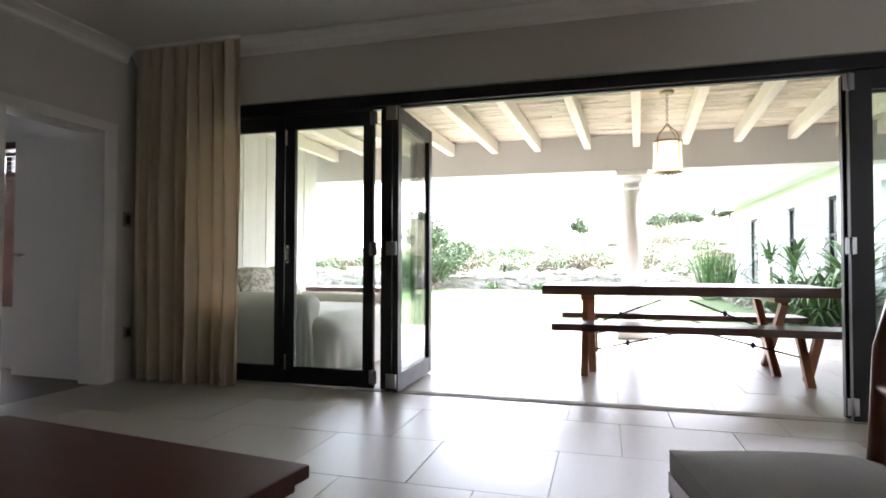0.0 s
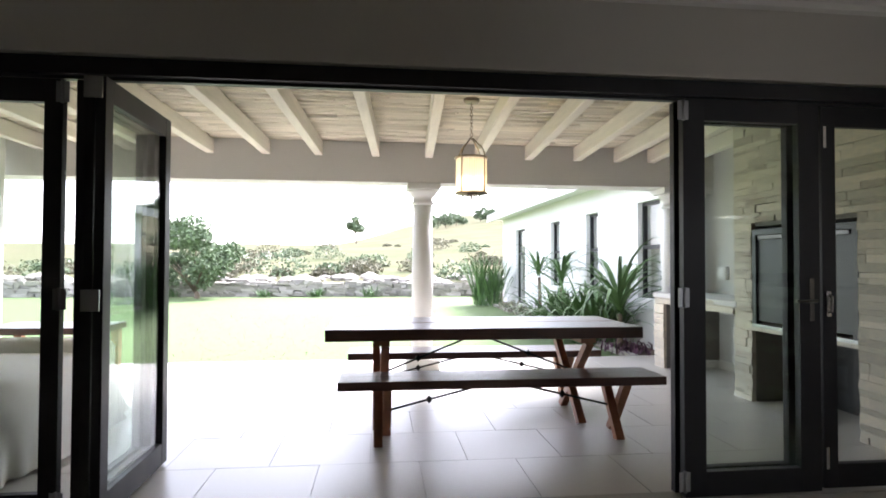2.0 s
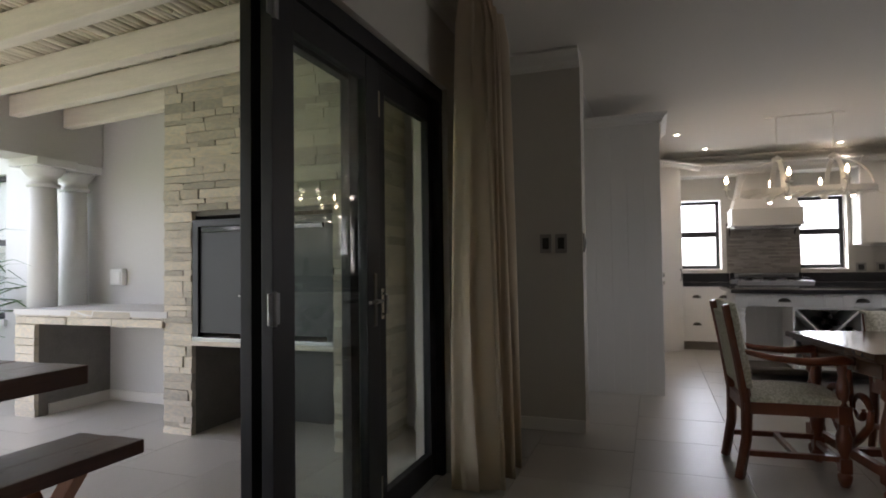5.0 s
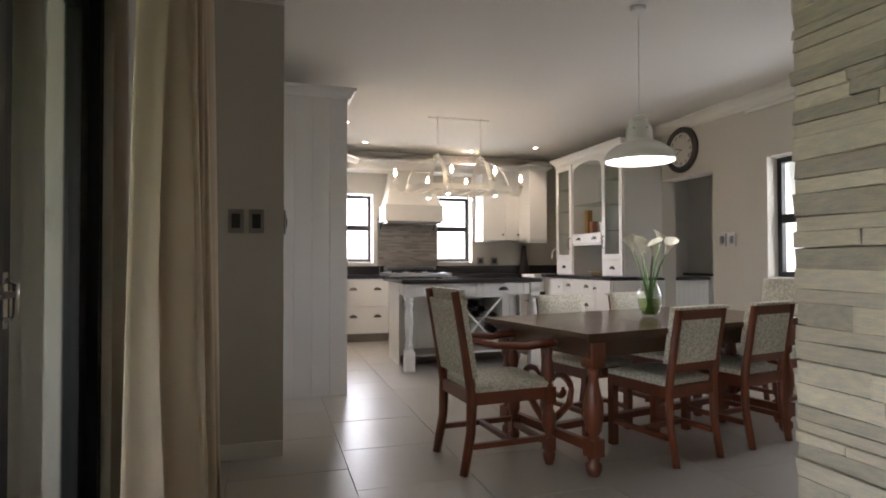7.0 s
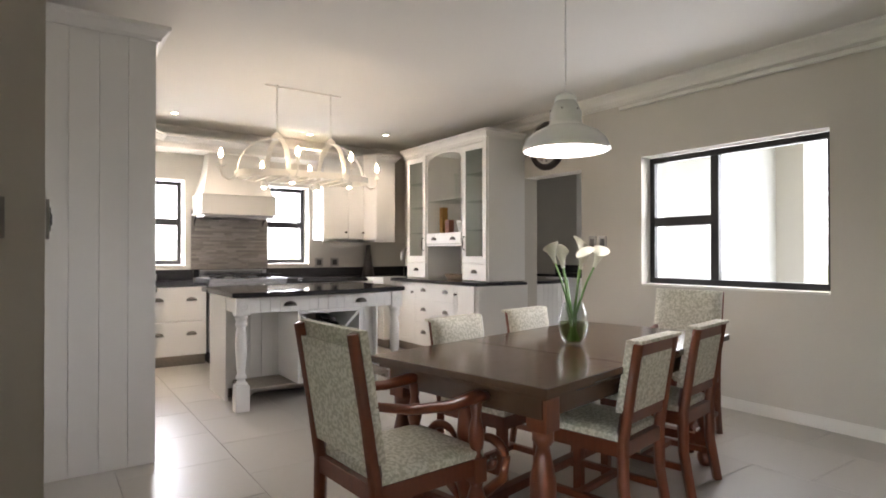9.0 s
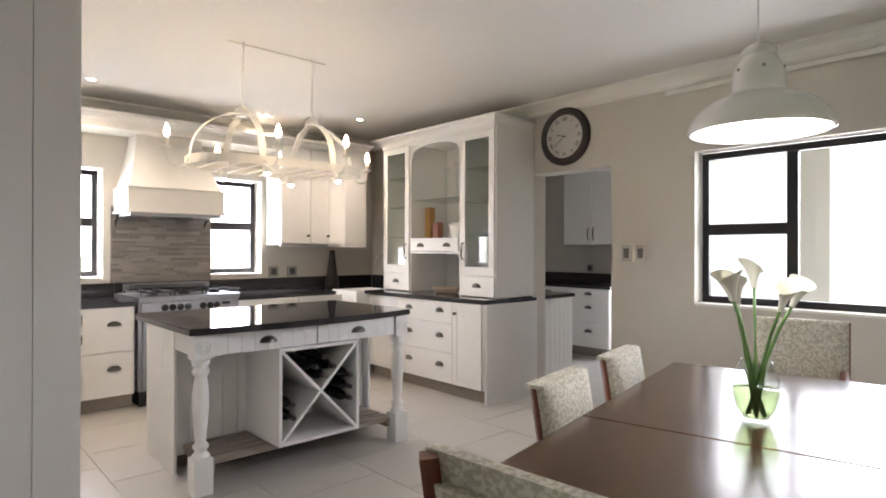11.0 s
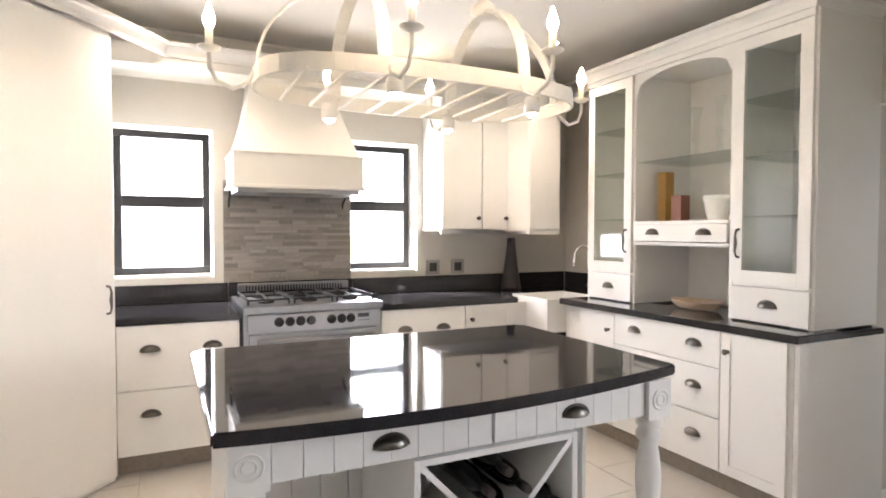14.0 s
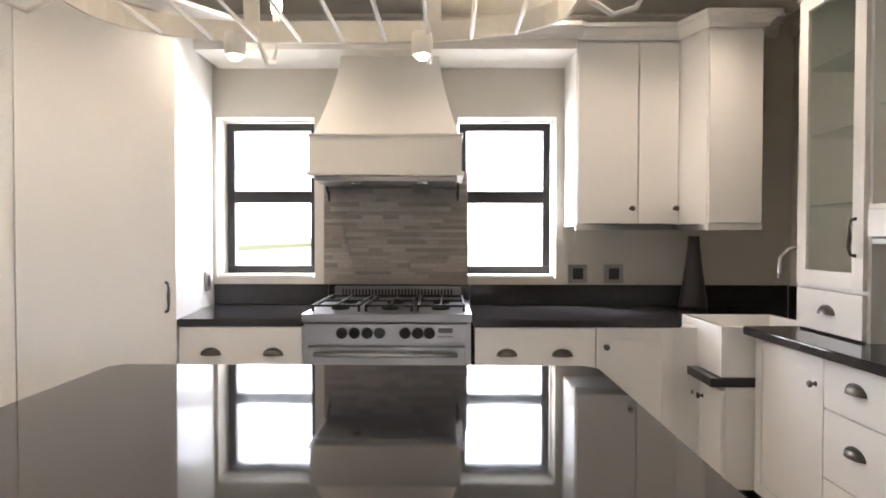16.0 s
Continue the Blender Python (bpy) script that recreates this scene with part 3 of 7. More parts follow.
# ---- stone clad pier in the lounge ----
def stone_face(parent, origin, along, width, height, out, seed, rows=(0.028, 0.066), lengths=(0.14, 0.42), holes=(), depth=0.05):
    """Uneven stone courses on an upright face; each stone is a piece. along, out: unit vectors in plan."""
    rnd = random.Random(seed)
    along, out = Vector((*along, 0)), Vector((*out, 0))
    m0 = Matrix((( along.x, out.x, 0, origin[0]), (along.y, out.y, 0, origin[1]), (0, 0, 1, origin[2]), (0, 0, 0, 1)))
    shapes = []
    for k in range(5):
        bm = B()
        box(bm, -0.5, 0.5, -0.5, 0.5, -0.5, 0.5)
        for v in bm.verts:
            v.co += Vector((rnd.uniform(-0.012, 0.012), rnd.uniform(-0.12, 0.05) if v.co.y > 0 else 0, rnd.uniform(-0.06, 0.06)))
        bmesh.ops.bevel(bm, geom=[e for e in bm.edges if all(v.co.y > 0.2 for v in e.verts)], offset=0.03, segments=1, affect="EDGES")
        shapes.append(mesh_of("stone", bm, STONE))
    z = 0.0
    while z < height - 0.01:
        h = min(rnd.uniform(*rows), height - z)
        if height - z - h < 0.04:
            h = height - z
        x = 0.0
        while x < width - 0.001:
            w = rnd.uniform(*lengths)
            if width - x - w < 0.12:
                w = width - x
            spans = [(x, x + w)]
            for hx0, hx1, hz0, hz1 in holes:
                if z + h > hz0 + 0.02 and z < hz1 - 0.02:
                    spans = [s for a, b in spans for s in ((a, min(b, hx0)), (max(a, hx1), b)) if s[1] - s[0] > 0.015]
            for a, b in spans:
                d = depth * rnd.uniform(0.8, 1.12)
                piece("stone", rnd.choice(shapes), parent, m0 @ pose((a + b) / 2, d / 2, z + h / 2) @ Matrix.Diagonal((b - a - 0.003, d, h - 0.003, 1)))
            x += w
        z += h


pier = solo("wall_pier", box(B(), 1.13, 1.75, 0.95, 1.71, 0, CEIL_Z), MORTAR, "pier clad in stacked grey and buff ledgestone", "pier", kind="structure")

# ---- patio ----
beam = solo("patio_beam", box(B(), -6.0, 4.4, 7.47, 7.83, 2.145, 2.605, 0.01), WALL_OUT, "plastered beam carried by the patio columns", "beam", kind="structure")
jm = []
for i, x in enumerate([-5.1, -4.5, -3.9, -3.3, -2.73, -2.15, -1.54, -0.96, -0.32, 0.28, 0.85, 1.44, 2.03, 2.53, 2.95, 3.4]):
    bm = B()
    box(bm, x - 0.045, x + 0.045, 3.98, 7.55, 0, 0.16, 0.012)
    for v in bm.verts:
        v.co.z += 2.52 - (v.co.y - 3.98) / 3.5 * 0.085
        v.co.x += 0.006 * math.sin(v.co.y * 2.1 + i) - 0.05 * (7.5 - v.co.y)
    solo("ceiling_joist", bm, LIMEWASH, "limewashed timber joist under the patio roof", "joist", "joists of the patio roof")
# rows of thin poles over the joists
bm = B()
rnd = random.Random(7)
y = 3.99
while y < 7.82:
    r = rnd.uniform(0.016, 0.03)
    z = 2.685 + r - (y - 3.98) / 3.5 * 0.085
    x = -6.0
    while x < 4.3:
        e = min(x + rnd.uniform(1.4, 2.6), 4.3)
        j0, j1 = rnd.uniform(-0.012, 0.012), rnd.uniform(-0.012, 0.012)
        rod(bm, (x, y + j0, z), (e, y + j1, z), r, 6, r * rnd.uniform(0.7, 1.0))
        x = e - 0.03 if e < 4.29 else 9
    y += 2 * r * rnd.uniform(0.94, 1.25)
solo("patio_ceiling", bm, LATTE, "close rows of limewashed poles", "ceiling", kind="structure")
solo("patio_roof", box(B(), -6.2, 4.6, 3.97, 8.1, 2.78, 2.84), WHITE_WALL, "pale boarding over the poles", "roof", kind="structure")


def column(x, y, z0, z1, r=0.115, kind="patio_column", base=True):
    t = thing(kind, "white plastered round column with a moulded capital", "column", (x, y, z0), group="patio columns")
    h = z1 - z0
    if base:
        part("plinth", box(B(), -0.19, 0.19, -0.19, 0.19, 0, 0.13, 0.008), WHITE_WALL, t)
        part("base", lathe(B(), [(0.18, 0.13), (0.18, 0.17), (0.15, 0.19), (0.15, 0.22), (r + 0.012, 0.25)], n=28), WHITE_WALL, t)
    s = 0.25 if base else 0
    part("shaft", lathe(B(), [(r + 0.008, s), (r + 0.008, s + 0.4 * (h - s)), (r - 0.006, h - 0.24)], n=28), WHITE_WALL, t)
    part("capital", lathe(B(), [(r - 0.006, h - 0.24), (r + 0.02, h - 0.235), (r + 0.02, h - 0.21), (r, h - 0.2), (r, h - 0.15), (r + 0.02, h - 0.14), (r + 0.055, h - 0.09), (r + 0.06, h - 0.07)], n=28), WHITE_WALL, t)
    part("abacus", box(B(), -r - 0.075, r + 0.075, -r - 0.075, r + 0.075, h - 0.07, h - 0.001, 0.006), WHITE_WALL, t)
    return t


column(0.22, 7.65, 0, 2.145)
# braai wall
wall("wall_braai_back", "y", 4.3, 7.75, 3.74, 3.92, 0, 2.77, [], WALL_OUT, "grey plastered wall behind the outdoor counter")
wall("wall_patio_side", "x", 3.66, 3.92, 3.97, 4.3, 0, 2.77, [], WALL_OUT, "plastered patio wall beside the braai")
chim = solo("wall_braai", box(B(), 3.09, 3.74, 4.39, 5.98, 1.57, 2.75), MORTAR, "braai chimney clad in stacked pale stone", "chimney", kind="structure")
for a in ((4.39, 4.60), (5.76, 5.98)):
    part("pier", box(B(), 3.09, 3.74, a[0], a[1], 0, 1.57), MORTAR, chim)
part("hearth_back", box(B(), 3.6, 3.73, 4.60, 5.76, 0, 1.57), BRAAI, chim)
part("hearth_slab", box(B(), 3.05, 3.6, 4.60, 5.76, 0.64, 0.70, 0.004), STONE, chim)
t = thing("braai", "black steel built-in braai with its shutter closed", "braai", (3.055, 5.18, 0.70))
part("frame", box(B(), 0.0, 0.05, -0.58, -0.53, 0.0, 0.84, 0.003), BRAAI, t)
part("frame", box(B(), 0.0, 0.05, 0.53, 0.58, 0.0, 0.84, 0.003), BRAAI, t)
part("frame", box(B(), 0.0, 0.05, -0.53, 0.53, 0.79, 0.84, 0.003), BRAAI, t)
part("shutter", box(B(), 0.02, 0.045, -0.53, 0.53, 0.03, 0.75, 0.003), BRAAI, t)
part("bottom_rail", box(B(), -0.006, 0.05, -0.58, 0.58, -0.028, 0.0, 0.003), STEEL, t)
for y in (-0.2, 0.1):
    bm = B()
    lathe(bm, [(0.022, 0), (0.022, 0.008)], n=12, m=pose(0.02, y, 0.30, 0, -90))
    rod(bm, (0.01, y, 0.30), (-0.03, y, 0.30), 0.008)
    rod(bm, (-0.03, y - 0.045, 0.30), (-0.03, y + 0.045, 0.30), 0.009)
    part("handle", bm, CHROME, t, "chrome knob handle")
part("hood_slot", box(B(), 0.0, 0.02, -0.5, 0.5, 0.752, 0.785, 0.002), OVENGLASS, t)
# stone fronted outdoor counter
counter = solo("outdoor_counter", box(B(), 3.04, 3.74, 5.98, 7.62, 0.83, 0.875), WALL_OUT, "outdoor counter with a stone slip edge over an open bay", "counter")
part("front", box(B(), 3.08, 3.15, 5.98, 7.40, 0.755, 0.83), MORTAR, counter)
part("pier", box(B(), 3.08, 3.74, 7.37, 7.60, 0, 0.83), MORTAR, counter)
part("bay_skirting", box(B(), 3.72, 3.739, 5.99, 7.36, 0, 0.09), TRIM, counter)
part("bay_skirting", box(B(), 3.16, 3.72, 7.35, 7.369, 0, 0.09), TRIM, counter)
column(3.27, 7.60, 0.875, 2.145, 0.105, base=False)
column(3.60, 7.66, 0.875, 2.145, 0.105, base=False)
t = thing("outdoor_socket", "white weatherproof socket box on the wall", "socket", (3.74, 7.24, 1.12))
part("box", box(B(), -0.055, -0.001, -0.075, 0.075, -0.075, 0.075, 0.008), PORCELAIN, t)
part("flap", box(B(), -0.065, -0.056, -0.06, 0.06, -0.065, 0.05, 0.004), PORCELAIN, t)
t = thing("wall_spotlight", "small dark twin wall spotlight", "lamp", (3.62, 6.14, 2.46))
part("bracket", box(B(), 0.0, 0.119, -0.03, 0.03, -0.03, 0.05, 0.003), IRON, t)
for y in (-0.05, 0.05):
    part("spot", lathe(B(), [(0.02, 0), (0.032, 0.02), (0.032, 0.09)], n=12, m=pose(0.0, y, -0.02, 0, -70)), IRON, t)

# boarded side wall
west_boards = solo("wall_patio_west", box(B(), -4.25, -4.16, 3.98, 7.3, 0, 2.7), WALL_OUT, "whitewashed boarded patio side wall", "wall", kind="structure")


# ---- patio furniture ----
def cross_leg(t, x, w_top, w_bot, h, size, material=None):
    """Crossed pair of legs in the y-z plane."""
    for s in (1, -1):
        a, b = Vector((x + 0.03 * s, -s * w_top, h)), Vector((x + 0.03 * s, s * w_bot, 0))
        d = b - a
        ang = math.degrees(math.atan2(d.y, -d.z))
        bm = B()
        L = d.length
        box(bm, -0.03, 0.03, -size / 2, size / 2, -L / 2 - 0.01, L / 2 + 0.01, 0.005)
        bmesh.ops.transform(bm, matrix=Matrix.Translation((a + b) / 2) @ pose(0, 0, 0, ang), verts=bm.verts)
        for v in bm.verts:
            v.co.z = max(min(v.co.z, h), 0)
        part("leg", bm, PATIOLEG, t)


def truss_rods(t, xs, z_leg, z_mid, y=0.0):
    bm = B()
    x0, x1 = xs
    m = (x0 + x1) / 2
    n1, n2 = x0 + (m - x0) * 0.52, x1 - (x1 - m) * 0.52
    for a, b in (((x0, y, z_leg), (m - 0.12, y, z_mid)), ((m + 0.12, y, z_mid), (x1, y, z_leg))):
        rod(bm, a, b, 0.008)
        k = Vector(a).lerp(Vector(b), 0.45)
        lathe(bm, [(0.0, -0.03), (0.02, -0.01), (0.02, 0.01), (0.0, 0.03)], centre=k, n=8)
    for x in (x0, x1):
        lathe(bm, [(0.022, -0.012), (0.022, 0.012)], centre=(x, y, z_leg), n=8)
    part("tie_rod", bm, IRON, t, "black wrought iron tie rod with turnbuckles")


t = thing("patio_table", "long dark oiled sleeper-wood patio table on crossed legs", "table", (0.51, 5.50, 0), 0.8)
for k in range(4):
    w = 0.91 / 4
    part("plank", box(B(), -1.18 + 0.006 * (k % 2), 1.18 - 0.005 * (k % 3), -0.455 + k * w + 0.002, -0.455 + (k + 1) * w - 0.002, 0.675, 0.76 - 0.002 * (k % 2), 0.008), PATIOWOOD, t)
for x in (-0.78, 0.78):
    part("cleat", box(B(), x - 0.06, x + 0.06, -0.38, 0.38, 0.63, 0.674, 0.005), PATIOLEG, t)
    cross_leg(t, x, 0.30, 0.30, 0.63, 0.085)
truss_rods(t, (-0.78, 0.78), 0.36, 0.62)


def bench(x, y):
    t = thing("patio_bench", "dark oiled sleeper-wood bench on crossed legs", "bench", (x, y, 0), group="benches at the patio table")
    for k in range(2):
        part("plank", box(B(), -1.14, 1.14 - 0.008 * k, -0.19 + k * 0.19 + 0.0015, -0.19 + (k + 1) * 0.19 - 0.0015, 0.385, 0.445 - 0.0015 * k, 0.006), PATIOWOOD, t)
    for x in (-0.84, 0.84):
        cross_leg(t, x, 0.12, 0.14, 0.385, 0.07)
    truss_rods(t, (-0.84, 0.84), 0.2, 0.375)
    return t


bench(0.585, 4.95)
bench(0.59, 6.16)

# lantern
t = thing("hanging_lantern", "antique brass lantern with a pleated cream shade, lit", "lantern", (0.445, 5.45, 1.735))
bm = B()
lathe(bm, [(0.02, 0.79), (0.055, 0.785), (0.065, 0.80), (0.065, 0.815)], n=16)
part("ceiling_rose", bm, BRASS, t)
bm = B()
for i in range(11):
    z = 0.50 + i * 0.027
    tube(bm, [(0.011 * math.cos(a) * (i % 2), 0.011 * math.cos(a) * ((i + 1) % 2), z + 0.017 * math.sin(a)) for a in [k * math.pi / 4 for k in range(8)]], 0.003, 5, closed=True)
part("chain", bm, BRASS, t)
bm = B()
for k in range(4):
    a = math.pi / 4 + k * math.pi / 2
    c, s = math.cos(a), math.sin(a)
    tube(bm, [(0.128 * c, 0.128 * s, 0.05), (0.128 * c, 0.128 * s, 0.34), (0.125 * c, 0.125 * s, 0.37), (0.10 * c, 0.10 * s, 0.42), (0.06 * c, 0.06 * s, 0.45), (0.012 * c, 0.012 * s, 0.50)], 0.006, 6)
for z, r in ((0.055, 0.128), (0.34, 0.128)):
    tube(bm, [(r * math.cos(a), r * math.sin(a), z) for a in [k * math.pi / 12 for k in range(24)]], 0.008, 6, closed=True)
lathe(bm, [(0.0, 0.0), (0.012, 0.012), (0.006, 0.025), (0.02, 0.04), (0.125, 0.05), (0.125, 0.058)], n=20)
for k in range(6):
    a = k * math.pi / 3
    rod(bm, (0.07 * math.cos(a), 0.07 * math.sin(a), 0.02), (0.07 * math.cos(a), 0.07 * math.sin(a), 0.05), 0.006, 6)
part("cage", bm, BRASS, t, "antiqued brass cage")
bm = B()
rings = []
for z in (0.065, 0.33):
    rings.append([bm.verts.new(((0.118 + 0.004 * (k % 2)) * math.cos(k * math.pi / 40), (0.118 + 0.004 * (k % 2)) * math.sin(k * math.pi / 40), z)) for k in range(80)])
for k in range(80):
    bm.faces.new((rings[0][k], rings[0][(k + 1) % 80], rings[1][(k + 1) % 80], rings[1][k]))
part("shade", bm, SHADE, t, "pleated cream shade")
for k in range(3):
    a = k * 2.094
    part("bulb", lathe(B(), [(0.008, 0.10), (0.014, 0.12), (0.016, 0.14), (0.004, 0.18)], centre=(0.05 * math.cos(a), 0.05 * math.sin(a), 0), n=10), BULB, t)

# sheet covered sofa
t = thing("patio_sofa", "patio sofa draped in a pale dust sheet", "sofa", (-3.05, 4.15, 0))
def drape(bm, x0, x1, y0, y1, z1, seed, z0=0.02, flare=0.05, rad=0.13, n=96, nz=14):
    """Cloth hanging over a padded block: soft shoulders, folds widening to the floor."""
    rnd = random.Random(seed)
    ph = [rnd.uniform(0, 6.28) for _ in range(4)]
    cx, cy, hx, hy = (x0 + x1) / 2, (y0 + y1) / 2, (x1 - x0) / 2, (y1 - y0) / 2
    rad = min(rad, hx * 0.85, hy * 0.85)
    rows = []
    for j in range(nz + 7):
        if j <= nz:
            z, inset, f = z0 + (z1 - rad - z0) * j / nz, 0.0, 1 - j / nz
        else:
            a = (j - nz) / 7 * math.pi / 2
            z, inset, f = z1 - rad + rad * math.sin(a), rad * (1 - math.cos(a)), 0.0
        row = []
        for k in range(n):
            a = 2 * math.pi * k / n
            c, s = math.cos(a), math.sin(a)
            ux, uy = math.copysign(abs(c) ** 0.35, c), math.copysign(abs(s) ** 0.35, s)
            fold = 0.5 + 0.5 * math.sin(9 * a + ph[0] + 1.5 * math.sin(2 * a + ph[1])) + 0.3 * math.sin(21 * a + ph[2])
            o = flare * f ** 1.3 * fold - inset
            p = Vector((cx + ux * (hx + o), cy + uy * (hy + o), z))
            q = noise.noise(p * 4.5 + Vector((seed, 0, 0)))
            row.append(bm.verts.new(p + Vector((ux * 0.02 * q, uy * 0.02 * q, 0.018 * q if j > nz else 0))))
        rows.append(row)
    for a, b in zip(rows, rows[1:]):
        for k in range(n):
            bm.faces.new((a[k], a[(k + 1) % n], b[(k + 1) % n], b[k])).smooth = True
    top = [rows[-1]]
    for i in range(1, 5):
        ring = []
        for v in top[0]:
            p = v.co.lerp(Vector((cx, cy, z1)), i / 5)
            ring.append(bm.verts.new(p + Vector((0, 0, 0.02 * noise.noise(p * 4 + Vector((seed, 3, 0)))))))
        top.append(ring)
    for a, b in zip(top, top[1:]):
        for k in range(n):
            bm.faces.new((a[k], a[(k + 1) % n], b[(k + 1) % n], b[k])).smooth = True
    bm.faces.new(top[-1])
    return bm
part("seat", drape(B(), -0.6, 0.76, 0.0, 1.78, 0.52, 3, rad=0.2, flare=0.07), SHEET, t)
part("backrest", drape(B(), -0.95, -0.55, 0.0, 1.8, 0.84, 4), SHEET, t)
part("arm", drape(B(), -0.75, 0.55, -0.08, 0.26, 0.69, 5, rad=0.12), SHEET, t)
part("arm", drape(B(), -0.65, 0.6, 1.6, 1.85, 0.62, 6), SHEET, t)
def cushion(bm, w, h, d, n=10):
    top, bot = {}, {}
    for i in range(n + 1):
        for j in range(n + 1):
            u, v = 2 * i / n - 1, 2 * j / n - 1
            pinch = 1 - 0.08 * (abs(u * v)) ** 2
            z = d / 2 * max(0, (1 - u ** 4) * (1 - v ** 4)) ** 0.5 + 0.006
            top[i, j] = bm.verts.new((u * w / 2 * pinch, v * h / 2 * pinch, z))
            bot[i, j] = bm.verts.new((u * w / 2 * pinch, v * h / 2 * pinch, -z))
    for i in range(n):
        for j in range(n):
            bm.faces.new((top[i, j], top[i + 1, j], top[i + 1, j + 1], top[i, j + 1])).smooth = True
            bm.faces.new((bot[i, j], bot[i, j + 1], bot[i + 1, j + 1], bot[i + 1, j])).smooth = True
    return bm
def cushion_at(m, label):
    bm = cushion(B(), 0.46, 0.46, 0.16)
    for v in bm.verts:
        v.co += Vector((0, 0, 0.015 * math.sin(v.co.x * 21) * math.cos(v.co.y * 17)))
    ob = solo("cushion", bm, CUSHION, label, "cushion")
    ob.matrix_world = m
cushion_at(pose(-3.42, 4.80, 0.70, 68, 0, 80), "patterned grey scatter cushion on the sofa")
cushion_at(pose(-3.38, 5.25, 0.70, 62, 8, 95), "patterned grey scatter cushion leaning on the sofa")
t = thing("patio_side_table", "small dark wooden table beside the sofa", "table", (-3.2, 6.5, 0))
part("top", box(B(), -0.5, 0.5, -0.28, 0.28, 0.60, 0.66, 0.006), PATIOWOOD, t)
for x in (-0.43, 0.43):
    for y in (-0.22, 0.22):
        part("leg", box(B(), x - 0.035, x + 0.035, y - 0.035, y + 0.035, 0, 0.60, 0.004), PATIOLEG, t)

# ---- garden ----
GZ = -0.06
def ground_z(x, y):
    if y <= 22.97:
        return GZ - 0.03
    d = y - 23
    slope = 0.035 + 0.06 * max(0, min(1, (x + 14) / 40))
    return 0.42 + d * slope * min(1, 0.5 + d / 50) + 0.35 * noise.noise(Vector((x * 0.06, y * 0.06, 0))) * min(1, d / 8)


bm = B()
n = 60
xs = [-140 + 280 * i / n for i in range(n + 1)]
ys = [-60 + 20 * i for i in range(4)] + [7.8 + 0.0, 12, 17, 22, 22.96, 23.02] + [24 + 2.5 * i for i in range(10)] + [50 + 8 * i for i in range(22)]
grid = {}
for i, x in enumerate(xs):
    for j, y in enumerate(ys):
        z = ground_z(x, y)
        grid[i, j] = bm.verts.new((x, y, z))
for i in range(n):
    for j in range(len(ys) - 1):
        bm.faces.new((grid[i, j], grid[i + 1, j], grid[i + 1, j + 1], grid[i, j + 1])).smooth = True
solo("ground", bm, DRYGRASS, "hillside of dry grass and scrub", "ground", kind="structure")
solo("lawn", box(B(), -18, 3.12, 8.29, 22.6, GZ - 0.06, GZ), GRASS, "mown green lawn", "lawn", kind="structure")
# blades near the patio edge
rnd = random.Random(21)
bm = B()
for k in range(2500):
    x, y = rnd.uniform(-6, 3.0), 8.32 + 7 * rnd.random() ** 1.6
    h, a = rnd.uniform(0.01, 0.02), rnd.uniform(0, 6.28)
    w = 0.006
    p = Vector((x, y, GZ))
    d = Vector((math.cos(a), math.sin(a), 0))
    v = [bm.verts.new(p - d * w), bm.verts.new(p + d * w), bm.verts.new(p + Vector((-d.y * 0.02, d.x * 0.02, h)))]
    bm.faces.new(v)
solo("grass", bm, GRASS, "short blades of lawn grass", "grass", kind="stuff")


solo("flower_bed", box(B(), 3.13, 3.72, 8.3, 19.5, GZ - 0.1, GZ + 0.03), SOIL, "dark planted soil bed along the wing", "flower bed", kind="structure")
edge = thing("bed_edging", "row of pale stone edging along the bed", "edging", (3.12, 8.3, GZ))
k0 = mesh_of("kerb", box(B(), -0.05, 0.05, -0.24, 0.24, -0.05, 0.07, 0.01), FIELDSTONE)
for k in range(23):
    piece("kerb", k0, edge, pose(0.0, 0.25 + k * 0.5, 0, 0, 0, 1.5 * math.sin(k * 2.3)))

# retaining wall of rough stones
bm = B()
rnd = random.Random(31)
x = -22.0
for row in range(5):
    x = -22.0 + rnd.random()
    z = GZ + row * 0.105
    while x < 9:
        w, h = rnd.uniform(0.18, 0.6), rnd.uniform(0.085, 0.14)
        box(bm, x, x + w - 0.02, 22.6 + rnd.uniform(-0.06, 0.05) + row * 0.03, 23.1, z, z + h)
        x += w
for v in bm.verts:
    v.co += Vector((rnd.uniform(-0.03, 0.03), rnd.uniform(-0.04, 0.04), rnd.uniform(-0.025, 0.025)))
for k in range(160):
    x, y = rnd.uniform(-22, 9), rnd.uniform(22.9, 25.5)
    s = rnd.uniform(0.1, 0.4)
    r = bmesh.ops.create_icosphere(bm, subdivisions=1, radius=s)
    for v in r["verts"]:
        v.co = Vector((v.co.x * 1.3, v.co.y, v.co.z * 0.6)) * rnd.uniform(0.8, 1.15) + Vector((x, y, 0.46 + (y - 22.9) * 0.04))
ret = solo("retaining_wall", bm, FIELDSTONE, "dry stone retaining wall behind the lawn", "garden wall", kind="structure")


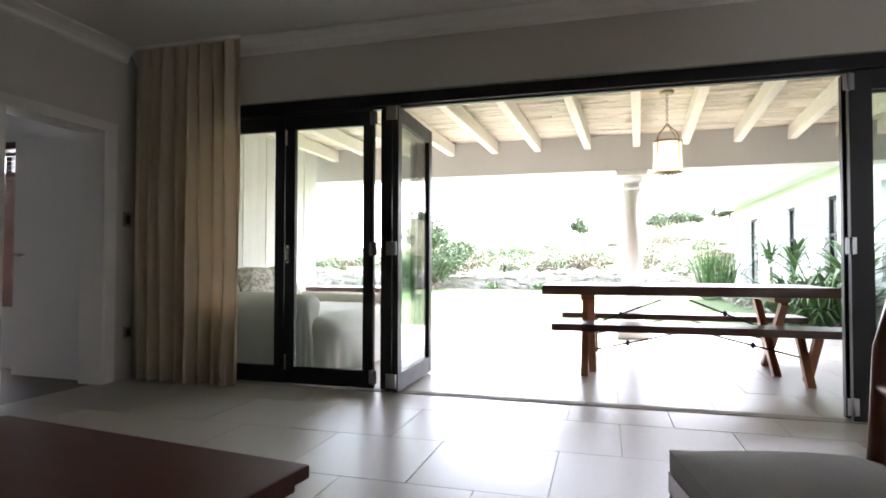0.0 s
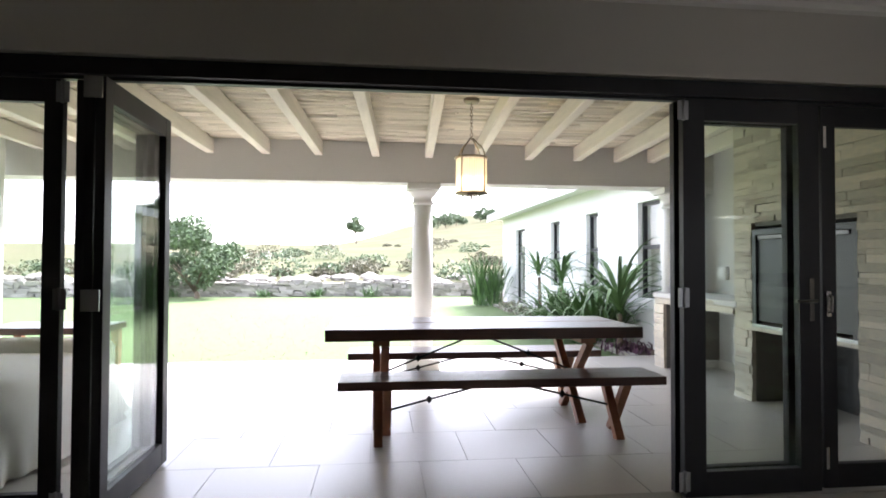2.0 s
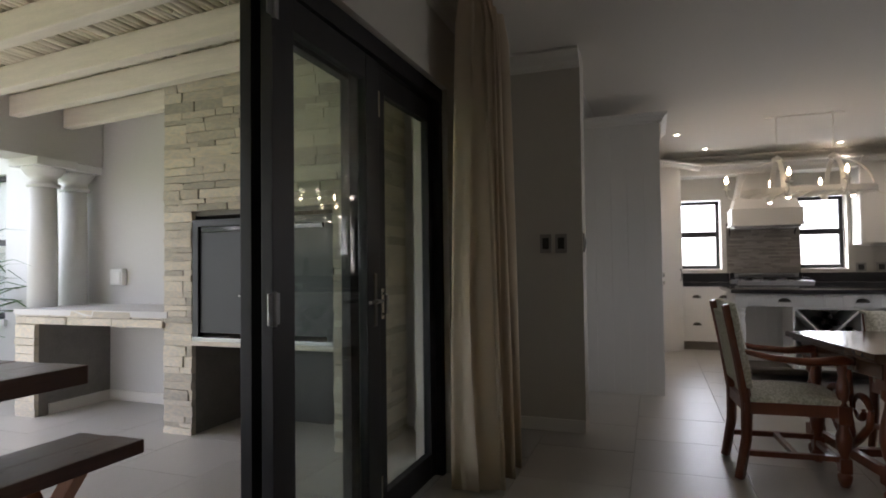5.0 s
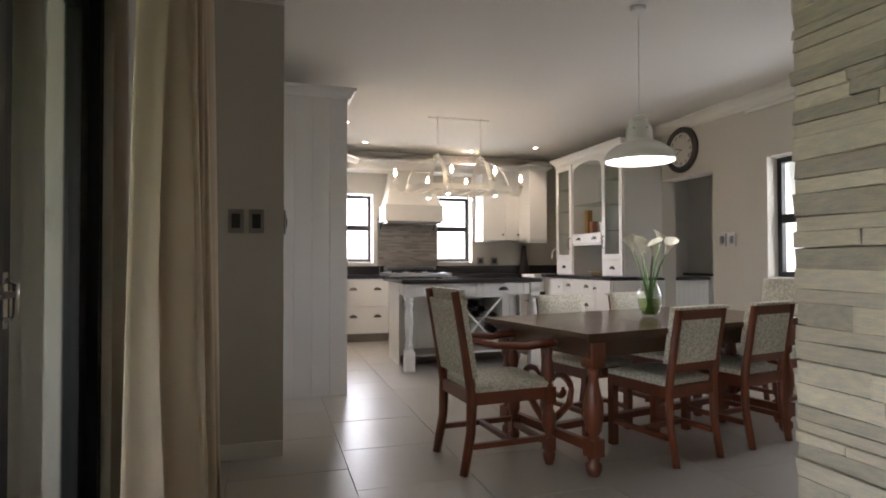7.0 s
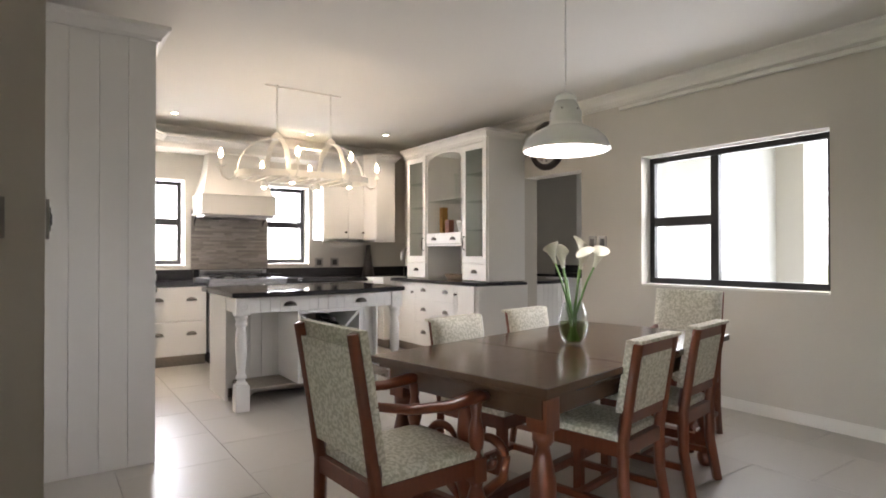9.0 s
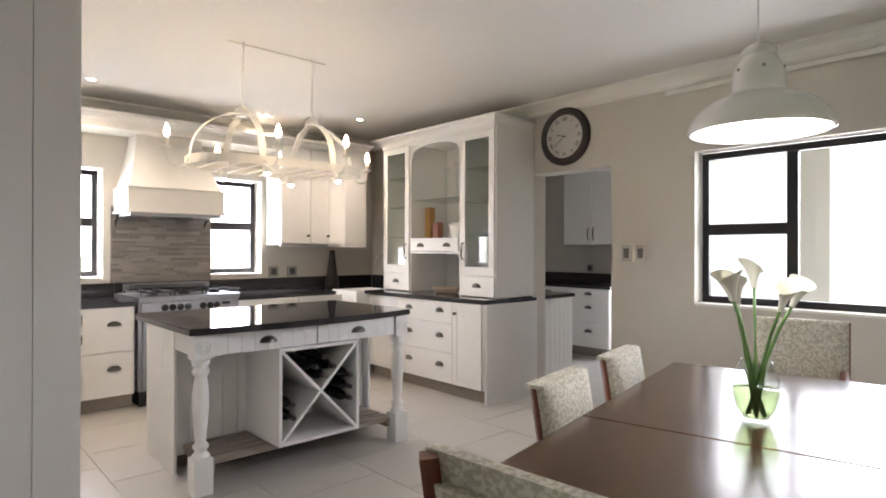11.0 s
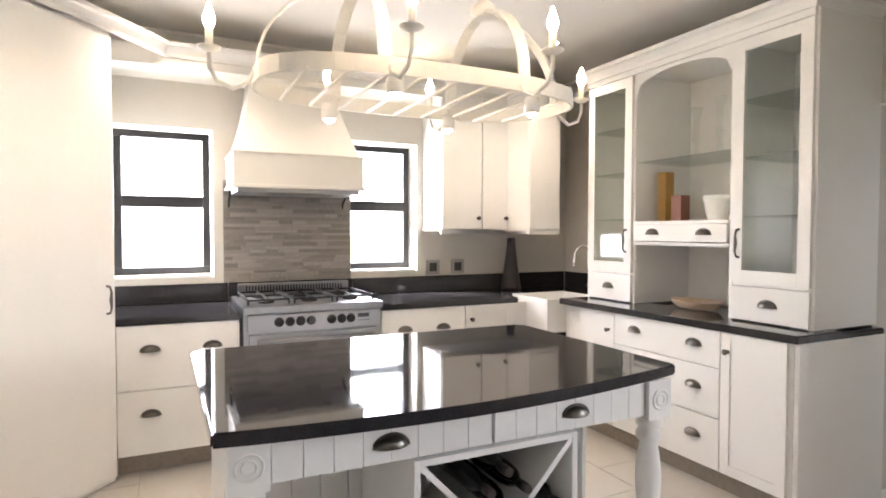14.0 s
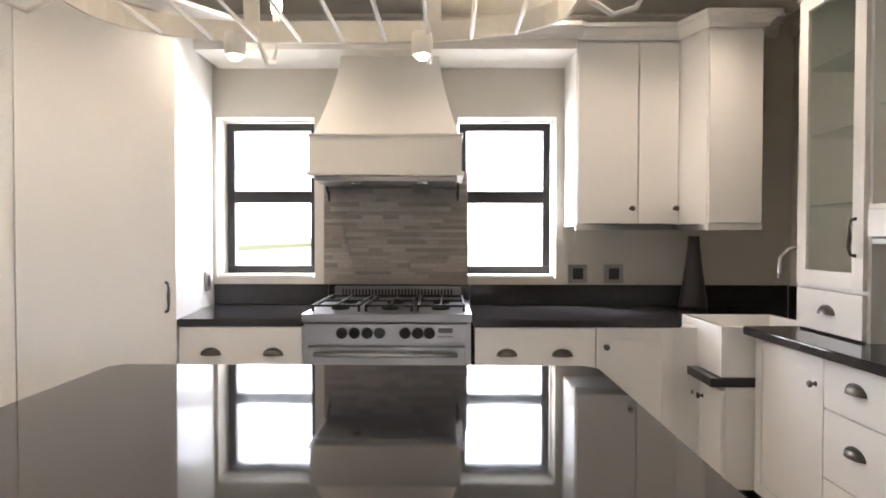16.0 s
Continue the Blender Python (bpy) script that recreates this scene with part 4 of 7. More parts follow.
# ---- plants ----
def blade(bm, base, yaw, lean, length, width, seg=6, droop=1.0, twist=0.0):
    d = Vector((math.cos(yaw), math.sin(yaw), 0))
    s = Vector((-d.y, d.x, 0))
    prev = None
    for i in range(seg + 1):
        f = i / seg
        a = lean + droop * f * f
        p = base + d * (length * f * math.sin(lean + droop * f * 0.5)) + Vector((0, 0, length * f * math.cos(a * 0.75)))
        w = width * (0.55 + 0.9 * f * (1 - f) * 2) * (1 - f ** 3)
        c = Vector((0, 0, -w * 0.35))
        row = [bm.verts.new(p - s * w), bm.verts.new(p + c), bm.verts.new(p + s * w)]
        if prev:
            bm.faces.new((prev[0], prev[1], row[1], row[0])).smooth = True
            bm.faces.new((prev[1], prev[2], row[2], row[1])).smooth = True
        prev = row


def strap_plant(x, y, h, count, length, width, seed, stem=0.0, droop=1.1, splay=1.0, label="aloe with long arching green leaves", name="aloe_plant", category="plant"):
    rnd = random.Random(seed)
    t = thing(name, label, category, (x, y, GZ + 0.02))
    if stem:
        part("stem", tube(B(), [(0, 0, -0.02), (0.02, 0.01, stem * 0.5), (0, 0, stem + 0.05)], [0.05, 0.042, 0.035], 8), BARK, t)
    bm = B()
    for k in range(count):
        f = k / count
        yaw = k * 2.39996 + rnd.uniform(-0.3, 0.3)
        lean = 0.15 * splay + splay * rnd.random()
        zb = stem + (0.05 + 0.2 * (1 - f) if stem else 0)
        blade(bm, Vector((rnd.uniform(-h, h), rnd.uniform(-h, h), zb)), yaw, lean, length * rnd.uniform(0.65, 1.1), width * rnd.uniform(0.7, 1.1), 6, droop * rnd.uniform(0.6, 1.3))
    part("leaves", bm, LEAF, t)
    return t


strap_plant(3.1, 8.75, 0.03, 40, 1.25, 0.036, 1, stem=0.5, label="tall aloe with spiky arching leaves on a stem")
strap_plant(3.12, 9.9, 0.30, 200, 1.5, 0.032, 2, droop=1.0, label="dense clump of arching green strap leaves", name="strap_plant")
strap_plant(3.0, 10.9, 0.28, 130, 1.4, 0.03, 12, droop=0.95, label="dense clump of arching green strap leaves", name="strap_plant")
strap_plant(3.2, 11.7, 0.03, 28, 1.0, 0.034, 3, stem=0.75, label="tall aloe with spiky arching leaves on a stem")
strap_plant(3.25, 13.4, 0.03, 22, 0.9, 0.03, 4, stem=0.9, label="slim aloe with a spiky head of leaves")
strap_plant(2.95, 17.9, 0.4, 220, 1.75, 0.018, 6, droop=0.5, splay=0.4, label="tall clump of upright green reeds by the lawn", name="strap_plant")
for k, (x, n, l) in enumerate([(-9.8, 60, 0.5), (-7.6, 50, 0.6), (-4.4, 60, 0.45), (-2.6, 70, 0.5), (-0.6, 50, 0.6), (1.2, 55, 0.5)]):
    strap_plant(x, 22.3, 0.22, n, l, 0.016, 80 + k, droop=0.9, label="small green tuft at the foot of the stone wall", name="strap_plant")
for k, (x, y) in enumerate([(3.2, 8.7), (3.1, 9.9), (3.25, 12.4), (3.15, 14.4), (3.2, 15.3), (3.2, 16.2)]):
    rnd = random.Random(60 + k)
    t = thing("ground_cover" if k % 2 else "purple_shrub", "low purple leaved groundcover in the bed" if k % 2 == 0 else "low grey green spiky bed plant", "plant", (x, y, GZ + 0.02))
    bm = B()
    for j in range(130):
        p = Vector((rnd.gauss(0, 0.16), rnd.gauss(0, 0.24), rnd.uniform(0, 0.1)))
        blade(bm, p, rnd.uniform(0, 6.28), rnd.uniform(0.1, 1.1), rnd.uniform(0.08, 0.2) * (1.0 if k % 2 == 0 else 1.6), 0.014, 3, 0.6)
    part("leaves", bm, LEAF_PURPLE if k % 2 == 0 else LEAF_GREY, t)


def leaf_cloud(bm, centre, radii, count, size, rnd):
    for k in range(count):
        u = Vector((rnd.gauss(0, 1), rnd.gauss(0, 1), rnd.gauss(0, 1))).normalized()
        r = rnd.uniform(0.35, 1.0) ** 0.5
        lump = 0.75 + 0.35 * noise.noise(u * 2.3 + Vector(centre))
        p = Vector(centre) + Vector((u.x * radii[0], u.y * radii[1], u.z * radii[2])) * r * lump
        a = Vector((rnd.gauss(0, 1), rnd.gauss(0, 1), rnd.gauss(0, 1))).normalized() * size * rnd.uniform(0.6, 1.3)
        b = a.cross(Vector((rnd.gauss(0, 1), rnd.gauss(0, 1), rnd.gauss(0, 1)))).normalized() * size * 0.5
        bm.faces.new([bm.verts.new(p - a), bm.verts.new(p + b), bm.verts.new(p + a), bm.verts.new(p - b)])


def tree(x, y, z, h, spread, seed, count, size, label, name="tree", material=None, trunk_h=None):
    rnd = random.Random(seed)
    t = thing(name, label, "tree" if name == "tree" else "bush", (x, y, z))
    th = trunk_h if trunk_h is not None else h * 0.35
    bm = B()
    tube(bm, [(0, 0, -0.3), (0.03 * h, 0, th * 0.5), (0, 0.02 * h, th), (0, 0, h * 0.75)], [0.035 * h, 0.028 * h, 0.022 * h, 0.008 * h], 8)
    for k in range(7):
        a = k * 2.4 + rnd.random()
        z0 = th * rnd.uniform(0.7, 1.3)
        tube(bm, [(0, 0, z0), (0.25 * spread * math.cos(a), 0.25 * spread * math.sin(a), z0 + h * 0.15), (0.6 * spread * math.cos(a), 0.6 * spread * math.sin(a), z0 + h * 0.3)], [0.014 * h, 0.009 * h, 0.004 * h], 6)
    part("trunk", bm, BARK, t)
    bm = B()
    for k in range(11):
        a, r = k * 2.4, rnd.uniform(0.1, 0.75) * spread
        zc = th + (h - th) * rnd.uniform(0.15, 0.82)
        s = rnd.uniform(0.35, 0.55) * spread
        leaf_cloud(bm, (r * math.cos(a), r * math.sin(a), zc), (s, s, s * 0.75), count // 11, size, rnd)
    part("crown", bm, material or LEAF_DARK, t)
    return t


tree(-6.65, 21.8, GZ, 3.4, 1.8, 41, 7500, 0.08, "leafy green garden tree at the lawn's edge", trunk_h=0.25)
tree(-16.5, 24.5, 0.7, 3.5, 2.3, 42, 3000, 0.1, "leafy green garden tree behind the wall", trunk_h=0.8)
tree(-4.0, 95, ground_z(-4, 95), 4.6, 1.9, 43, 1500, 0.26, "lone umbrella shaped tree on the hill", trunk_h=1.5)
rnd = random.Random(77)
for k in range(14):
    tx, ty = 9 + k * 3.6 + rnd.uniform(-2, 2), 128 + rnd.uniform(-6, 10)
    tree(tx, ty, ground_z(tx, ty), rnd.uniform(2.5, 4.5), rnd.uniform(2, 3.4), 100 + k, 900, 0.3, "dark green tree on the hill's skyline", trunk_h=0.7)
for k in range(130):
    x = rnd.uniform(-20, 22)
    y = 24.6 + 14 * rnd.random() ** 1.5 if k >= 65 else rnd.uniform(24.2, 70)
    bz = ground_z(x, y)
    t = thing("scrub_bush", "grey green scrub bush on the slope", "bush", (x, y, bz - 0.1))
    bm = B()
    s = rnd.choice((0.3, 0.45, 0.6, 0.8, 1.1)) * rnd.uniform(0.8, 1.2)
    leaf_cloud(bm, (0, 0, s * 0.45), (s * 1.4, s, s * 0.6), 420, 0.085, rnd)
    part("foliage", bm, LEAF_GREY if k % 3 else LEAF_DARK, t)

# ---- white garden wing ----
wing = thing("house_wing", "single storey white plastered wing with black windows", "building", (3.73, 7.76, 0))
WH = [(1.03, 1.76), (3.40, 4.02), (5.68, 6.36), (8.75, 9.85)]
cuts = [0.0] + [v for p in WH for v in p] + [11.6]
for i, (a, b) in enumerate(zip(cuts, cuts[1:])):
    z0 = 0.05 if i == 7 else 0.70
    if i % 2:
        part("wall", box(B(), 0, 0.22, a, b, -0.2, z0), WHITE_WALL, wing)
        part("wall", box(B(), 0, 0.22, a, b, 2.17, 2.62), WHITE_WALL, wing)
    else:
        part("wall", box(B(), 0, 0.22, a, b, -0.2, 2.62), WHITE_WALL, wing)
part("end_wall", box(B(), 0.22, 6.0, 11.38, 11.6, -0.2, 2.62), WHITE_WALL, wing)
# pale panel behind the panes, added in place of the sky they reflect
part("pane_backing", box(B(), 0.3, 0.36, 0.05, 11.3, -0.2, 2.62), WHITE_WALL, wing)
bm = B()
box(bm, -0.45, 6.4, -0.15, 11.95, 2.62, 2.68)
box(bm, -0.47, -0.43, -0.15, 11.97, 2.55, 2.78)
part("eave", bm, WHITE_WALL, wing)
bm = B()
prism(bm, [(-0.5, 2.78), (6.45, 2.78), (6.45, 4.4), (5.8, 4.4)], -0.2, 12.0, m=Matrix(((1, 0, 0, 0), (0, 0, 1, 0), (0, 1, 0, 0), (0, 0, 0, 1))))
part("roof", bm, ROOF, wing)
for i, (a, b) in enumerate(WH):
    z0 = 0.05 if i == 3 else 0.70
    bm = B()
    for q in ((a, a + 0.05, z0, 2.17), (b - 0.05, b, z0, 2.17), (a + 0.05, b - 0.05, z0, z0 + 0.05), (a + 0.05, b - 0.05, 2.12, 2.17), (a + 0.05, b - 0.05, 1.45, 1.51)):
        box(bm, 0.08, 0.14, *q)
    w = part("window", bm, BLACK, wing)
    part("pane", box(B(), 0.105, 0.111, a + 0.05, b - 0.05, z0 + 0.05, 2.12), PANE, w)
    if i < 3:
        part("sill", box(B(), -0.03, 0.1, a - 0.03, b + 0.03, z0 - 0.07, z0 - 0.001, 0.005), WHITE_WALL, w)

# ---- kitchen ----
def slab_front(bm, u0, u1, z0, z1, groove=None, frame_w=0.055, y=0.0):
    """A shaker front at local y (front towards -y)."""
    g = 0.002
    u0, u1, z0, z1 = u0 + g, u1 - g, z0 + g, z1 - g
    box(bm, u0 + 0.01, u1 - 0.01, y - 0.014, y, z0 + 0.01, z1 - 0.01)
    for a in ((u0, u0 + frame_w, z0, z1), (u1 - frame_w, u1, z0, z1), (u0 + frame_w, u1 - frame_w, z1 - frame_w, z1), (u0 + frame_w, u1 - frame_w, z0, z0 + frame_w)):
        box(bm, a[0], a[1], y - 0.019, y, a[2], a[3], 0.0015)
    if groove:
        n = max(2, round((u1 - u0 - 2 * frame_w) / groove))
        w = (u1 - u0 - 2 * frame_w) / n
        for k in range(n):
            box(bm, u0 + frame_w + k * w + 0.0015, u0 + frame_w + (k + 1) * w - 0.0015, y - 0.0165, y, z0 + frame_w, z1 - frame_w, 0.001)
    return bm


def plain_front(bm, u0, u1, z0, z1, y=0.0):
    box(bm, u0 + 0.002, u1 - 0.002, y - 0.019, y, z0 + 0.002, z1 - 0.002, 0.003)
    return bm


def cup(u, z, y=-0.019):
    """Cup pull: a quarter dome, open below."""
    bm = B()
    n, mrows = 12, 5
    rows = []
    for j in range(mrows + 1):
        b = math.pi / 2 * j / mrows
        rows.append([bm.verts.new((u + 0.048 * math.cos(math.pi * i / n), y - 0.001 - 0.027 * math.sin(math.pi * i / n) * math.sin(b), z - 0.012 + 0.033 * math.sin(math.pi * i / n) * math.cos(b))) for i in range(n + 1)])
    for a, b in zip(rows, rows[1:]):
        for i in range(n):
            bm.faces.new((a[i], a[i + 1], b[i + 1], b[i])).smooth = True
    bmesh.ops.remove_doubles(bm, verts=bm.verts, dist=1e-5)
    tube(bm, [(u + 0.052 * math.cos(math.pi * i / n), y - 0.002, z - 0.012 + 0.037 * math.sin(math.pi * i / n)) for i in range(n + 1)], 0.004, 6)
    return bm


def knob(u, z, y=-0.019):
    return lathe(B(), [(0.012, 0), (0.006, 0.006), (0.006, 0.014), (0.015, 0.02), (0.016, 0.026), (0.008, 0.031)], n=14, m=pose(u, y, z, 90))


def bow(u, z, y=-0.019, h=0.075):
    bm = B()
    tube(bm, [(u, y, z + h), (u, y - 0.02, z + h * 0.95), (u, y - 0.03, z + h * 0.6), (u, y - 0.026, z), (u, y - 0.03, z - h * 0.6), (u, y - 0.02, z - h * 0.95), (u, y, z - h)], [0.008, 0.006, 0.006, 0.009, 0.006, 0.006, 0.008], 8)
    return bm


HANDLES = {"cup": cup, "knob": knob, "bow": bow}


def unit(name, label, place, turn, W, D, z0, z1, fronts, kick=0.0, category="cabinet", group="", flat=False, ends=()):
    """A cabinet unit; local x along its front, local y to its back. fronts: (part name, u0, u1, z0, z1, groove, handles)."""
    t = thing(name, label, category, place, turn, group)
    part("body", box(B(), 0.001, W - 0.001, 0.0, D, z0 + kick, z1, 0.002), CAB, t)
    if kick:
        part("kickboard", box(B(), 0.001, W - 0.001, 0.05, 0.065, z0 + 0.002, z0 + kick), GREYWOOD, t, "grey kickboard")
    for nm, u0, u1, a, b, groove, hs in fronts:
        bm = B()
        if flat or nm == "drawer":
            plain_front(bm, u0, u1, a, b)
        else:
            slab_front(bm, u0, u1, a, b, groove)
        f = part(nm, bm, CAB, t)
        for kind, u, z in hs:
            part("handle", HANDLES[kind](u, z), PEWTER, f, "pewter cup pull" if kind == "cup" else "pewter pull")
    return t


KX = 8.33
unit("base_cabinet", "white two-drawer kitchen cabinet with cup pulls", (KX, 2.28, 0), -90, 0.655, 0.66, 0, 0.86,
     [("drawer", 0, 0.655, 0.49, 0.86, None, [("cup", 0.17, 0.72), ("cup", 0.5, 0.72)]), ("drawer", 0, 0.655, 0.12, 0.488, None, [("cup", 0.17, 0.35), ("cup", 0.5, 0.35)])], 0.12, group="kitchen base cabinets")
unit("base_cabinet", "white two-drawer kitchen cabinet beside the range", (KX, 0.72, 0), -90, 0.635, 0.66, 0, 0.86,
     [("drawer", 0, 0.635, 0.49, 0.86, None, [("cup", 0.17, 0.72), ("cup", 0.46, 0.72)]), ("drawer", 0, 0.635, 0.12, 0.488, None, [("cup", 0.17, 0.35), ("cup", 0.46, 0.35)])], 0.12, group="kitchen base cabinets")
unit("base_cabinet", "white corner cabinet with one door", (KX, 0.083, 0), -90, 0.60, 0.66, 0, 0.86,
     [("door", 0, 0.40, 0.12, 0.86, None, [("knob", 0.05, 0.76)])], 0.12, group="kitchen base cabinets")


def worktop(name, poly, z0, z1, label):
    bm = prism(B(), poly, z0, z1)
    bmesh.ops.bevel(bm, geom=[e for e in bm.edges], offset=0.006, segments=2, affect="EDGES")
    return solo(name, bm, GRANITE, label, "worktop")


worktop("worktop", [(8.30, 1.62), (9.0, 1.62), (9.0, 2.37), (8.30, 2.285)], 0.862, 0.90, "polished black granite worktop beside the range")
worktop("worktop", [(8.30, 0.73), (8.30, -0.36), (8.545, -0.40), (8.545, -0.95), (6.34, -0.95), (6.34, -1.328), (8.998, -1.328), (8.998, 0.73)][::-1], 0.862, 0.90, "polished black granite worktop round the corner")
worktop("worktop", [(6.33, -0.948), (8.05, -0.948), (8.05, -0.545), (6.33, -0.60)], 0.872, 0.912, "polished black granite top of the dresser base")
for a in ((1.63, 2.36), (-1.30, 0.72)):
    solo("upstand", box(B(), 8.975, 8.999, a[0], a[1], 0.901, 1.03, 0.003), GRANITE, "black granite upstand behind the worktop", "upstand")
solo("upstand", box(B(), 7.96, 8.973, -1.327, -1.303, 0.901, 1.03, 0.003), GRANITE, "black granite upstand behind the sink", "upstand")
for y in (1.15,):
    solo("upstand", box(B(), 8.975, 8.999, 0.725, 1.625, 0.93, 1.03, 0.003), GRANITE, "black granite upstand behind the range", "upstand")

# ---- range cooker ----
t = thing("range_cooker", "wide stainless steel range with a gas hob", "cooker", (8.25, 1.61, 0.033), -90)
W = 0.87
part("body", box(B(), 0.0, W, 0.02, 0.7, 0.1, 0.86, 0.004), STEEL, t)
part("hob", box(B(), -0.004, W + 0.004, -0.01, 0.7, 0.86, 0.905, 0.008), STEEL, t)
part("control_panel", box(B(), 0.02, W - 0.02, -0.012, 0.02, 0.755, 0.855, 0.004), STEEL, t)
od = part("oven_door", box(B(), 0.03, W - 0.03, -0.01, 0.02, 0.24, 0.735, 0.006), STEEL, t)
part("oven_window", box(B(), 0.16, W - 0.16, -0.0125, -0.0105, 0.30, 0.63), OVENGLASS, od)
bm = B()
rod(bm, (0.07, -0.05, 0.70), (W - 0.07, -0.05, 0.70), 0.012, 10)
for u in (0.09, W - 0.09):
    rod(bm, (u, -0.05, 0.70), (u, -0.009, 0.70), 0.009)
part("oven_handle", bm, STEEL, od)
part("plinth", box(B(), 0.02, W - 0.02, 0.05, 0.6, -0.033, 0.1), BLACK, t)
part("drawer", box(B(), 0.03, W - 0.03, -0.008, 0.02, 0.115, 0.228, 0.004), STEEL, t)
for u in (0.205, 0.27, 0.335, 0.40, 0.53, 0.595, 0.655):
    bm = B()
    big = abs(u - 0.40) < 0.01
    lathe(bm, [(0.03, 0), (0.028, 0.008), (0.023, 0.022), (0.021, 0.028)], n=16, m=pose(u, -0.012, 0.806, 90))
    if not big:
        box(bm, u - 0.004, u + 0.004, -0.043, -0.012, 0.782, 0.830, 0.001)
    part("knob", bm, OVENGLASS if big else IRON, t)
part("clock_display", box(B(), 0.70, 0.775, -0.0145, -0.0125, 0.808, 0.833), OVENGLASS, t)
bm = B()
for k in range(6):
    box(bm, 0.70 + k * 0.014, 0.708 + k * 0.014, -0.015, -0.0125, 0.786, 0.791)
part("button_row", bm, BLACK, t)
for u in (0.16, 0.435, 0.71):
    for v in (0.2, 0.48):
        bm = B()
        lathe(bm, [(0.05, 0.0), (0.05, 0.012), (0.03, 0.018), (0.03, 0.022)], centre=(u, v, 0.905), n=16)
        part("burner", bm, IRON, t)
for u0 in (0.03, 0.31, 0.585):
    bm = B()
    u1 = u0 + 0.255
    for v in (0.08, 0.33, 0.6):
        box(bm, u0, u1, v - 0.005, v + 0.005, 0.93, 0.942)
    for u in (u0 + 0.005, (u0 + u1) / 2, u1 - 0.005):
        box(bm, u - 0.005, u + 0.005, 0.08, 0.6, 0.930, 0.9425)
    for u in (u0 + 0.006, u1 - 0.006):
        for v in (0.085, 0.595):
            box(bm, u - 0.006, u + 0.006, v - 0.006, v + 0.006, 0.904, 0.931)
    part("pan_support", bm, IRON, t, "black cast iron pan support")
bk = part("back_rail", box(B(), 0.04, W - 0.04, 0.64, 0.70, 0.905, 0.99, 0.004), STEEL, t)
bm = B()
for k in range(34):
    u = 0.09 + k * 0.0205
    box(bm, u, u + 0.009, 0.636, 0.6395, 0.935, 0.975)
part("vent", bm, BLACK, bk)

# ---- splashback ----
splash = solo("splashback", box(B(), 8.978, 8.999, 0.735, 1.655, 1.032, 1.75), MORTAR, "strip mosaic splashback of grey and brown stone", "splashback")

# ---- extractor hood ----
t = thing("extractor_hood", "cream plastered canopy hood over the range", "extractor hood", (9.0, 1.21, 1.645))
def hood_ring(bm, x, hy, z):
    return [bm.verts.new((0.0, hy, z)), bm.verts.new((x, hy, z)), bm.verts.new((x, -hy, z)), bm.verts.new((0.0, -hy, z))]
bm = B()
rs = [hood_ring(bm, -0.50, 0.425, 0.05), hood_ring(bm, -0.50, 0.425, 0.25), hood_ring(bm, -0.485, 0.413, 0.262)]
for k in range(9):
    f = k / 8
    e = (1 - f) ** 1.35
    rs.append(hood_ring(bm, -0.25 - 0.225 * e, 0.295 + 0.11 * e, 0.265 + 0.49 * f))
rs.append(hood_ring(bm, -0.25, 0.295, 0.8))
bm.faces.new(rs[0])
for a, b in zip(rs, rs[1:]):
    for k in range(4):
        bm.faces.new((a[k], a[(k + 1) % 4], b[(k + 1) % 4], b[k]))
bm.faces.new(rs[-1][::-1])
part("canopy", bm, TRIM, t)
bm = B()
box(bm, -0.512, -0.0, -0.437, 0.437, 0.03, 0.052, 0.005)
box(bm, -0.508, -0.0, -0.433, 0.433, 0.2495, 0.2625, 0.004)
part("moulding", bm, TRIM, t)
for y in (-0.41, 0.41):
    part("bracket", tube(B(), [(-0.006, y, -0.10), (-0.02, y, -0.085), (-0.03, y, -0.05), (-0.05, y, -0.03), (-0.09, y, -0.015), (-0.10, y, 0.028)], [0.006, 0.009, 0.008, 0.01, 0.008, 0.006], 8), IRON, t, "small dark scroll bracket")
part("filter_tray", box(B(), -0.48, -0.05, -0.40, 0.40, 0.0, 0.029, 0.003), STEEL, t, "steel filter tray")
for y in (-0.2, 0.18):
    part("lamp", lathe(B(), [(0.03, -0.006), (0.03, 0.001)], centre=(-0.40, y, 0.0), n=14), CHROME, t)

# bulkhead above the niche
bulk = solo("kitchen_bulkhead", box(B(), 8.62, 8.998, 0.122, 2.33, 2.41, 2.53, 0.002), TRIM, "cream boxed bulkhead over the kitchen windows", "bulkhead", kind="structure")


def crown(name, path, z, label, out=1):
    """Crown moulding round the top of a run of units; path of (x, y), the face on its left-hand side when out is 1."""
    bm = B()
    prof = [(0, -0.07), (0.012, -0.07), (0.018, -0.05), (0.045, -0.02), (0.06, -0.012), (0.06, 0.012), (0, 0.012)]
    pts = [Vector((*p, 0)) for p in path]
    rings = []
    for i, p in enumerate(pts):
        d0 = (pts[i] - pts[i - 1]).normalized() if i else (pts[1] - pts[0]).normalized()
        d1 = (pts[i + 1] - pts[i]).normalized() if i < len(pts) - 1 else d0
        n0, n1 = Vector((-d0.y, d0.x, 0)), Vector((-d1.y, d1.x, 0))
        b = (n0 + n1).normalized()
        b = b / max(0.3, b.dot(n0)) * out
        rings.append([bm.verts.new(p + b * o + Vector((0, 0, z + h))) for o, h in prof])
    k = len(prof)
    for a, b in zip(rings, rings[1:]):
        for i in range(k):
            bm.faces.new((a[i], a[(i + 1) % k], b[(i + 1) % k], b[i]))
    bm.faces.new(rings[0]); bm.faces.new(rings[-1][::-1])
    return solo(name, bm, CAB, label, "moulding", kind="structure")


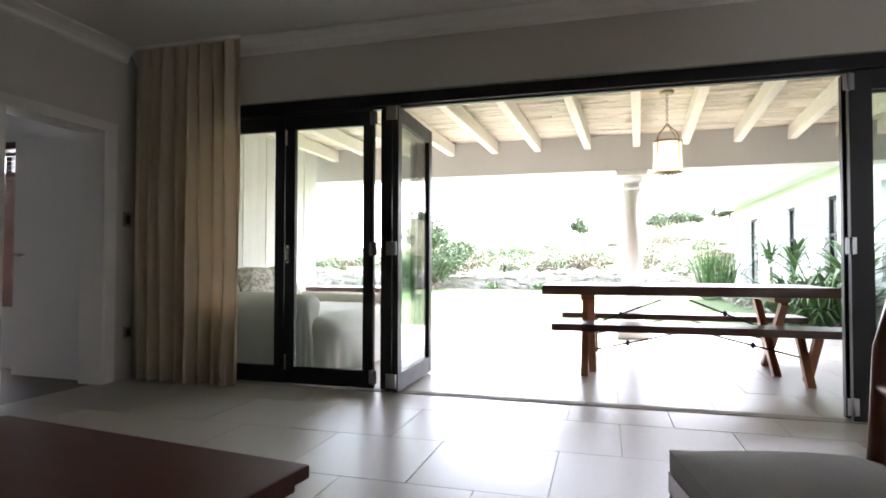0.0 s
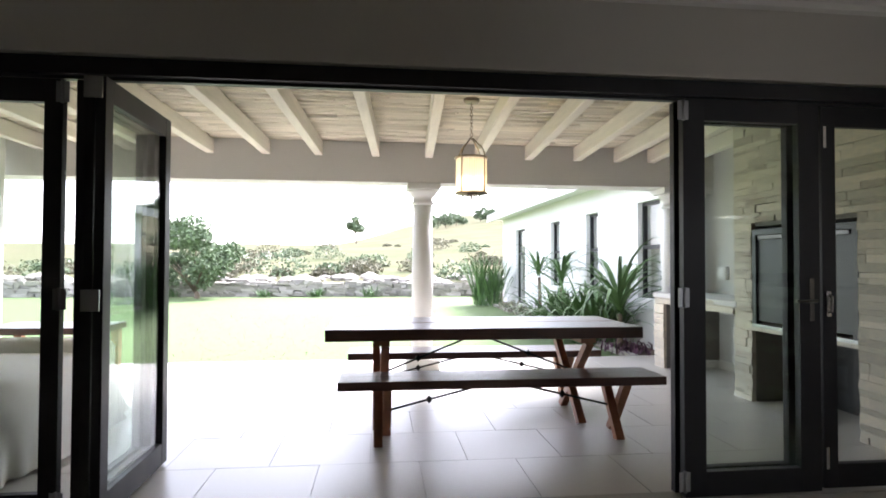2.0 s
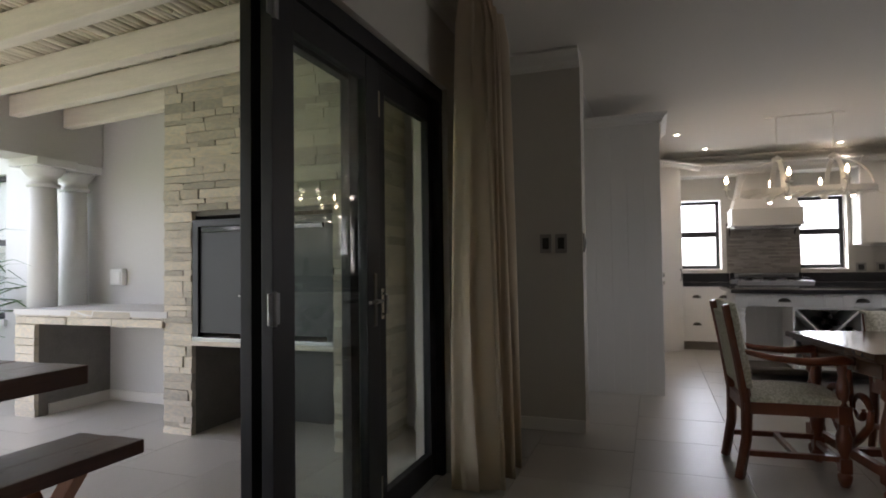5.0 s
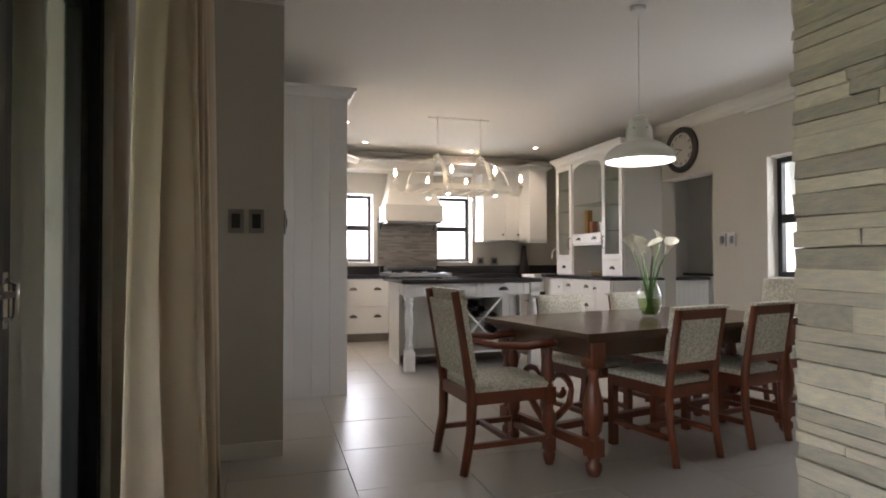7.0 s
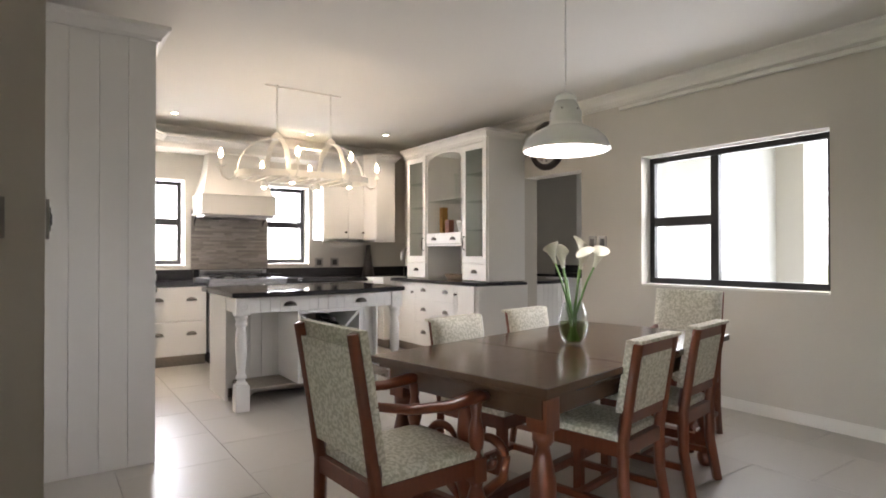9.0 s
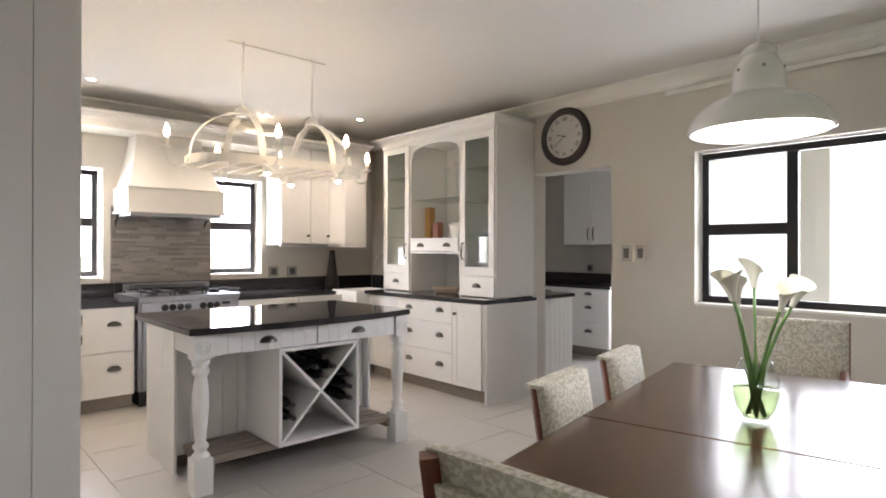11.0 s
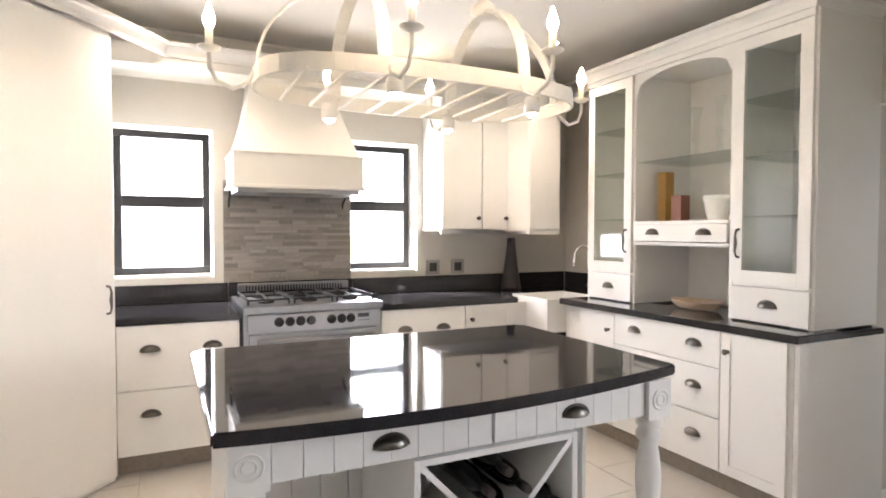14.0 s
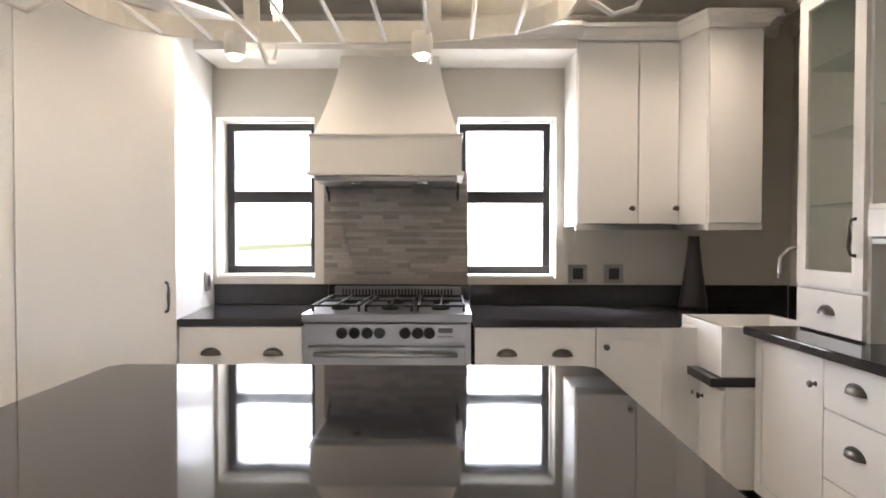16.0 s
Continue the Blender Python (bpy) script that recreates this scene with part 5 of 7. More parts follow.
crown("trim_crown_kitchen", [(8.99, -0.85), (8.44, -0.85), (8.44, -0.55), (8.64, -0.47), (8.64, 0.10), (8.615, 0.13), (8.615, 2.02), (8.28, 2.27), (7.74, 2.72), (6.13, 2.72), (6.13, 2.56), (5.325, 2.56), (5.325, 3.28)], 2.535, "white crown moulding along the kitchen units", 1)
# wall cabinets with a splayed corner
t = thing("wall_cabinet", "white wall cupboards turning the corner on a splay", "cabinet", (0, 0, 0))
part("body", prism(B(), [(8.998, 0.12), (8.65, 0.12), (8.65, -0.465), (8.45, -0.545), (8.45, -0.84), (8.998, -0.84)], 1.40, 2.53), CAB, t)
part("light_rail", prism(B(), [(8.64, 0.122), (8.64, -0.47), (8.44, -0.55), (8.44, -0.842), (8.46, -0.842), (8.46, -0.535), (8.66, -0.455), (8.66, 0.122)], 1.375, 1.405), CAB, t)
for (x, y, turn, W), hs in (((8.65, 0.115, -90, 0.345), [("knob", 0.31, 1.5)]), ((8.65, -0.235, -90, 0.23), [("knob", 0.21, 1.5)]), ((8.45, -0.547, -90, 0.29), [])):
    f = part("door", plain_front(B(), 0, W, 1.41, 2.45), CAB, t)
    f.matrix_basis = pose(x, y, 0, 0, 0, turn)
    for kind, u, z in hs:
        part("knob", knob(u, z), PEWTER, f)
# pantry on the splay, tall units and the fridge housing
t = thing("pantry_cupboard", "tall white corner pantry cupboard set diagonally", "cupboard", (0, 0, 0))
part("body", prism(B(), [(7.765, 2.74), (8.31, 2.29), (8.998, 2.375), (8.998, 3.295), (7.765, 3.295)], 0.0, 2.53), CAB, t)
f = part("door", plain_front(B(), 0, 0.695, 0.03, 2.45), CAB, t)
f.matrix_basis = pose(7.765, 2.735, 0, 0, 0, math.degrees(math.atan2(-0.45, 0.545)))
part("handle", bow(0.64, 1.02), PEWTER, f)
for k, x in enumerate((6.14, 6.955)):
    unit("tall_cupboard", "tall white larder cupboard with two doors", (x, 2.745, 0), 0, 0.805, 0.55, 0, 2.53,
         [("door", 0, 0.4, 0.12, 2.45, None, [("knob", 0.36, 1.02)]), ("door", 0.402, 0.805, 0.12, 2.45, None, [("knob", 0.44, 1.02)])], 0.1, category="cupboard", flat=True)
t = thing("fridge_housing", "white tongue-and-groove fridge housing panel", "cabinet", (5.33, 2.57, 0))
n = 5
for k in range(n):
    w = 0.72 / n
    part("board", box(B(), 0.0, 0.022, k * w + 0.001, (k + 1) * w - 0.001, 0, 2.53, 0.002), CAB, t)
part("panel_back", box(B(), 0.018, 0.04, 0.001, 0.719, 0, 2.53), CAB, t)
part("top_box", box(B(), 0.041, 0.80, 0.03, 0.72, 1.92, 2.53, 0.003), CAB, t)
part("side_panel", box(B(), 0.765, 0.80, 0.0, 0.72, 0, 1.919), CAB, t)
t = thing("fridge_freezer", "white fridge freezer with rounded doors", "fridge", (5.385, 2.565, 0))
part("body", box(B(), 0.0, 0.69, 0.085, 0.75, 0.02, 1.86, 0.01), FRIDGE, t)
for a, b in ((0.06, 1.03), (1.05, 1.86)):
    d = part("door", box(B(), 0.0, 0.69, 0.0, 0.08, a, b, 0.022), FRIDGE, t)
    part("grip", box(B(), 0.01, 0.05, -0.012, 0.004, (b - 0.04) if a < 1 else a + 0.01, (b - 0.005) if a < 1 else a + 0.05, 0.006), CHROME, d)

# ---- dresser ----
unit("sideboard_cabinet", "white sideboard cabinet with drawers between two doors", (8.045, -0.625, 0), 180, 1.685, 0.70, 0, 0.87,
     [("door", 0.0, 0.50, 0.12, 0.87, None, [("knob", 0.45, 0.75)]),
      ("drawer", 0.502, 1.30, 0.67, 0.87, None, [("cup", 0.68, 0.78), ("cup", 1.13, 0.78)]),
      ("drawer", 0.502, 1.30, 0.40, 0.668, None, [("cup", 0.68, 0.55), ("cup", 1.13, 0.55)]),
      ("drawer", 0.502, 1.30, 0.12, 0.398, None, [("cup", 0.68, 0.28), ("cup", 1.13, 0.28)]),
      ("door", 1.302, 1.665, 0.12, 0.87, None, [("knob", 1.345, 0.77)])], 0.12, group="")
solo("end_panel", box(B(), 6.335, 6.358, -1.325, -0.626, 0, 0.87, 0.002), CAB, "smooth white end panel of the sideboard", "panel")

D = thing("dresser", "tall white kitchen dresser with glazed side cupboards", "dresser", (8.04, -0.80, 0.913), 180)
DW, DD, DH = 1.65, 0.525, 1.62
part("back", box(B(), 0.02, DW - 0.02, DD - 0.02, DD, 0, DH), CAB, D)
for u in (0.0, 0.45, 1.19, DW - 0.022):
    part("upright", box(B(), u, u + 0.022, 0, DD - 0.02, 0, DH, 0.002), CAB, D)
part("top", box(B(), 0.022, DW - 0.022, 0.0, DD - 0.021, DH - 0.1, DH - 0.01), CAB, D)
part("side_panel", box(B(), DW, DW + 0.012, 0.0, DD - 0.002, 0, DH, 0.002), CAB, D)
for u0, u1, hu in ((0.02, 0.455, 0.41), (1.215, DW - 0.002, 1.26)):
    f = part("drawer", plain_front(B(), u0, u1, 0.005, 0.19), CAB, D)
    part("handle", cup((u0 + u1) / 2, 0.10), PEWTER, f)
    part("shelf_board", box(B(), u0, u1, 0.0, DD - 0.021, 0.19, 0.205), CAB, D)
    bm = B()
    fw = 0.065
    for a in ((u0, u0 + fw, 0.207, 1.515), (u1 - fw, u1, 0.207, 1.515), (u0 + fw, u1 - fw, 1.45, 1.515), (u0 + fw, u1 - fw, 0.207, 0.275)):
        box(bm, a[0], a[1], -0.02, 0.0, a[2], a[3], 0.002)
    d = part("glass_door", bm, CAB, D)
    part("pane", box(B(), u0 + fw - 0.005, u1 - fw + 0.005, -0.011, -0.007, 0.27, 1.455), CLEAR, d).visible_shadow = False
    part("handle", bow(hu, 0.42), PEWTER, d)
    for z in (0.56, 0.88, 1.19):
        part("glass_shelf", box(B(), u0 + 0.004, u1 - 0.006, 0.02, DD - 0.03, z, z + 0.008), SHELFGLASS, D).visible_shadow = False
# the open middle
f = part("drawer", plain_front(B(), 0.474, 1.188, 0.42, 0.53), CAB, D)
part("handle", cup(0.64, 0.475), PEWTER, f)
part("handle", cup(1.03, 0.475), PEWTER, f)
part("shelf_board", box(B(), 0.473, 1.189, -0.012, DD - 0.021, 0.53, 0.55, 0.002), CAB, D)
part("shelf_board", box(B(), 0.473, 1.189, 0.0, DD - 0.021, 0.395, 0.417, 0.002), CAB, D)
part("glass_shelf", box(B(), 0.474, 1.188, 0.02, DD - 0.03, 0.935, 0.943), SHELFGLASS, D)
bm = B()
n = 20
lo, hi = [], []
for s in (0.0, 0.02):
    for i in range(n + 1):
        f = i / n
        u = 0.473 + 0.716 * f
        lo.append(bm.verts.new((u, s, 1.40 + 0.10 * (1 - (2 * f - 1) ** 2) ** 0.5 if 0 < f < 1 else 1.36)))
        hi.append(bm.verts.new((u, s, 1.52)))
m1 = n + 1
for i in range(n):
    bm.faces.new((lo[i], lo[i + 1], hi[i + 1], hi[i]))
    bm.faces.new((lo[m1 + i], hi[m1 + i], hi[m1 + i + 1], lo[m1 + i + 1]))
    bm.faces.new((lo[i], lo[m1 + i], lo[m1 + i + 1], lo[i + 1]))
    bm.faces.new((hi[i], hi[i + 1], hi[m1 + i + 1], hi[m1 + i]))
part("arch_rail", bm, CAB, D)
part("frieze", box(B(), 0.0, DW, -0.02, 0.0, 1.52, DH), CAB, D)
crown("trim_crown_dresser", [(8.04, -1.3), (8.04, -0.78), (6.39, -0.78), (6.39, -1.3)][::-1], 2.54, "white crown moulding of the dresser", 1)
# things on the dresser
solo("candle", box(B(), 7.455, 7.53, -1.03, -0.955, 1.465, 1.79, 0.004), CANDLE_A, "tall square ochre candle on the dresser shelf", "candle")
solo("candle", box(B(), 7.325, 7.405, -1.03, -0.95, 1.465, 1.63, 0.004), CANDLE_B, "short square brown candle on the dresser shelf", "candle")
t = thing("plant_pot", "white ribbed ceramic pot on the dresser shelf", "pot", (7.09, -1.0, 1.464))
part("bowl", lathe(B(), [(0.055, 0), (0.058, 0.01), (0.066, 0.05), (0.07, 0.052), (0.076, 0.115), (0.082, 0.118), (0.084, 0.15), (0.076, 0.15), (0.05, 0.03), (0, 0.03)], n=28), PORCELAIN, t)
for x, y, h, sd in ((7.30, -1.05, 0.33, 1), (7.10, -1.02, 0.36, 2)):
    t = thing("glass_candlestick", "cut glass candlestick on the glass shelf", "candlestick", (x, y, 1.857))
    part("stem", lathe(B(), [(0.045, 0), (0.045, 0.01), (0.012, 0.03), (0.022, 0.06), (0.01, 0.09), (0.026, 0.14), (0.012, 0.19), (0.024, 0.24), (0.014, h - 0.06), (0.035, h - 0.03), (0.035, h)], n=14), CLEAR, t)
t = thing("wicker_platter", "shallow pale wicker platter on the worktop", "platter", (7.22, -0.98, 0.914))
part("dish", lathe(B(), [(0.12, 0), (0.135, 0.012), (0.165, 0.045), (0.172, 0.05), (0.165, 0.054), (0.13, 0.022), (0, 0.018)], n=28, squash=(1, 0.75)), TERRA, t)
t = thing("double_socket", "dark steel double socket inside the dresser", "socket", (6.9, -1.306, 1.08))
part("plate", box(B(), -0.07, 0.07, 0, 0.01, -0.05, 0.05, 0.003), SWITCH, t)
part("insert", box(B(), -0.045, 0.045, 0.01, 0.014, -0.03, 0.03, 0.001), PLASTIC_DARK, t)

# ---- sink ----
t = thing("butler_sink", "white ceramic butler sink", "sink", (8.295, -0.70, 0.66))
bm = B()
box(bm, -0.235, 0.235, -0.25, 0.25, 0.0, 0.03, 0.005)
for a in ((-0.235, -0.205, -0.25, 0.25), (0.205, 0.235, -0.25, 0.25), (-0.205, 0.205, -0.25, -0.22), (-0.205, 0.205, 0.22, 0.25)):
    box(bm, *a, 0.028, 0.245, 0.006)
part("basin", bm, PORCELAIN, t)
solo("sink_ledge", box(B(), 8.052, 8.54, -0.94, -0.40, 0.615, 0.658, 0.005), GRANITE, "black granite ledge under the butler sink", "ledge")
unit("sink_cabinet", "white two-door cabinet under the sink", (8.54, -0.47, 0), 180, 0.485, 0.5, 0, 0.614,
     [("door", 0, 0.24, 0.12, 0.60, None, [("knob", 0.2, 0.52)]), ("door", 0.242, 0.485, 0.12, 0.60, None, [("knob", 0.28, 0.52)])], 0.12, flat=True)
t = thing("kitchen_tap", "chrome swan neck kitchen tap", "tap", (8.2, -0.972, 0.901))
bm = B()
lathe(bm, [(0.025, 0), (0.025, 0.02), (0.018, 0.03), (0.016, 0.09), (0.012, 0.1)], n=14)
tube(bm, [(0, 0, 0.09), (0, 0, 0.30)] + [(0, 0.085 - 0.085 * math.cos(a), 0.30 + 0.085 * math.sin(a)) for a in [k * math.pi / 9 for k in range(1, 9)]] + [(0, 0.172, 0.26), (0, 0.175, 0.23)], 0.009, 10)
part("spout", bm, CHROME, t)
bm = B()
rod(bm, (0.02, 0, 0.06), (0.07, 0.0, 0.075), 0.006)
part("lever", bm, CHROME, t)
t = thing("ceramic_vase", "tall dark conical vase on the worktop", "vase", (8.88, -0.66, 0.901))
part("vessel", lathe(B(), [(0.085, 0), (0.085, 0.02), (0.06, 0.18), (0.036, 0.38), (0.034, 0.44), (0.028, 0.44), (0.028, 0.25), (0, 0.25)], n=24), CHARCOAL, t)


def plate(name, place, turn, label, w=0.075, h=0.075, kind="socket", material=None):
    """A wall plate whose face looks along local -y."""
    t = thing(name, label, kind, place, turn)
    part("plate", box(B(), -w, w, -0.012, -0.001, -h, h, 0.004), material or SWITCH, t)
    part("insert", box(B(), -w * 0.55, w * 0.55, -0.016, -0.012, -h * 0.6, h * 0.6, 0.003), PLASTIC_DARK, t)
    part("rocker", box(B(), -0.012, 0.012, -0.02, -0.016, -0.02, 0.02, 0.002), PLASTIC_DARK, t)
    return t


plate("wall_socket", (8.999, 0.03, 1.10), -90, "dark steel socket above the worktop", 0.06, 0.06)
plate("wall_socket", (8.999, -0.20, 1.10), -90, "dark steel socket above the worktop", 0.06, 0.06)
plate("wall_socket", (8.84, 2.352, 1.06), 6, "dark steel socket on the pantry's side", 0.045, 0.06)

# ---- island ----
I = thing("kitchen_island", "white kitchen island with turned legs and wine rack", "kitchen island", (6.06, 0.40, 0))
IW, IL = 1.07, 1.52
part("body", box(B(), 0.56, 1.0, 0.07, IL - 0.07, 0.09, 0.875), CAB, I)
part("kickboard", box(B(), 0.6, 0.97, 0.1, IL - 0.1, 0.0, 0.09), GREYWOOD, I)
for k in range(5):
    for y in (0.05, IL - 0.069):
        part("end_board", box(B(), 0.48 + k * 0.108 + 0.001, 0.48 + (k + 1) * 0.108 - 0.001, y, y + 0.019, 0.0, 0.875, 0.002), CAB, I)
for k in range(14):
    part("board", box(B(), 0.54, 0.559, 0.07 + k * 0.0985 + 0.001, 0.07 + (k + 1) * 0.0985 - 0.001, 0.09, 0.875, 0.002), CAB, I)
for y0, y1 in ((0.13, 0.735), (0.745, 1.39)):
    d = part("drawer", box(B(), 0.083, 0.0955, y0 + 0.002, y1 - 0.002, 0.757, 0.870), CAB, I)
    for k in range(8):
        w = (y1 - y0) / 8
        part("board", box(B(), 0.075, 0.083, y0 + k * w + 0.001, y0 + (k + 1) * w - 0.001, 0.755, 0.872, 0.0015), CAB, d)
    h = part("handle", cup(0, 0), PEWTER, d, "pewter cup pull")
    h.matrix_basis = pose(0.094 + 0.0, (y0 + y1) / 2, 0.81, 0, 0, -90)
part("apron", box(B(), 0.096, 0.12, 0.12, 1.40, 0.75, 0.875), CAB, I)
for y0, y1 in ((0.055, 0.075), (1.445, 1.465)):
    part("side_apron", box(B(), 0.17, 0.48, y0, y1, 0.75, 0.875, 0.002), CAB, I)
def turned_leg(y):
    bm = B()
    box(bm, 0.06, 0.165, y - 0.052, y + 0.052, 0.0, 0.2, 0.005)
    box(bm, 0.06, 0.165, y - 0.052, y + 0.052, 0.74, 0.876, 0.004)
    lathe(bm, [(0.048, 0.2), (0.05, 0.21), (0.036, 0.225), (0.03, 0.24), (0.042, 0.255), (0.042, 0.27), (0.027, 0.285), (0.034, 0.36), (0.042, 0.46), (0.045, 0.53), (0.038, 0.6), (0.03, 0.645), (0.044, 0.66), (0.046, 0.68), (0.034, 0.695), (0.046, 0.71), (0.048, 0.74)], centre=(0.1125, y, 0), n=20)
    leg = part("turned_leg", bm, CAB, I)
    bm = B()
    for r in (0.034, 0.018):
        tube(bm, [(0.058, y + r * math.cos(a), 0.81 + r * math.sin(a)) for a in [k * math.pi / 10 for k in range(20)]], 0.004, 6, closed=True)
    part("rosette", bm, CAB, leg)
turned_leg(0.075)
turned_leg(1.445)
for k in range(5):
    x = 0.13 + k * 0.082
    part("shelf_slat", box(B(), x, x + 0.065, 0.10, IL - 0.12, 0.135, 0.16, 0.003), GREYWOOD, I)
for y in (0.13, 1.36):
    part("shelf_bearer", box(B(), 0.13, 0.53, y, y + 0.03, 0.10, 0.135), GREYWOOD, I)
# wine rack
RY0, RY1 = 0.435, 1.005
for a in ((0.06, 0.54, RY0, RY0 + 0.02, 0.161, 0.75), (0.06, 0.54, RY1 - 0.02, RY1, 0.161, 0.75), (0.06, 0.54, RY0 + 0.02, RY1 - 0.02, 0.161, 0.181), (0.06, 0.54, RY0 + 0.02, RY1 - 0.02, 0.73, 0.75)):
    part("rack_panel", box(B(), *a, 0.002), CAB, I)
for s in (1, -1):
    L = math.hypot(RY1 - RY0 - 0.04, 0.55)
    bm = B()
    ang = math.degrees(math.atan2(0.55, RY1 - RY0 - 0.04)) * s
    box(bm, 0.061 if s > 0 else 0.0625, 0.539, -L / 2, L / 2, -0.009, 0.009)
    bmesh.ops.transform(bm, matrix=pose(0, (RY0 + RY1) / 2, 0.4555, ang), verts=bm.verts)
    part("rack_divider", bm, CAB, I)
front = [(6.085 + 0.055 * k / 14 - 0.075 * math.sin(math.pi * k / 14), 1.935 - 1.555 * k / 14) for k in range(15)]
worktop("island_top", front + [(7.10, 0.38), (7.14, 0.42), (7.14, 1.90), (7.10, 1.94)], 0.882, 0.92, "polished black granite island top")
def bottle(y, z, tilt=0):
    t = thing("wine_bottle", "dark green wine bottle lying in the rack", "bottle", (6.24, 0.465 + y, z), 0, "bottles in the wine rack")
    m = pose(0.0, 0, 0, 0, 90)
    part("glass_body", lathe(B(), [(0.03, 0.20), (0.037, 0.19), (0.037, 0.02), (0.03, -0.03), (0.014, -0.06), (0.013, -0.12)][::-1], n=16, m=m), BOTTLE, t)
    part("capsule", lathe(B(), [(0.0148, -0.125), (0.0152, -0.075)], n=12, m=m), CHARCOAL, t)
for y, z in ((0.62, 0.545), (0.69, 0.61), (0.56, 0.60), (0.63, 0.665), (0.44, 0.45), (0.44, 0.375), (0.435, 0.525), (0.85, 0.40), (0.845, 0.32)):
    bottle(y, z)

# ---- chandelier ----
C = thing("chandelier", "ivory iron pot-rack chandelier with candle bulbs, lit", "chandelier", (6.63, 1.155, -0.022))
def ring_pts(hx, hy, z, n=40):
    out = []
    for k in range(n):
        a = 2 * math.pi * k / n
        c, s = math.cos(a), math.sin(a)
        out.append((hx * math.copysign(abs(c) ** 0.7, c), hy * math.copysign(abs(s) ** 0.75, s), z))
    return out
def band(bm, pts, h, th, closed=True):
    k = len(pts)
    rows = []
    for i, p in enumerate(pts):
        a, b = Vector(pts[i - 1] if closed or i else pts[0]), Vector(pts[(i + 1) % k] if closed or i < k - 1 else pts[-1])
        d = (b - a).normalized()
        nrm = Vector((d.y, -d.x, 0)).normalized() * th
        p = Vector(p)
        rows.append([bm.verts.new(p + nrm + Vector((0, 0, h))), bm.verts.new(p - nrm + Vector((0, 0, h))), bm.verts.new(p - nrm), bm.verts.new(p + nrm)])
    for i in range(k if closed else k - 1):
        for j in range(4):
            bm.faces.new((rows[i][j], rows[i][(j + 1) % 4], rows[(i + 1) % k][(j + 1) % 4], rows[(i + 1) % k][j]))
    return bm
part("rim", band(B(), ring_pts(0.30, 0.60, 1.90), 0.055, 0.005), IVORY, C)
for k in range(9):
    y = -0.48 + k * 0.12
    hx = 0.29 * (1 - (abs(y) / 0.62) ** 3.2) ** 0.35
    part("grid_bar", rod(B(), (-hx, y, 1.905), (hx, y, 1.905), 0.006, 6), IVORY, C)
for yc in (0.255, -0.255):
    for dx, dy in ((0.29, 0), (-0.29, 0), (0.0, 0.26 if yc > 0 else -0.26)):
        bm = B()
        pts = []
        for k in range(9):
            a = math.pi / 2 * k / 8
            pts.append(Vector((dx * math.cos(a), yc + dy * math.cos(a) * 1.3, 1.95 + 0.31 * math.sin(a))))
        side = Vector((0, 0.022, 0)) if abs(dx) > 0.1 else Vector((0.022, 0, 0))
        prev = None
        for p in pts:
            o = Vector((p.x, p.y - yc, p.z - 1.9)).normalized() * 0.004
            row = [bm.verts.new(p - side + o), bm.verts.new(p + side + o), bm.verts.new(p + side - o), bm.verts.new(p - side - o)]
            if prev:
                for j in range(4):
                    bm.faces.new((prev[j], prev[(j + 1) % 4], row[(j + 1) % 4], row[j]))
            prev = row
        part("strap", bm, IVORY, C)
    part("boss", lathe(B(), [(0.012, 0.06), (0.02, 0.05), (0.045, 0.03), (0.05, 0.0), (0.03, -0.015)][::-1], centre=(0, yc, 2.26), n=16), IVORY, C)
    bm = B()
    for i in range(13):
        z = 2.345 + i * 0.024
        tube(bm, [(0.008 * math.cos(a) * (i % 2), yc + 0.008 * math.cos(a) * ((i + 1) % 2), z + 0.015 * math.sin(a)) for a in [k * math.pi / 4 for k in range(8)]], 0.0025, 5, closed=True)
    part("chain", bm, IVORY, C)
    part("hook", tube(B(), [(0, yc, 2.655), (0, yc, 2.69), (0, yc, CEIL_Z + 0.02)], 0.006, 6), IVORY, C)
part("ceiling_bar", tube(B(), [(0, -0.36, 2.722), (0, 0.36, 2.722)], 0.007, 6), IVORY, C)
for x, y, ox, oy in ((0.0, 0.60, -0.03, 0.14), (0.0, -0.60, 0.03, -0.16), (0.28, 0.24, 0.19, 0.0), (0.28, -0.24, 0.19, 0.0), (-0.28, 0.24, -0.19, 0.0), (-0.28, -0.24, -0.19, 0.0)):
    px, py = x + ox, y + oy
    arm = part("candle_arm", tube(B(), [(x, y, 1.94), (x + ox * 0.15, y + oy * 0.15, 1.90), (x + ox * 0.5, y + oy * 0.5, 1.87), (x + ox * 0.85, y + oy * 0.85, 1.89), (px, py, 1.93), (px, py, 1.975)], 0.007, 8), IVORY, C)
    part("drip_pan", lathe(B(), [(0.01, 1.972), (0.035, 1.985), (0.037, 1.99), (0.012, 1.988)], centre=(px, py, 0), n=16), IVORY, arm)
    part("candle_tube", lathe(B(), [(0.012, 1.988), (0.012, 2.045)], centre=(px, py, 0), n=12), IVORY, arm)
    part("bulb", lathe(B(), [(0.009, 2.045), (0.017, 2.065), (0.018, 2.08), (0.010, 2.105), (0.003, 2.125)], centre=(px, py, 0), n=12), BULB, arm)
for x, y in ((0.25, 0.29), (0.25, -0.225), (-0.26, 0.21), (-0.19, -0.355)):
    s = part("spot_cup", lathe(B(), [(0.026, 1.85), (0.03, 1.88), (0.026, 1.91), (0.01, 1.915)], centre=(x, y, 0), n=16), IVORY, C)
    part("lens", lathe(B(), [(0.003, 1.836), (0.012, 1.839), (0.019, 1.847), (0.020, 1.853)], centre=(x, y, 0), n=16), DOWN, s)
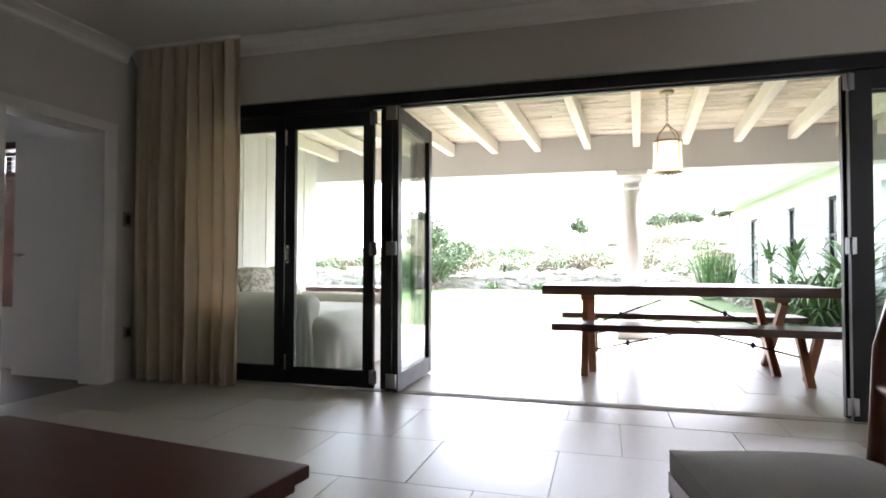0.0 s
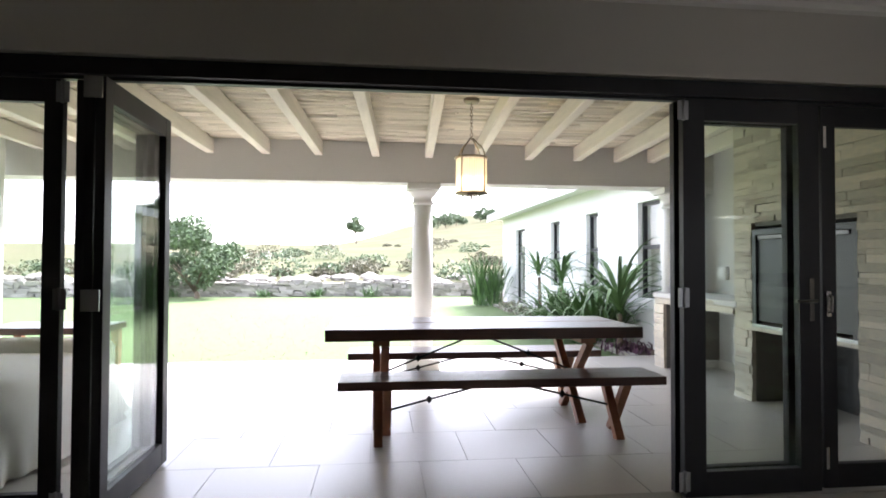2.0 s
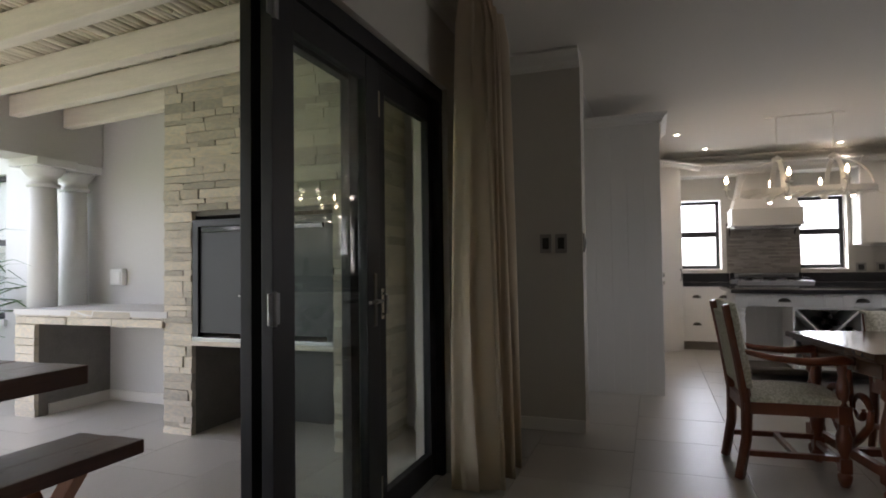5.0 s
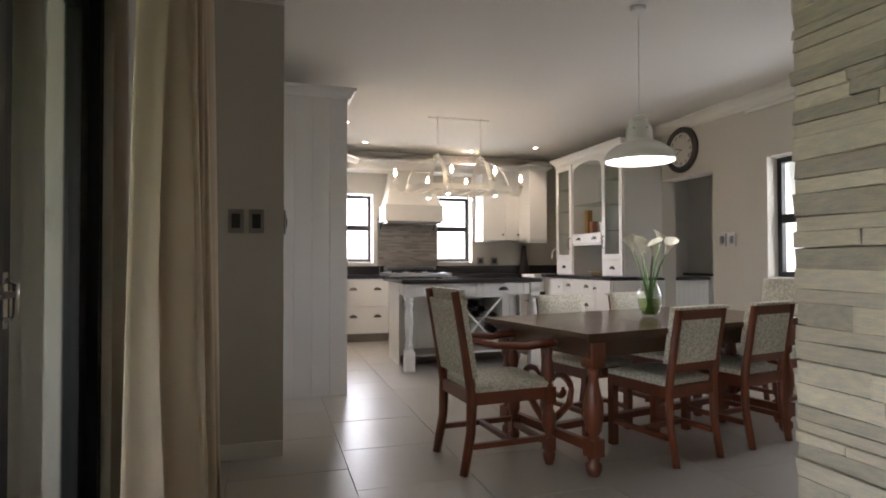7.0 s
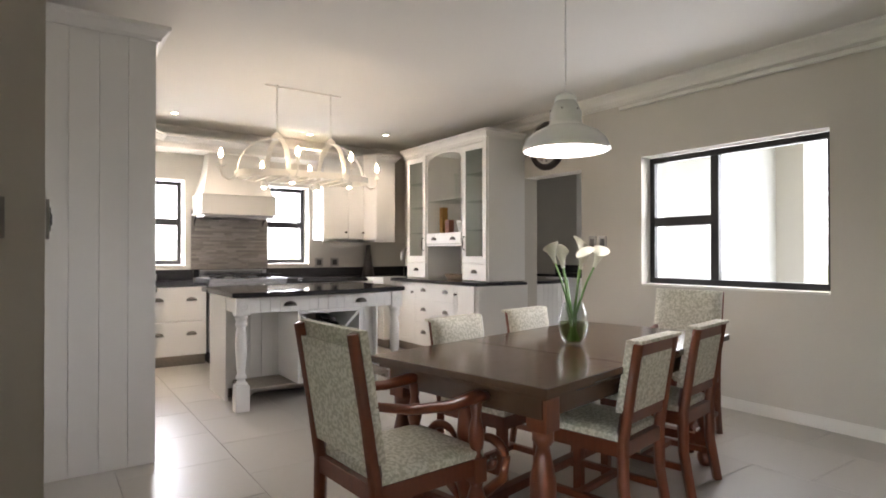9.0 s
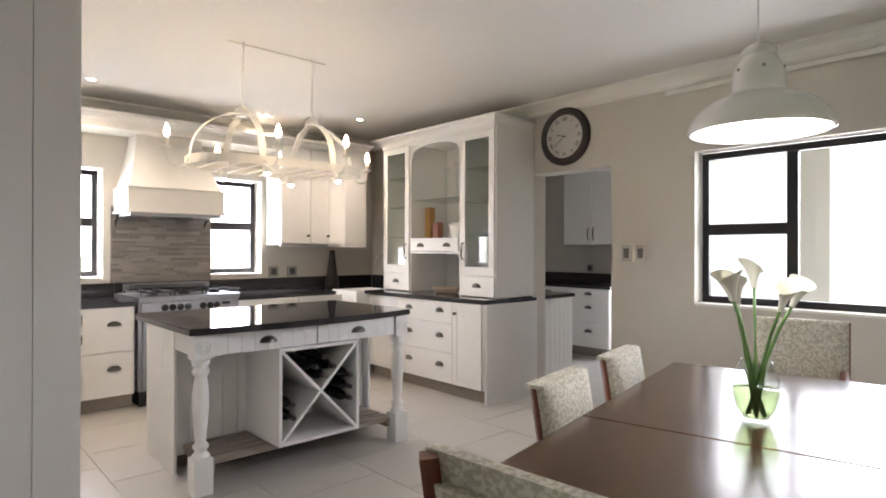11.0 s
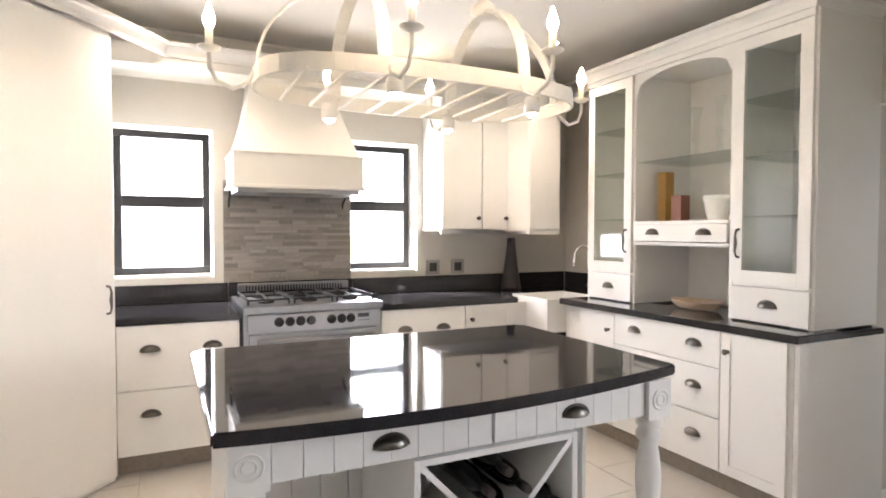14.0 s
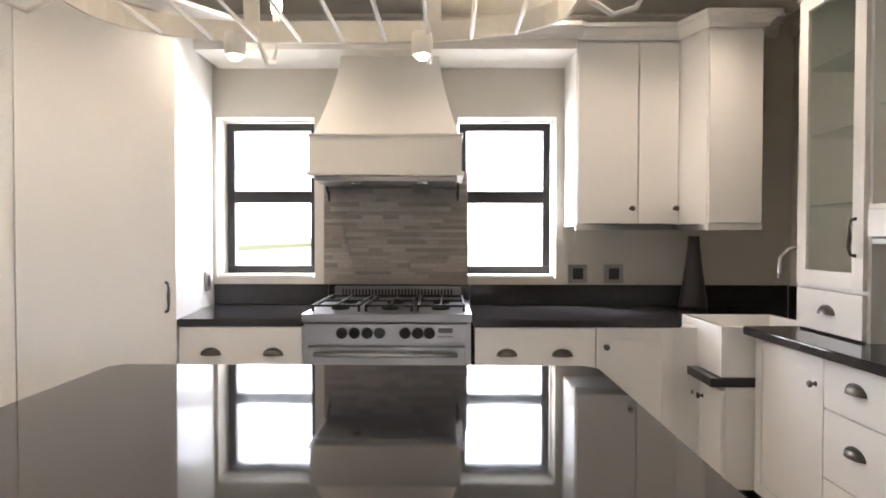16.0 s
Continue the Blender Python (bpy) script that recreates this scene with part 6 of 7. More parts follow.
for i, (x, y) in enumerate(((0, 0.75), (0, -0.75), (0.47, 0.0), (-0.47, 0.0))):
    lamp("candle_light", "POINT", (6.63 + x, 1.155 + y, 2.16), 0.05, WARM, 0.03)

for x, y in ((8.27, 1.96), (8.5, 0.35), (8.0, -0.45), (7.2, 2.35)):
    t = thing("downlight", "small round recessed ceiling downlight, lit", "downlight", (x, y, CEIL_Z), group="kitchen downlights")
    part("trim_ring", lathe(B(), [(0.03, -0.001), (0.03, -0.006), (0.045, -0.004), (0.046, 0.0)], n=20), CHROME, t)
    part("lens", lathe(B(), [(0.028, -0.004), (0.028, -0.002)], n=16), DOWN, t)
    sp = lamp("downlight_beam", "SPOT", (x, y, CEIL_Z - 0.02), 2.3, (1.0, 0.84, 0.64), 0.03)
    sp.data.spot_size, sp.data.spot_blend = radians(125), 0.8

# ---- clock and switches on the long wall ----
t = thing("wall_clock", "large round wall clock with a thick black rim", "clock", (6.02, -1.329, 2.37))
R = pose(0, 0, 0, -90)
part("face", lathe(B(), [(0.20, 0.0), (0.20, 0.02)], n=48, m=R), CLOCKFACE, t)
part("rim", lathe(B(), [(0.195, 0.0), (0.262, 0.0), (0.262, 0.02), (0.245, 0.042), (0.215, 0.045), (0.195, 0.03), (0.195, 0.0)], n=48, m=R), CHARCOAL, t)
NUM = ["XII", "I", "II", "III", "IIII", "V", "VI", "VII", "VIII", "IX", "X", "XI"]
for k, s in enumerate(NUM):
    a = radians(30 * k)
    cu = bpy.data.curves.new("numeral", "FONT")
    cu.body, cu.size, cu.extrude, cu.align_x, cu.align_y = s, 0.048, 0.0008, "CENTER", "CENTER"
    tmp = bpy.data.objects.new("numeral", cu)
    scene.collection.objects.link(tmp)
    me = bpy.data.meshes.new_from_object(tmp.evaluated_get(bpy.context.evaluated_depsgraph_get()))
    bpy.data.objects.remove(tmp)
    me.materials.clear()
    me.materials.append(CHARCOAL)
    ob = new("numeral", me)
    ob.parent = t
    ob.matrix_basis = pose(-0.155 * math.sin(a), 0.0212, 0.155 * math.cos(a), 90, 0, 180) @ pose(0, 0, 0, 0, 0, -30 * k)
for ang, L, w, nm in ((285, 0.09, 0.008, "hour_hand_bar"), (232, 0.135, 0.006, "minute_bar")):
    bm = B()
    box(bm, -w / 2, w / 2, 0.0225, 0.0245, -0.02, L)
    pt = part("clock_pointer", bm, CHARCOAL, t)
    pt.matrix_basis = pose(0, 0.0005 if w > 0.007 else 0.003, 0, 0, -ang, 0)
for x in (5.41, 5.285):
    plate("light_switch", (x, -1.329, 1.32), 180, "brushed steel light switch plate", 0.045, 0.068, "switch")
plate("light_switch", (3.949, 3.37, 1.34), -90, "dark steel double light switch", 0.042, 0.068, "switch")
plate("light_switch", (3.949, 3.26, 1.34), -90, "dark steel double light switch", 0.042, 0.068, "switch")
plate("light_switch", (4.0, 3.109, 1.34), 0, "dark steel light switch round the corner", 0.04, 0.068, "switch")
plate("light_switch", (-3.919, 3.66, 1.31), 90, "dark steel light switch beside the door", 0.04, 0.06, "switch")
plate("wall_socket", (-3.919, 3.68, 0.38), 90, "dark socket low on the wall", 0.04, 0.05)

# ---- scullery ----
unit("scullery_cabinet", "white scullery base cabinet with three drawers", (7.36, -3.29, 0), 180, 0.60, 0.6, 0, 0.86,
     [("drawer", 0, 0.6, 0.71, 0.86, None, [("cup", 0.3, 0.79)]), ("drawer", 0, 0.6, 0.44, 0.708, None, [("cup", 0.3, 0.62)]), ("drawer", 0, 0.6, 0.12, 0.438, None, [("cup", 0.3, 0.32)])], 0.12)
unit("scullery_cabinet", "white scullery base cabinet with three drawers", (8.0, -3.29, 0), 180, 0.635, 0.6, 0, 0.86,
     [("drawer", 0, 0.635, 0.71, 0.86, None, [("cup", 0.32, 0.79)]), ("drawer", 0, 0.635, 0.44, 0.708, None, [("cup", 0.32, 0.62)]), ("drawer", 0, 0.635, 0.12, 0.438, None, [("cup", 0.32, 0.32)])], 0.12)
worktop("worktop", [(6.74, -3.895), (8.4, -3.895), (8.4, -3.26), (6.74, -3.26)], 0.862, 0.90, "black granite scullery worktop")
solo("upstand", box(B(), 6.75, 8.4, -3.898, -3.875, 0.901, 1.03, 0.003), GRANITE, "black granite scullery upstand", "upstand")
unit("wall_cabinet", "white scullery wall cupboard with two doors", (7.6, -3.53, 0), 180, 0.86, 0.365, 1.42, 2.45,
     [("door", 0, 0.43, 1.425, 2.44, None, [("bow", 0.39, 1.56)]), ("door", 0.432, 0.86, 1.425, 2.44, None, [("bow", 0.47, 1.56)])], flat=True)
plate("wall_socket", (7.42, -3.874, 1.10), 180, "dark steel socket above the scullery worktop", 0.045, 0.05)
t = thing("scullery_counter", "white grooved scullery counter end", "counter", (6.45, -1.535, 0))
for k in range(7):
    part("board", box(B(), 0.0, 0.02, -0.52 + k * 0.0743 + 0.001, -0.52 + (k + 1) * 0.0743 - 0.001, 0.0, 0.86, 0.002), CAB, t)
part("body", box(B(), 0.02, 1.3, -0.5, -0.002, 0.0, 0.86), CAB, t)
part("granite_top", box(B(), -0.02, 1.3, -0.54, -0.002, 0.862, 0.90, 0.005), GRANITE, t)

# ---- dining and lounge ----
T = thing("dining_table", "polished dark mahogany dining table with turned legs", "table", (3.70, 0.845, 0), 11.2)
hw, hl = 0.49, 0.94
top = part("tabletop", box(B(), -hw, hw, -hl + 0.0, hl * 0.32 - 0.0015, 0.715, 0.748, 0.006), TABLEWOOD, T)
part("leaf", box(B(), -hw, hw, hl * 0.32 + 0.0015, hl, 0.715, 0.748, 0.006), TABLEWOOD, T)
part("moulding", box(B(), -hw + 0.03, hw - 0.03, -hl + 0.03, hl - 0.03, 0.695, 0.7145, 0.004), TABLEWOOD, T)
for a in ((-hw + 0.07, hw - 0.07, -hl + 0.07, -hl + 0.095), (-hw + 0.07, hw - 0.07, hl - 0.095, hl - 0.07), (-hw + 0.07, -hw + 0.095, -hl + 0.095, hl - 0.095), (hw - 0.095, hw - 0.07, -hl + 0.095, hl - 0.095)):
    part("apron", box(B(), *a, 0.61, 0.695, 0.003), TABLEWOOD, T)
for x in (-hw + 0.1, hw - 0.1):
    for y in (-hl + 0.12, hl - 0.12):
        bm = B()
        box(bm, x - 0.045, x + 0.045, y - 0.045, y + 0.045, 0.56, 0.694, 0.004)
        lathe(bm, [(0.03, 0.0), (0.042, 0.03), (0.042, 0.06), (0.026, 0.075), (0.038, 0.10)], centre=(x, y, 0), n=16)
        box(bm, x - 0.04, x + 0.04, y - 0.04, y + 0.04, 0.10, 0.19, 0.003)
        lathe(bm, [(0.04, 0.19), (0.025, 0.205), (0.04, 0.23), (0.052, 0.30), (0.05, 0.38), (0.03, 0.47), (0.026, 0.50), (0.042, 0.52), (0.042, 0.56)], centre=(x, y, 0), n=16)
        part("leg", bm, DARKWOOD, T)
for y in (-hl + 0.12, hl - 0.12):
    part("stretcher", box(B(), -hw + 0.14, hw - 0.14, y - 0.02, y + 0.02, 0.12, 0.17, 0.004), DARKWOOD, T)
    bm = B()
    for s in (1, -1):
        pts = []
        for k in range(26):
            a = k / 25 * 4.2 * math.pi / 2
            r = 0.10 * (1 - k / 34)
            pts.append((s * (0.12 + r * math.cos(a)), y, 0.40 + 0.9 * r * math.sin(a)))
        tube(bm, pts, [0.014 + 0.006 * math.sin(k * 0.4) for k in range(26)], 8)
        tube(bm, [(s * 0.02, y, 0.17), (s * 0.10, y, 0.24), (s * 0.2, y, 0.33), (s * 0.22, y, 0.42)], [0.012, 0.022, 0.02, 0.015], 8)
    lathe(bm, [(0.03, 0.17), (0.05, 0.26), (0.03, 0.36), (0.045, 0.46), (0.03, 0.61)], centre=(0, y, 0), n=12, squash=(1, 0.5))
    part("carved_panel", bm, DARKWOOD, T, "pierced scrollwork end panel")
part("long_stretcher", box(B(), -0.025, 0.025, -hl + 0.14, hl - 0.14, 0.125, 0.165, 0.004), DARKWOOD, T)


def puffed(bm, x0, x1, y0, y1, z0, z1, crown_h=0.02, n=8):
    """An upholstered pad with a domed top."""
    g = {}
    for i in range(n + 1):
        for j in range(n + 1):
            u, v = 2 * i / n - 1, 2 * j / n - 1
            e = (1 - u ** 6) * (1 - v ** 6)
            g[i, j] = bm.verts.new((x0 + (x1 - x0) * i / n, y0 + (y1 - y0) * j / n, z1 - 0.012 + 0.012 * min(1, e * 4) + crown_h * (1 - u * u) * (1 - v * v)))
    for i in range(n):
        for j in range(n):
            bm.faces.new((g[i, j], g[i + 1, j], g[i + 1, j + 1], g[i, j + 1])).smooth = True
    rim = [(i, 0) for i in range(n)] + [(n, j) for j in range(n)] + [(n - i, n) for i in range(n)] + [(0, n - j) for j in range(n)]
    low = [bm.verts.new((g[k].co.x, g[k].co.y, z0)) for k in rim]
    K = len(rim)
    for a in range(K):
        bm.faces.new((g[rim[a]], g[rim[(a + 1) % K]], low[(a + 1) % K], low[a]))
    bm.faces.new(low)
    return bm


def dining_chair(arms):
    """Faces local +y; its back stands at -y."""
    W = 0.225 if arms else 0.198
    Hb, label = (0.955, "mahogany dining armchair upholstered in pale damask") if arms else (0.85, "mahogany dining chair upholstered in pale damask")
    t = thing("dining_armchair" if arms else "dining_chair", label, "chair", group="chairs round the dining table")
    d = 0.23 if not arms else 0.25
    part("seat", puffed(B(), -W + 0.005, W - 0.005, -d + 0.03, d, 0.425, 0.465), FABRIC, t, "pale damask seat pad")
    for a in ((-W, W, d - 0.03, d + 0.0, 0.36, 0.424), (-W, W, -d, -d + 0.03, 0.36, 0.424), (-W, -W + 0.03, -d + 0.03, d - 0.03, 0.36, 0.424), (W - 0.03, W, -d + 0.03, d - 0.03, 0.36, 0.424)):
        part("seat_rail", box(B(), *a, 0.003), DARKWOOD, t)
    lean = 0.09 if arms else 0.07
    for s in (-1, 1):
        x = s * (W - 0.02)
        bm = B()
        tube(bm, [(x, -d - 0.03, 0.0), (x, -d + 0.01, 0.22), (x, -d + 0.015, 0.42), (x, -d - 0.02, 0.65), (x, -d + 0.015 - lean, Hb)], [0.026, 0.028, 0.03, 0.028, 0.026], 4)
        part("back_post", bm, DARKWOOD, t)
        bm = B()
        fy = d - 0.025
        if arms:
            lathe(bm, [(0.022, 0.0), (0.032, 0.03), (0.036, 0.06), (0.024, 0.075)], centre=(x, fy, 0), n=14)
            box(bm, x - 0.028, x + 0.028, fy - 0.028, fy + 0.028, 0.075, 0.15, 0.003)
            lathe(bm, [(0.026, 0.15), (0.02, 0.165), (0.036, 0.20), (0.04, 0.26), (0.024, 0.31), (0.03, 0.33)], centre=(x, fy, 0), n=14)
            box(bm, x - 0.03, x + 0.03, fy - 0.03, fy + 0.03, 0.33, 0.425, 0.003)
            lathe(bm, [(0.026, 0.425), (0.018, 0.44), (0.032, 0.49), (0.03, 0.53), (0.018, 0.58), (0.024, 0.62), (0.024, 0.645)], centre=(x, fy, 0), n=14)
        else:
            box(bm, x - 0.022, x + 0.022, fy - 0.022, fy + 0.022, 0, 0.424, 0.004)
        part("front_leg", bm, DARKWOOD, t)
        if arms:
            part("arm", tube(B(), [(x, -d + 0.0, 0.70), (x + s * 0.01, -0.1, 0.665), (x + s * 0.015, 0.08, 0.65), (x + s * 0.01, fy, 0.665), (x, fy + 0.05, 0.655)], [0.02, 0.024, 0.028, 0.034, 0.026], 10, flat=0.75), DARKWOOD, t)
        part("side_stretcher", box(B(), x - 0.014, x + 0.014, -d + 0.02, d - 0.04, 0.13, 0.16, 0.003), DARKWOOD, t)
    part("cross_stretcher", box(B(), -W + 0.03, W - 0.03, -0.015, 0.015, 0.131, 0.159, 0.003), DARKWOOD, t)
    if arms:
        part("front_stretcher", box(B(), -W + 0.03, W - 0.03, d - 0.045, d - 0.015, 0.10, 0.13, 0.003), DARKWOOD, t)
    z0 = 0.55 if not arms else 0.50
    def on_back(bm):
        """Lays a flat pad on the raked back: its y becomes height, its z the way forward."""
        for v in bm.verts:
            h = v.co.y
            v.co = Vector((v.co.x, -d + 0.015 - lean * (h - 0.42) / (Hb - 0.42) + v.co.z, h))
        return bm
    part("backrest", on_back(puffed(B(), -W, W, z0, Hb + 0.008, 0.012, 0.055, 0.014)), FABRIC, t, "pale damask back pad")
    part("back_panel", on_back(box(B(), -W + 0.04, W - 0.04, z0, Hb - 0.05, -0.014, 0.012)), FABRIC, t)
    if not arms:
        yb = -d + 0.015
        for z in (z0 - 0.05, Hb - 0.06):
            f = (z - 0.42) / (Hb - 0.42)
            part("back_rail", box(B(), -W + 0.04, W - 0.04, yb - lean * f - 0.016, yb - lean * f + 0.016, z, z + 0.055, 0.004), DARKWOOD, t)
        f = 1.0
        part("crest_cap", box(B(), -W - 0.005, W + 0.005, yb - lean - 0.03, yb - lean + 0.035, Hb - 0.004, Hb + 0.012, 0.004), FABRIC, t)
    return t


def spot(u, v, turn):
    """A pose at the table's own axes."""
    return pose(3.70, 0.845, 0, 0, 0, 11.2) @ pose(u, v, 0, 0, 0, turn)


c1 = dining_chair(False)
c1.matrix_world = spot(-0.26, 0.18, -90)
copy_thing(c1, spot(-0.26, -0.46, -90))
copy_thing(c1, spot(0.34, 0.22, 90))
copy_thing(c1, spot(0.34, -0.46, 90))
a1 = dining_chair(True)
a1.matrix_world = pose(3.57, 1.955, 0, 0, 0, 184)
copy_thing(a1, spot(-0.04, -1.2, 0))

# vase of lilies
t = thing("lily_vase", "clear glass vase of white arum lilies", "vase", (3.67, 0.85, 0.749))
part("glass_vessel", lathe(B(), [(0.03, 0), (0.045, 0.004), (0.065, 0.04), (0.078, 0.10), (0.074, 0.15), (0.055, 0.20), (0.05, 0.215), (0.047, 0.215), (0.052, 0.20), (0.070, 0.15), (0.074, 0.10), (0.061, 0.045), (0.04, 0.014), (0, 0.012)], n=32), CLEAR, t)
part("water", lathe(B(), [(0.038, 0.015), (0.059, 0.045), (0.072, 0.10), (0.072, 0.115), (0, 0.116)], n=28), WATER, t)
for k in range(5):
    bm = B()
    blade(bm, Vector((0, 0, 0.02)), k * 1.3, 0.12, 0.20, 0.016, 5, 0.25)
    part("leaf", bm, STEM, t)
rnd = random.Random(91)
for k in range(6):
    a = k * 2.4 + 0.3
    r = rnd.uniform(0.05, 0.12)
    h = rnd.uniform(0.38, 0.47)
    p0 = Vector((-0.03 * math.cos(a), -0.03 * math.sin(a), 0.02))
    p1 = Vector((0.03 * math.cos(a), 0.03 * math.sin(a), 0.21))
    p2 = Vector((r * math.cos(a), r * math.sin(a), h))
    st = part("stem", tube(B(), [p0, p1, p1.lerp(p2, 0.5) + Vector((0, 0, 0.015)), p2], [0.006, 0.0065, 0.006, 0.005], 8), STEM, t)
    bm = B()
    d = (p2 - p1).normalized()
    q = d.to_track_quat("Z", "Y").to_matrix().to_4x4()
    rows = []
    for j in range(6):
        f = j / 5
        row = []
        for i in range(12):
            b = 2 * math.pi * i / 12
            rr = 0.009 + 0.034 * f ** 1.8 * (1 + 0.35 * math.cos(b))
            zz = 0.10 * f * (1 + 0.25 * f * math.cos(b)) - 0.012 * max(0, f - 0.75) * 4
            row.append(bm.verts.new(Matrix.Translation(p2) @ q @ Vector((rr * math.cos(b), rr * math.sin(b), zz))))
        rows.append(row)
    for x, y in zip(rows, rows[1:]):
        for i in range(12):
            bm.faces.new((x[i], x[(i + 1) % 12], y[(i + 1) % 12], y[i])).smooth = True
    fl = part("flower", bm, PETAL, st, "white arum bloom")

# pendant lamp
t = thing("pendant_lamp", "large white enamel industrial pendant lamp, lit", "lamp", (3.63, 0.945, 1.735))
PL = (CEIL_Z - 1.735) / 0.88
t.matrix_world = t.matrix_world @ Matrix.Diagonal((0.88, 0.88, 0.88, 1))
part("shade", lathe(B(), [(0.245, 0.0), (0.25, 0.004), (0.245, 0.03), (0.225, 0.07), (0.18, 0.11), (0.125, 0.135), (0.098, 0.15), (0.092, 0.17), (0.09, 0.22), (0.085, 0.24), (0.06, 0.285), (0.055, 0.29), (0.05, 0.285), (0.08, 0.235), (0.085, 0.17), (0.12, 0.128), (0.17, 0.105), (0.215, 0.067), (0.235, 0.03), (0.238, 0.002)], n=48, caps=False), PENDANT, t)
part("gallery", lathe(B(), [(0.05, 0.286), (0.062, 0.29), (0.062, 0.31), (0.04, 0.33), (0.02, 0.335)], n=24), PENDANT, t)
part("diffuser", lathe(B(), [(0.0, 0.012), (0.15, 0.014), (0.236, 0.02)], n=40), PEND_IN, t)
part("flex", tube(B(), [(0, 0, 0.33), (0.003, 0, 0.6), (0, 0, PL - 0.02)], 0.004, 6), PENDANT, t)
part("ceiling_rose", lathe(B(), [(0.05, PL - 0.03), (0.055, PL - 0.001)], n=20), PENDANT, t)
bm = B()
for k in range(6):
    a = k * math.pi / 3
    lathe(bm, [(0.0, -0.008), (0.008, 0), (0.0, 0.008)], centre=(0.088 * math.cos(a), 0.088 * math.sin(a), 0.232), n=6)
part("rivets", bm, SWITCH, t)


# ---- curtains ----
def curtain(x0, x1, y, label, seed, z0=0.015, z1=2.69, deep=0.045, waves=8.5):
    t = thing("curtain", label, "curtain", ((x0 + x1) / 2, y, 0))
    rnd = random.Random(seed)
    n, rows = 150, 14
    hw2 = (x1 - x0) / 2
    ph = [rnd.uniform(0, 6.28) for _ in range(4)]
    bm = B()
    grid = []
    for j in range(rows + 1):
        f = j / rows
        z = z0 + (z1 - z0) * f
        row = []
        for i in range(n + 1):
            u = i / n
            amp = deep * (1.15 - 0.45 * f)
            yy = amp * math.sin(2 * math.pi * waves * u + ph[0] + 0.5 * math.sin(3 * (1 - f) + 4 * u)) + 0.018 * math.sin(2 * math.pi * 3.1 * u + ph[1] + (1 - f))
            if f > 0.93:
                yy = 0.6 * yy + 0.012 * math.sin(2 * math.pi * 26 * u)
            xx = (-hw2 + 2 * hw2 * u) * (1 + 0.03 * math.sin(3 * f)) + 0.012 * math.sin(2 * math.pi * 17 * u + 2 * f)
            row.append((xx, yy, z))
        grid.append(row)
    front = [[bm.verts.new(p) for p in r] for r in grid]
    back = [[bm.verts.new((p[0], p[1] + 0.004, p[2])) for p in r] for r in grid]
    for j in range(rows):
        for i in range(n):
            bm.faces.new((front[j][i], front[j][i + 1], front[j + 1][i + 1], front[j + 1][i])).smooth = True
            bm.faces.new((back[j][i], back[j + 1][i], back[j + 1][i + 1], back[j][i + 1])).smooth = True
    for i in range(n):
        bm.faces.new((front[0][i], back[0][i], back[0][i + 1], front[0][i + 1]))
    for j in range(rows):
        bm.faces.new((front[j][0], front[j + 1][0], back[j + 1][0], back[j][0]))
        bm.faces.new((front[j][n], back[j][n], back[j + 1][n], front[j + 1][n]))
    part("drape", bm, CURTAIN, t)
    part("rail", box(B(), -hw2, hw2, -0.02, 0.02, z1, CEIL_Z - 0.002), TRIM, t)
    return t


curtain(-3.80, -2.83, 3.62, "full length beige linen curtain drawn to the side", 1)
curtain(2.66, 3.16, 3.52, "full length beige linen curtain gathered in deep folds", 2, deep=0.11, waves=5.5)
solo("curtain_rail", box(B(), 1.9, 5.05, -1.31, -1.27, 2.545, 2.575, 0.004), TRIM, "white curtain rail over the dining window", "rail")

# ---- lounge ----
t = thing("coffee_table", "dark polished mahogany lounge table", "table", (-1.474, 0.687, 0), -7)
part("tabletop", box(B(), -0.60, 0.60, -0.48, 0.48, 0.415, 0.45, 0.008), COFFEEWOOD, t)
part("lower_edge", box(B(), -0.575, 0.575, -0.455, 0.455, 0.385, 0.4145, 0.006), COFFEEWOOD, t)
for x in (-0.5, 0.5):
    for y in (-0.4, 0.4):
        part("leg", lathe(B(), [(0.02, 0), (0.03, 0.05), (0.022, 0.1), (0.034, 0.25), (0.036, 0.385)], centre=(x, y, 0), n=14), DARKWOOD, t)
t = thing("balloon_back_chair", "mahogany balloon back chair with a grey padded seat", "chair", (0.37, 1.33, 0), 100)
part("seat", puffed(B(), -0.25, 0.25, -0.25, 0.27, 0.37, 0.44, 0.03), SEATCLOTH, t, "grey padded seat")
bm = B()
tube(bm, [(-0.20, -0.24, 0.38), (-0.23, -0.27, 0.55), (-0.26, -0.30, 0.72), (-0.22, -0.32, 0.86), (-0.10, -0.33, 0.93), (0.0, -0.33, 0.945), (0.10, -0.33, 0.93), (0.22, -0.32, 0.86), (0.26, -0.30, 0.72), (0.23, -0.27, 0.55), (0.20, -0.24, 0.38)], [0.024, 0.024, 0.026, 0.03, 0.034, 0.036, 0.034, 0.03, 0.026, 0.024, 0.024], 10, flat=0.7)
part("back_frame", bm, DARKWOOD, t)
part("back_splat", tube(B(), [(-0.235, -0.28, 0.62), (-0.1, -0.285, 0.59), (0, -0.285, 0.60), (0.1, -0.285, 0.59), (0.235, -0.28, 0.62)], [0.018, 0.024, 0.03, 0.024, 0.018], 8), DARKWOOD, t)
for a in ((-0.25, 0.25, 0.24, 0.275, 0.31, 0.37), (-0.25, 0.25, -0.255, -0.225, 0.31, 0.37), (-0.255, -0.225, -0.225, 0.24, 0.31, 0.37), (0.225, 0.255, -0.225, 0.24, 0.31, 0.37)):
    part("seat_rail", box(B(), *a, 0.006), DARKWOOD, t)
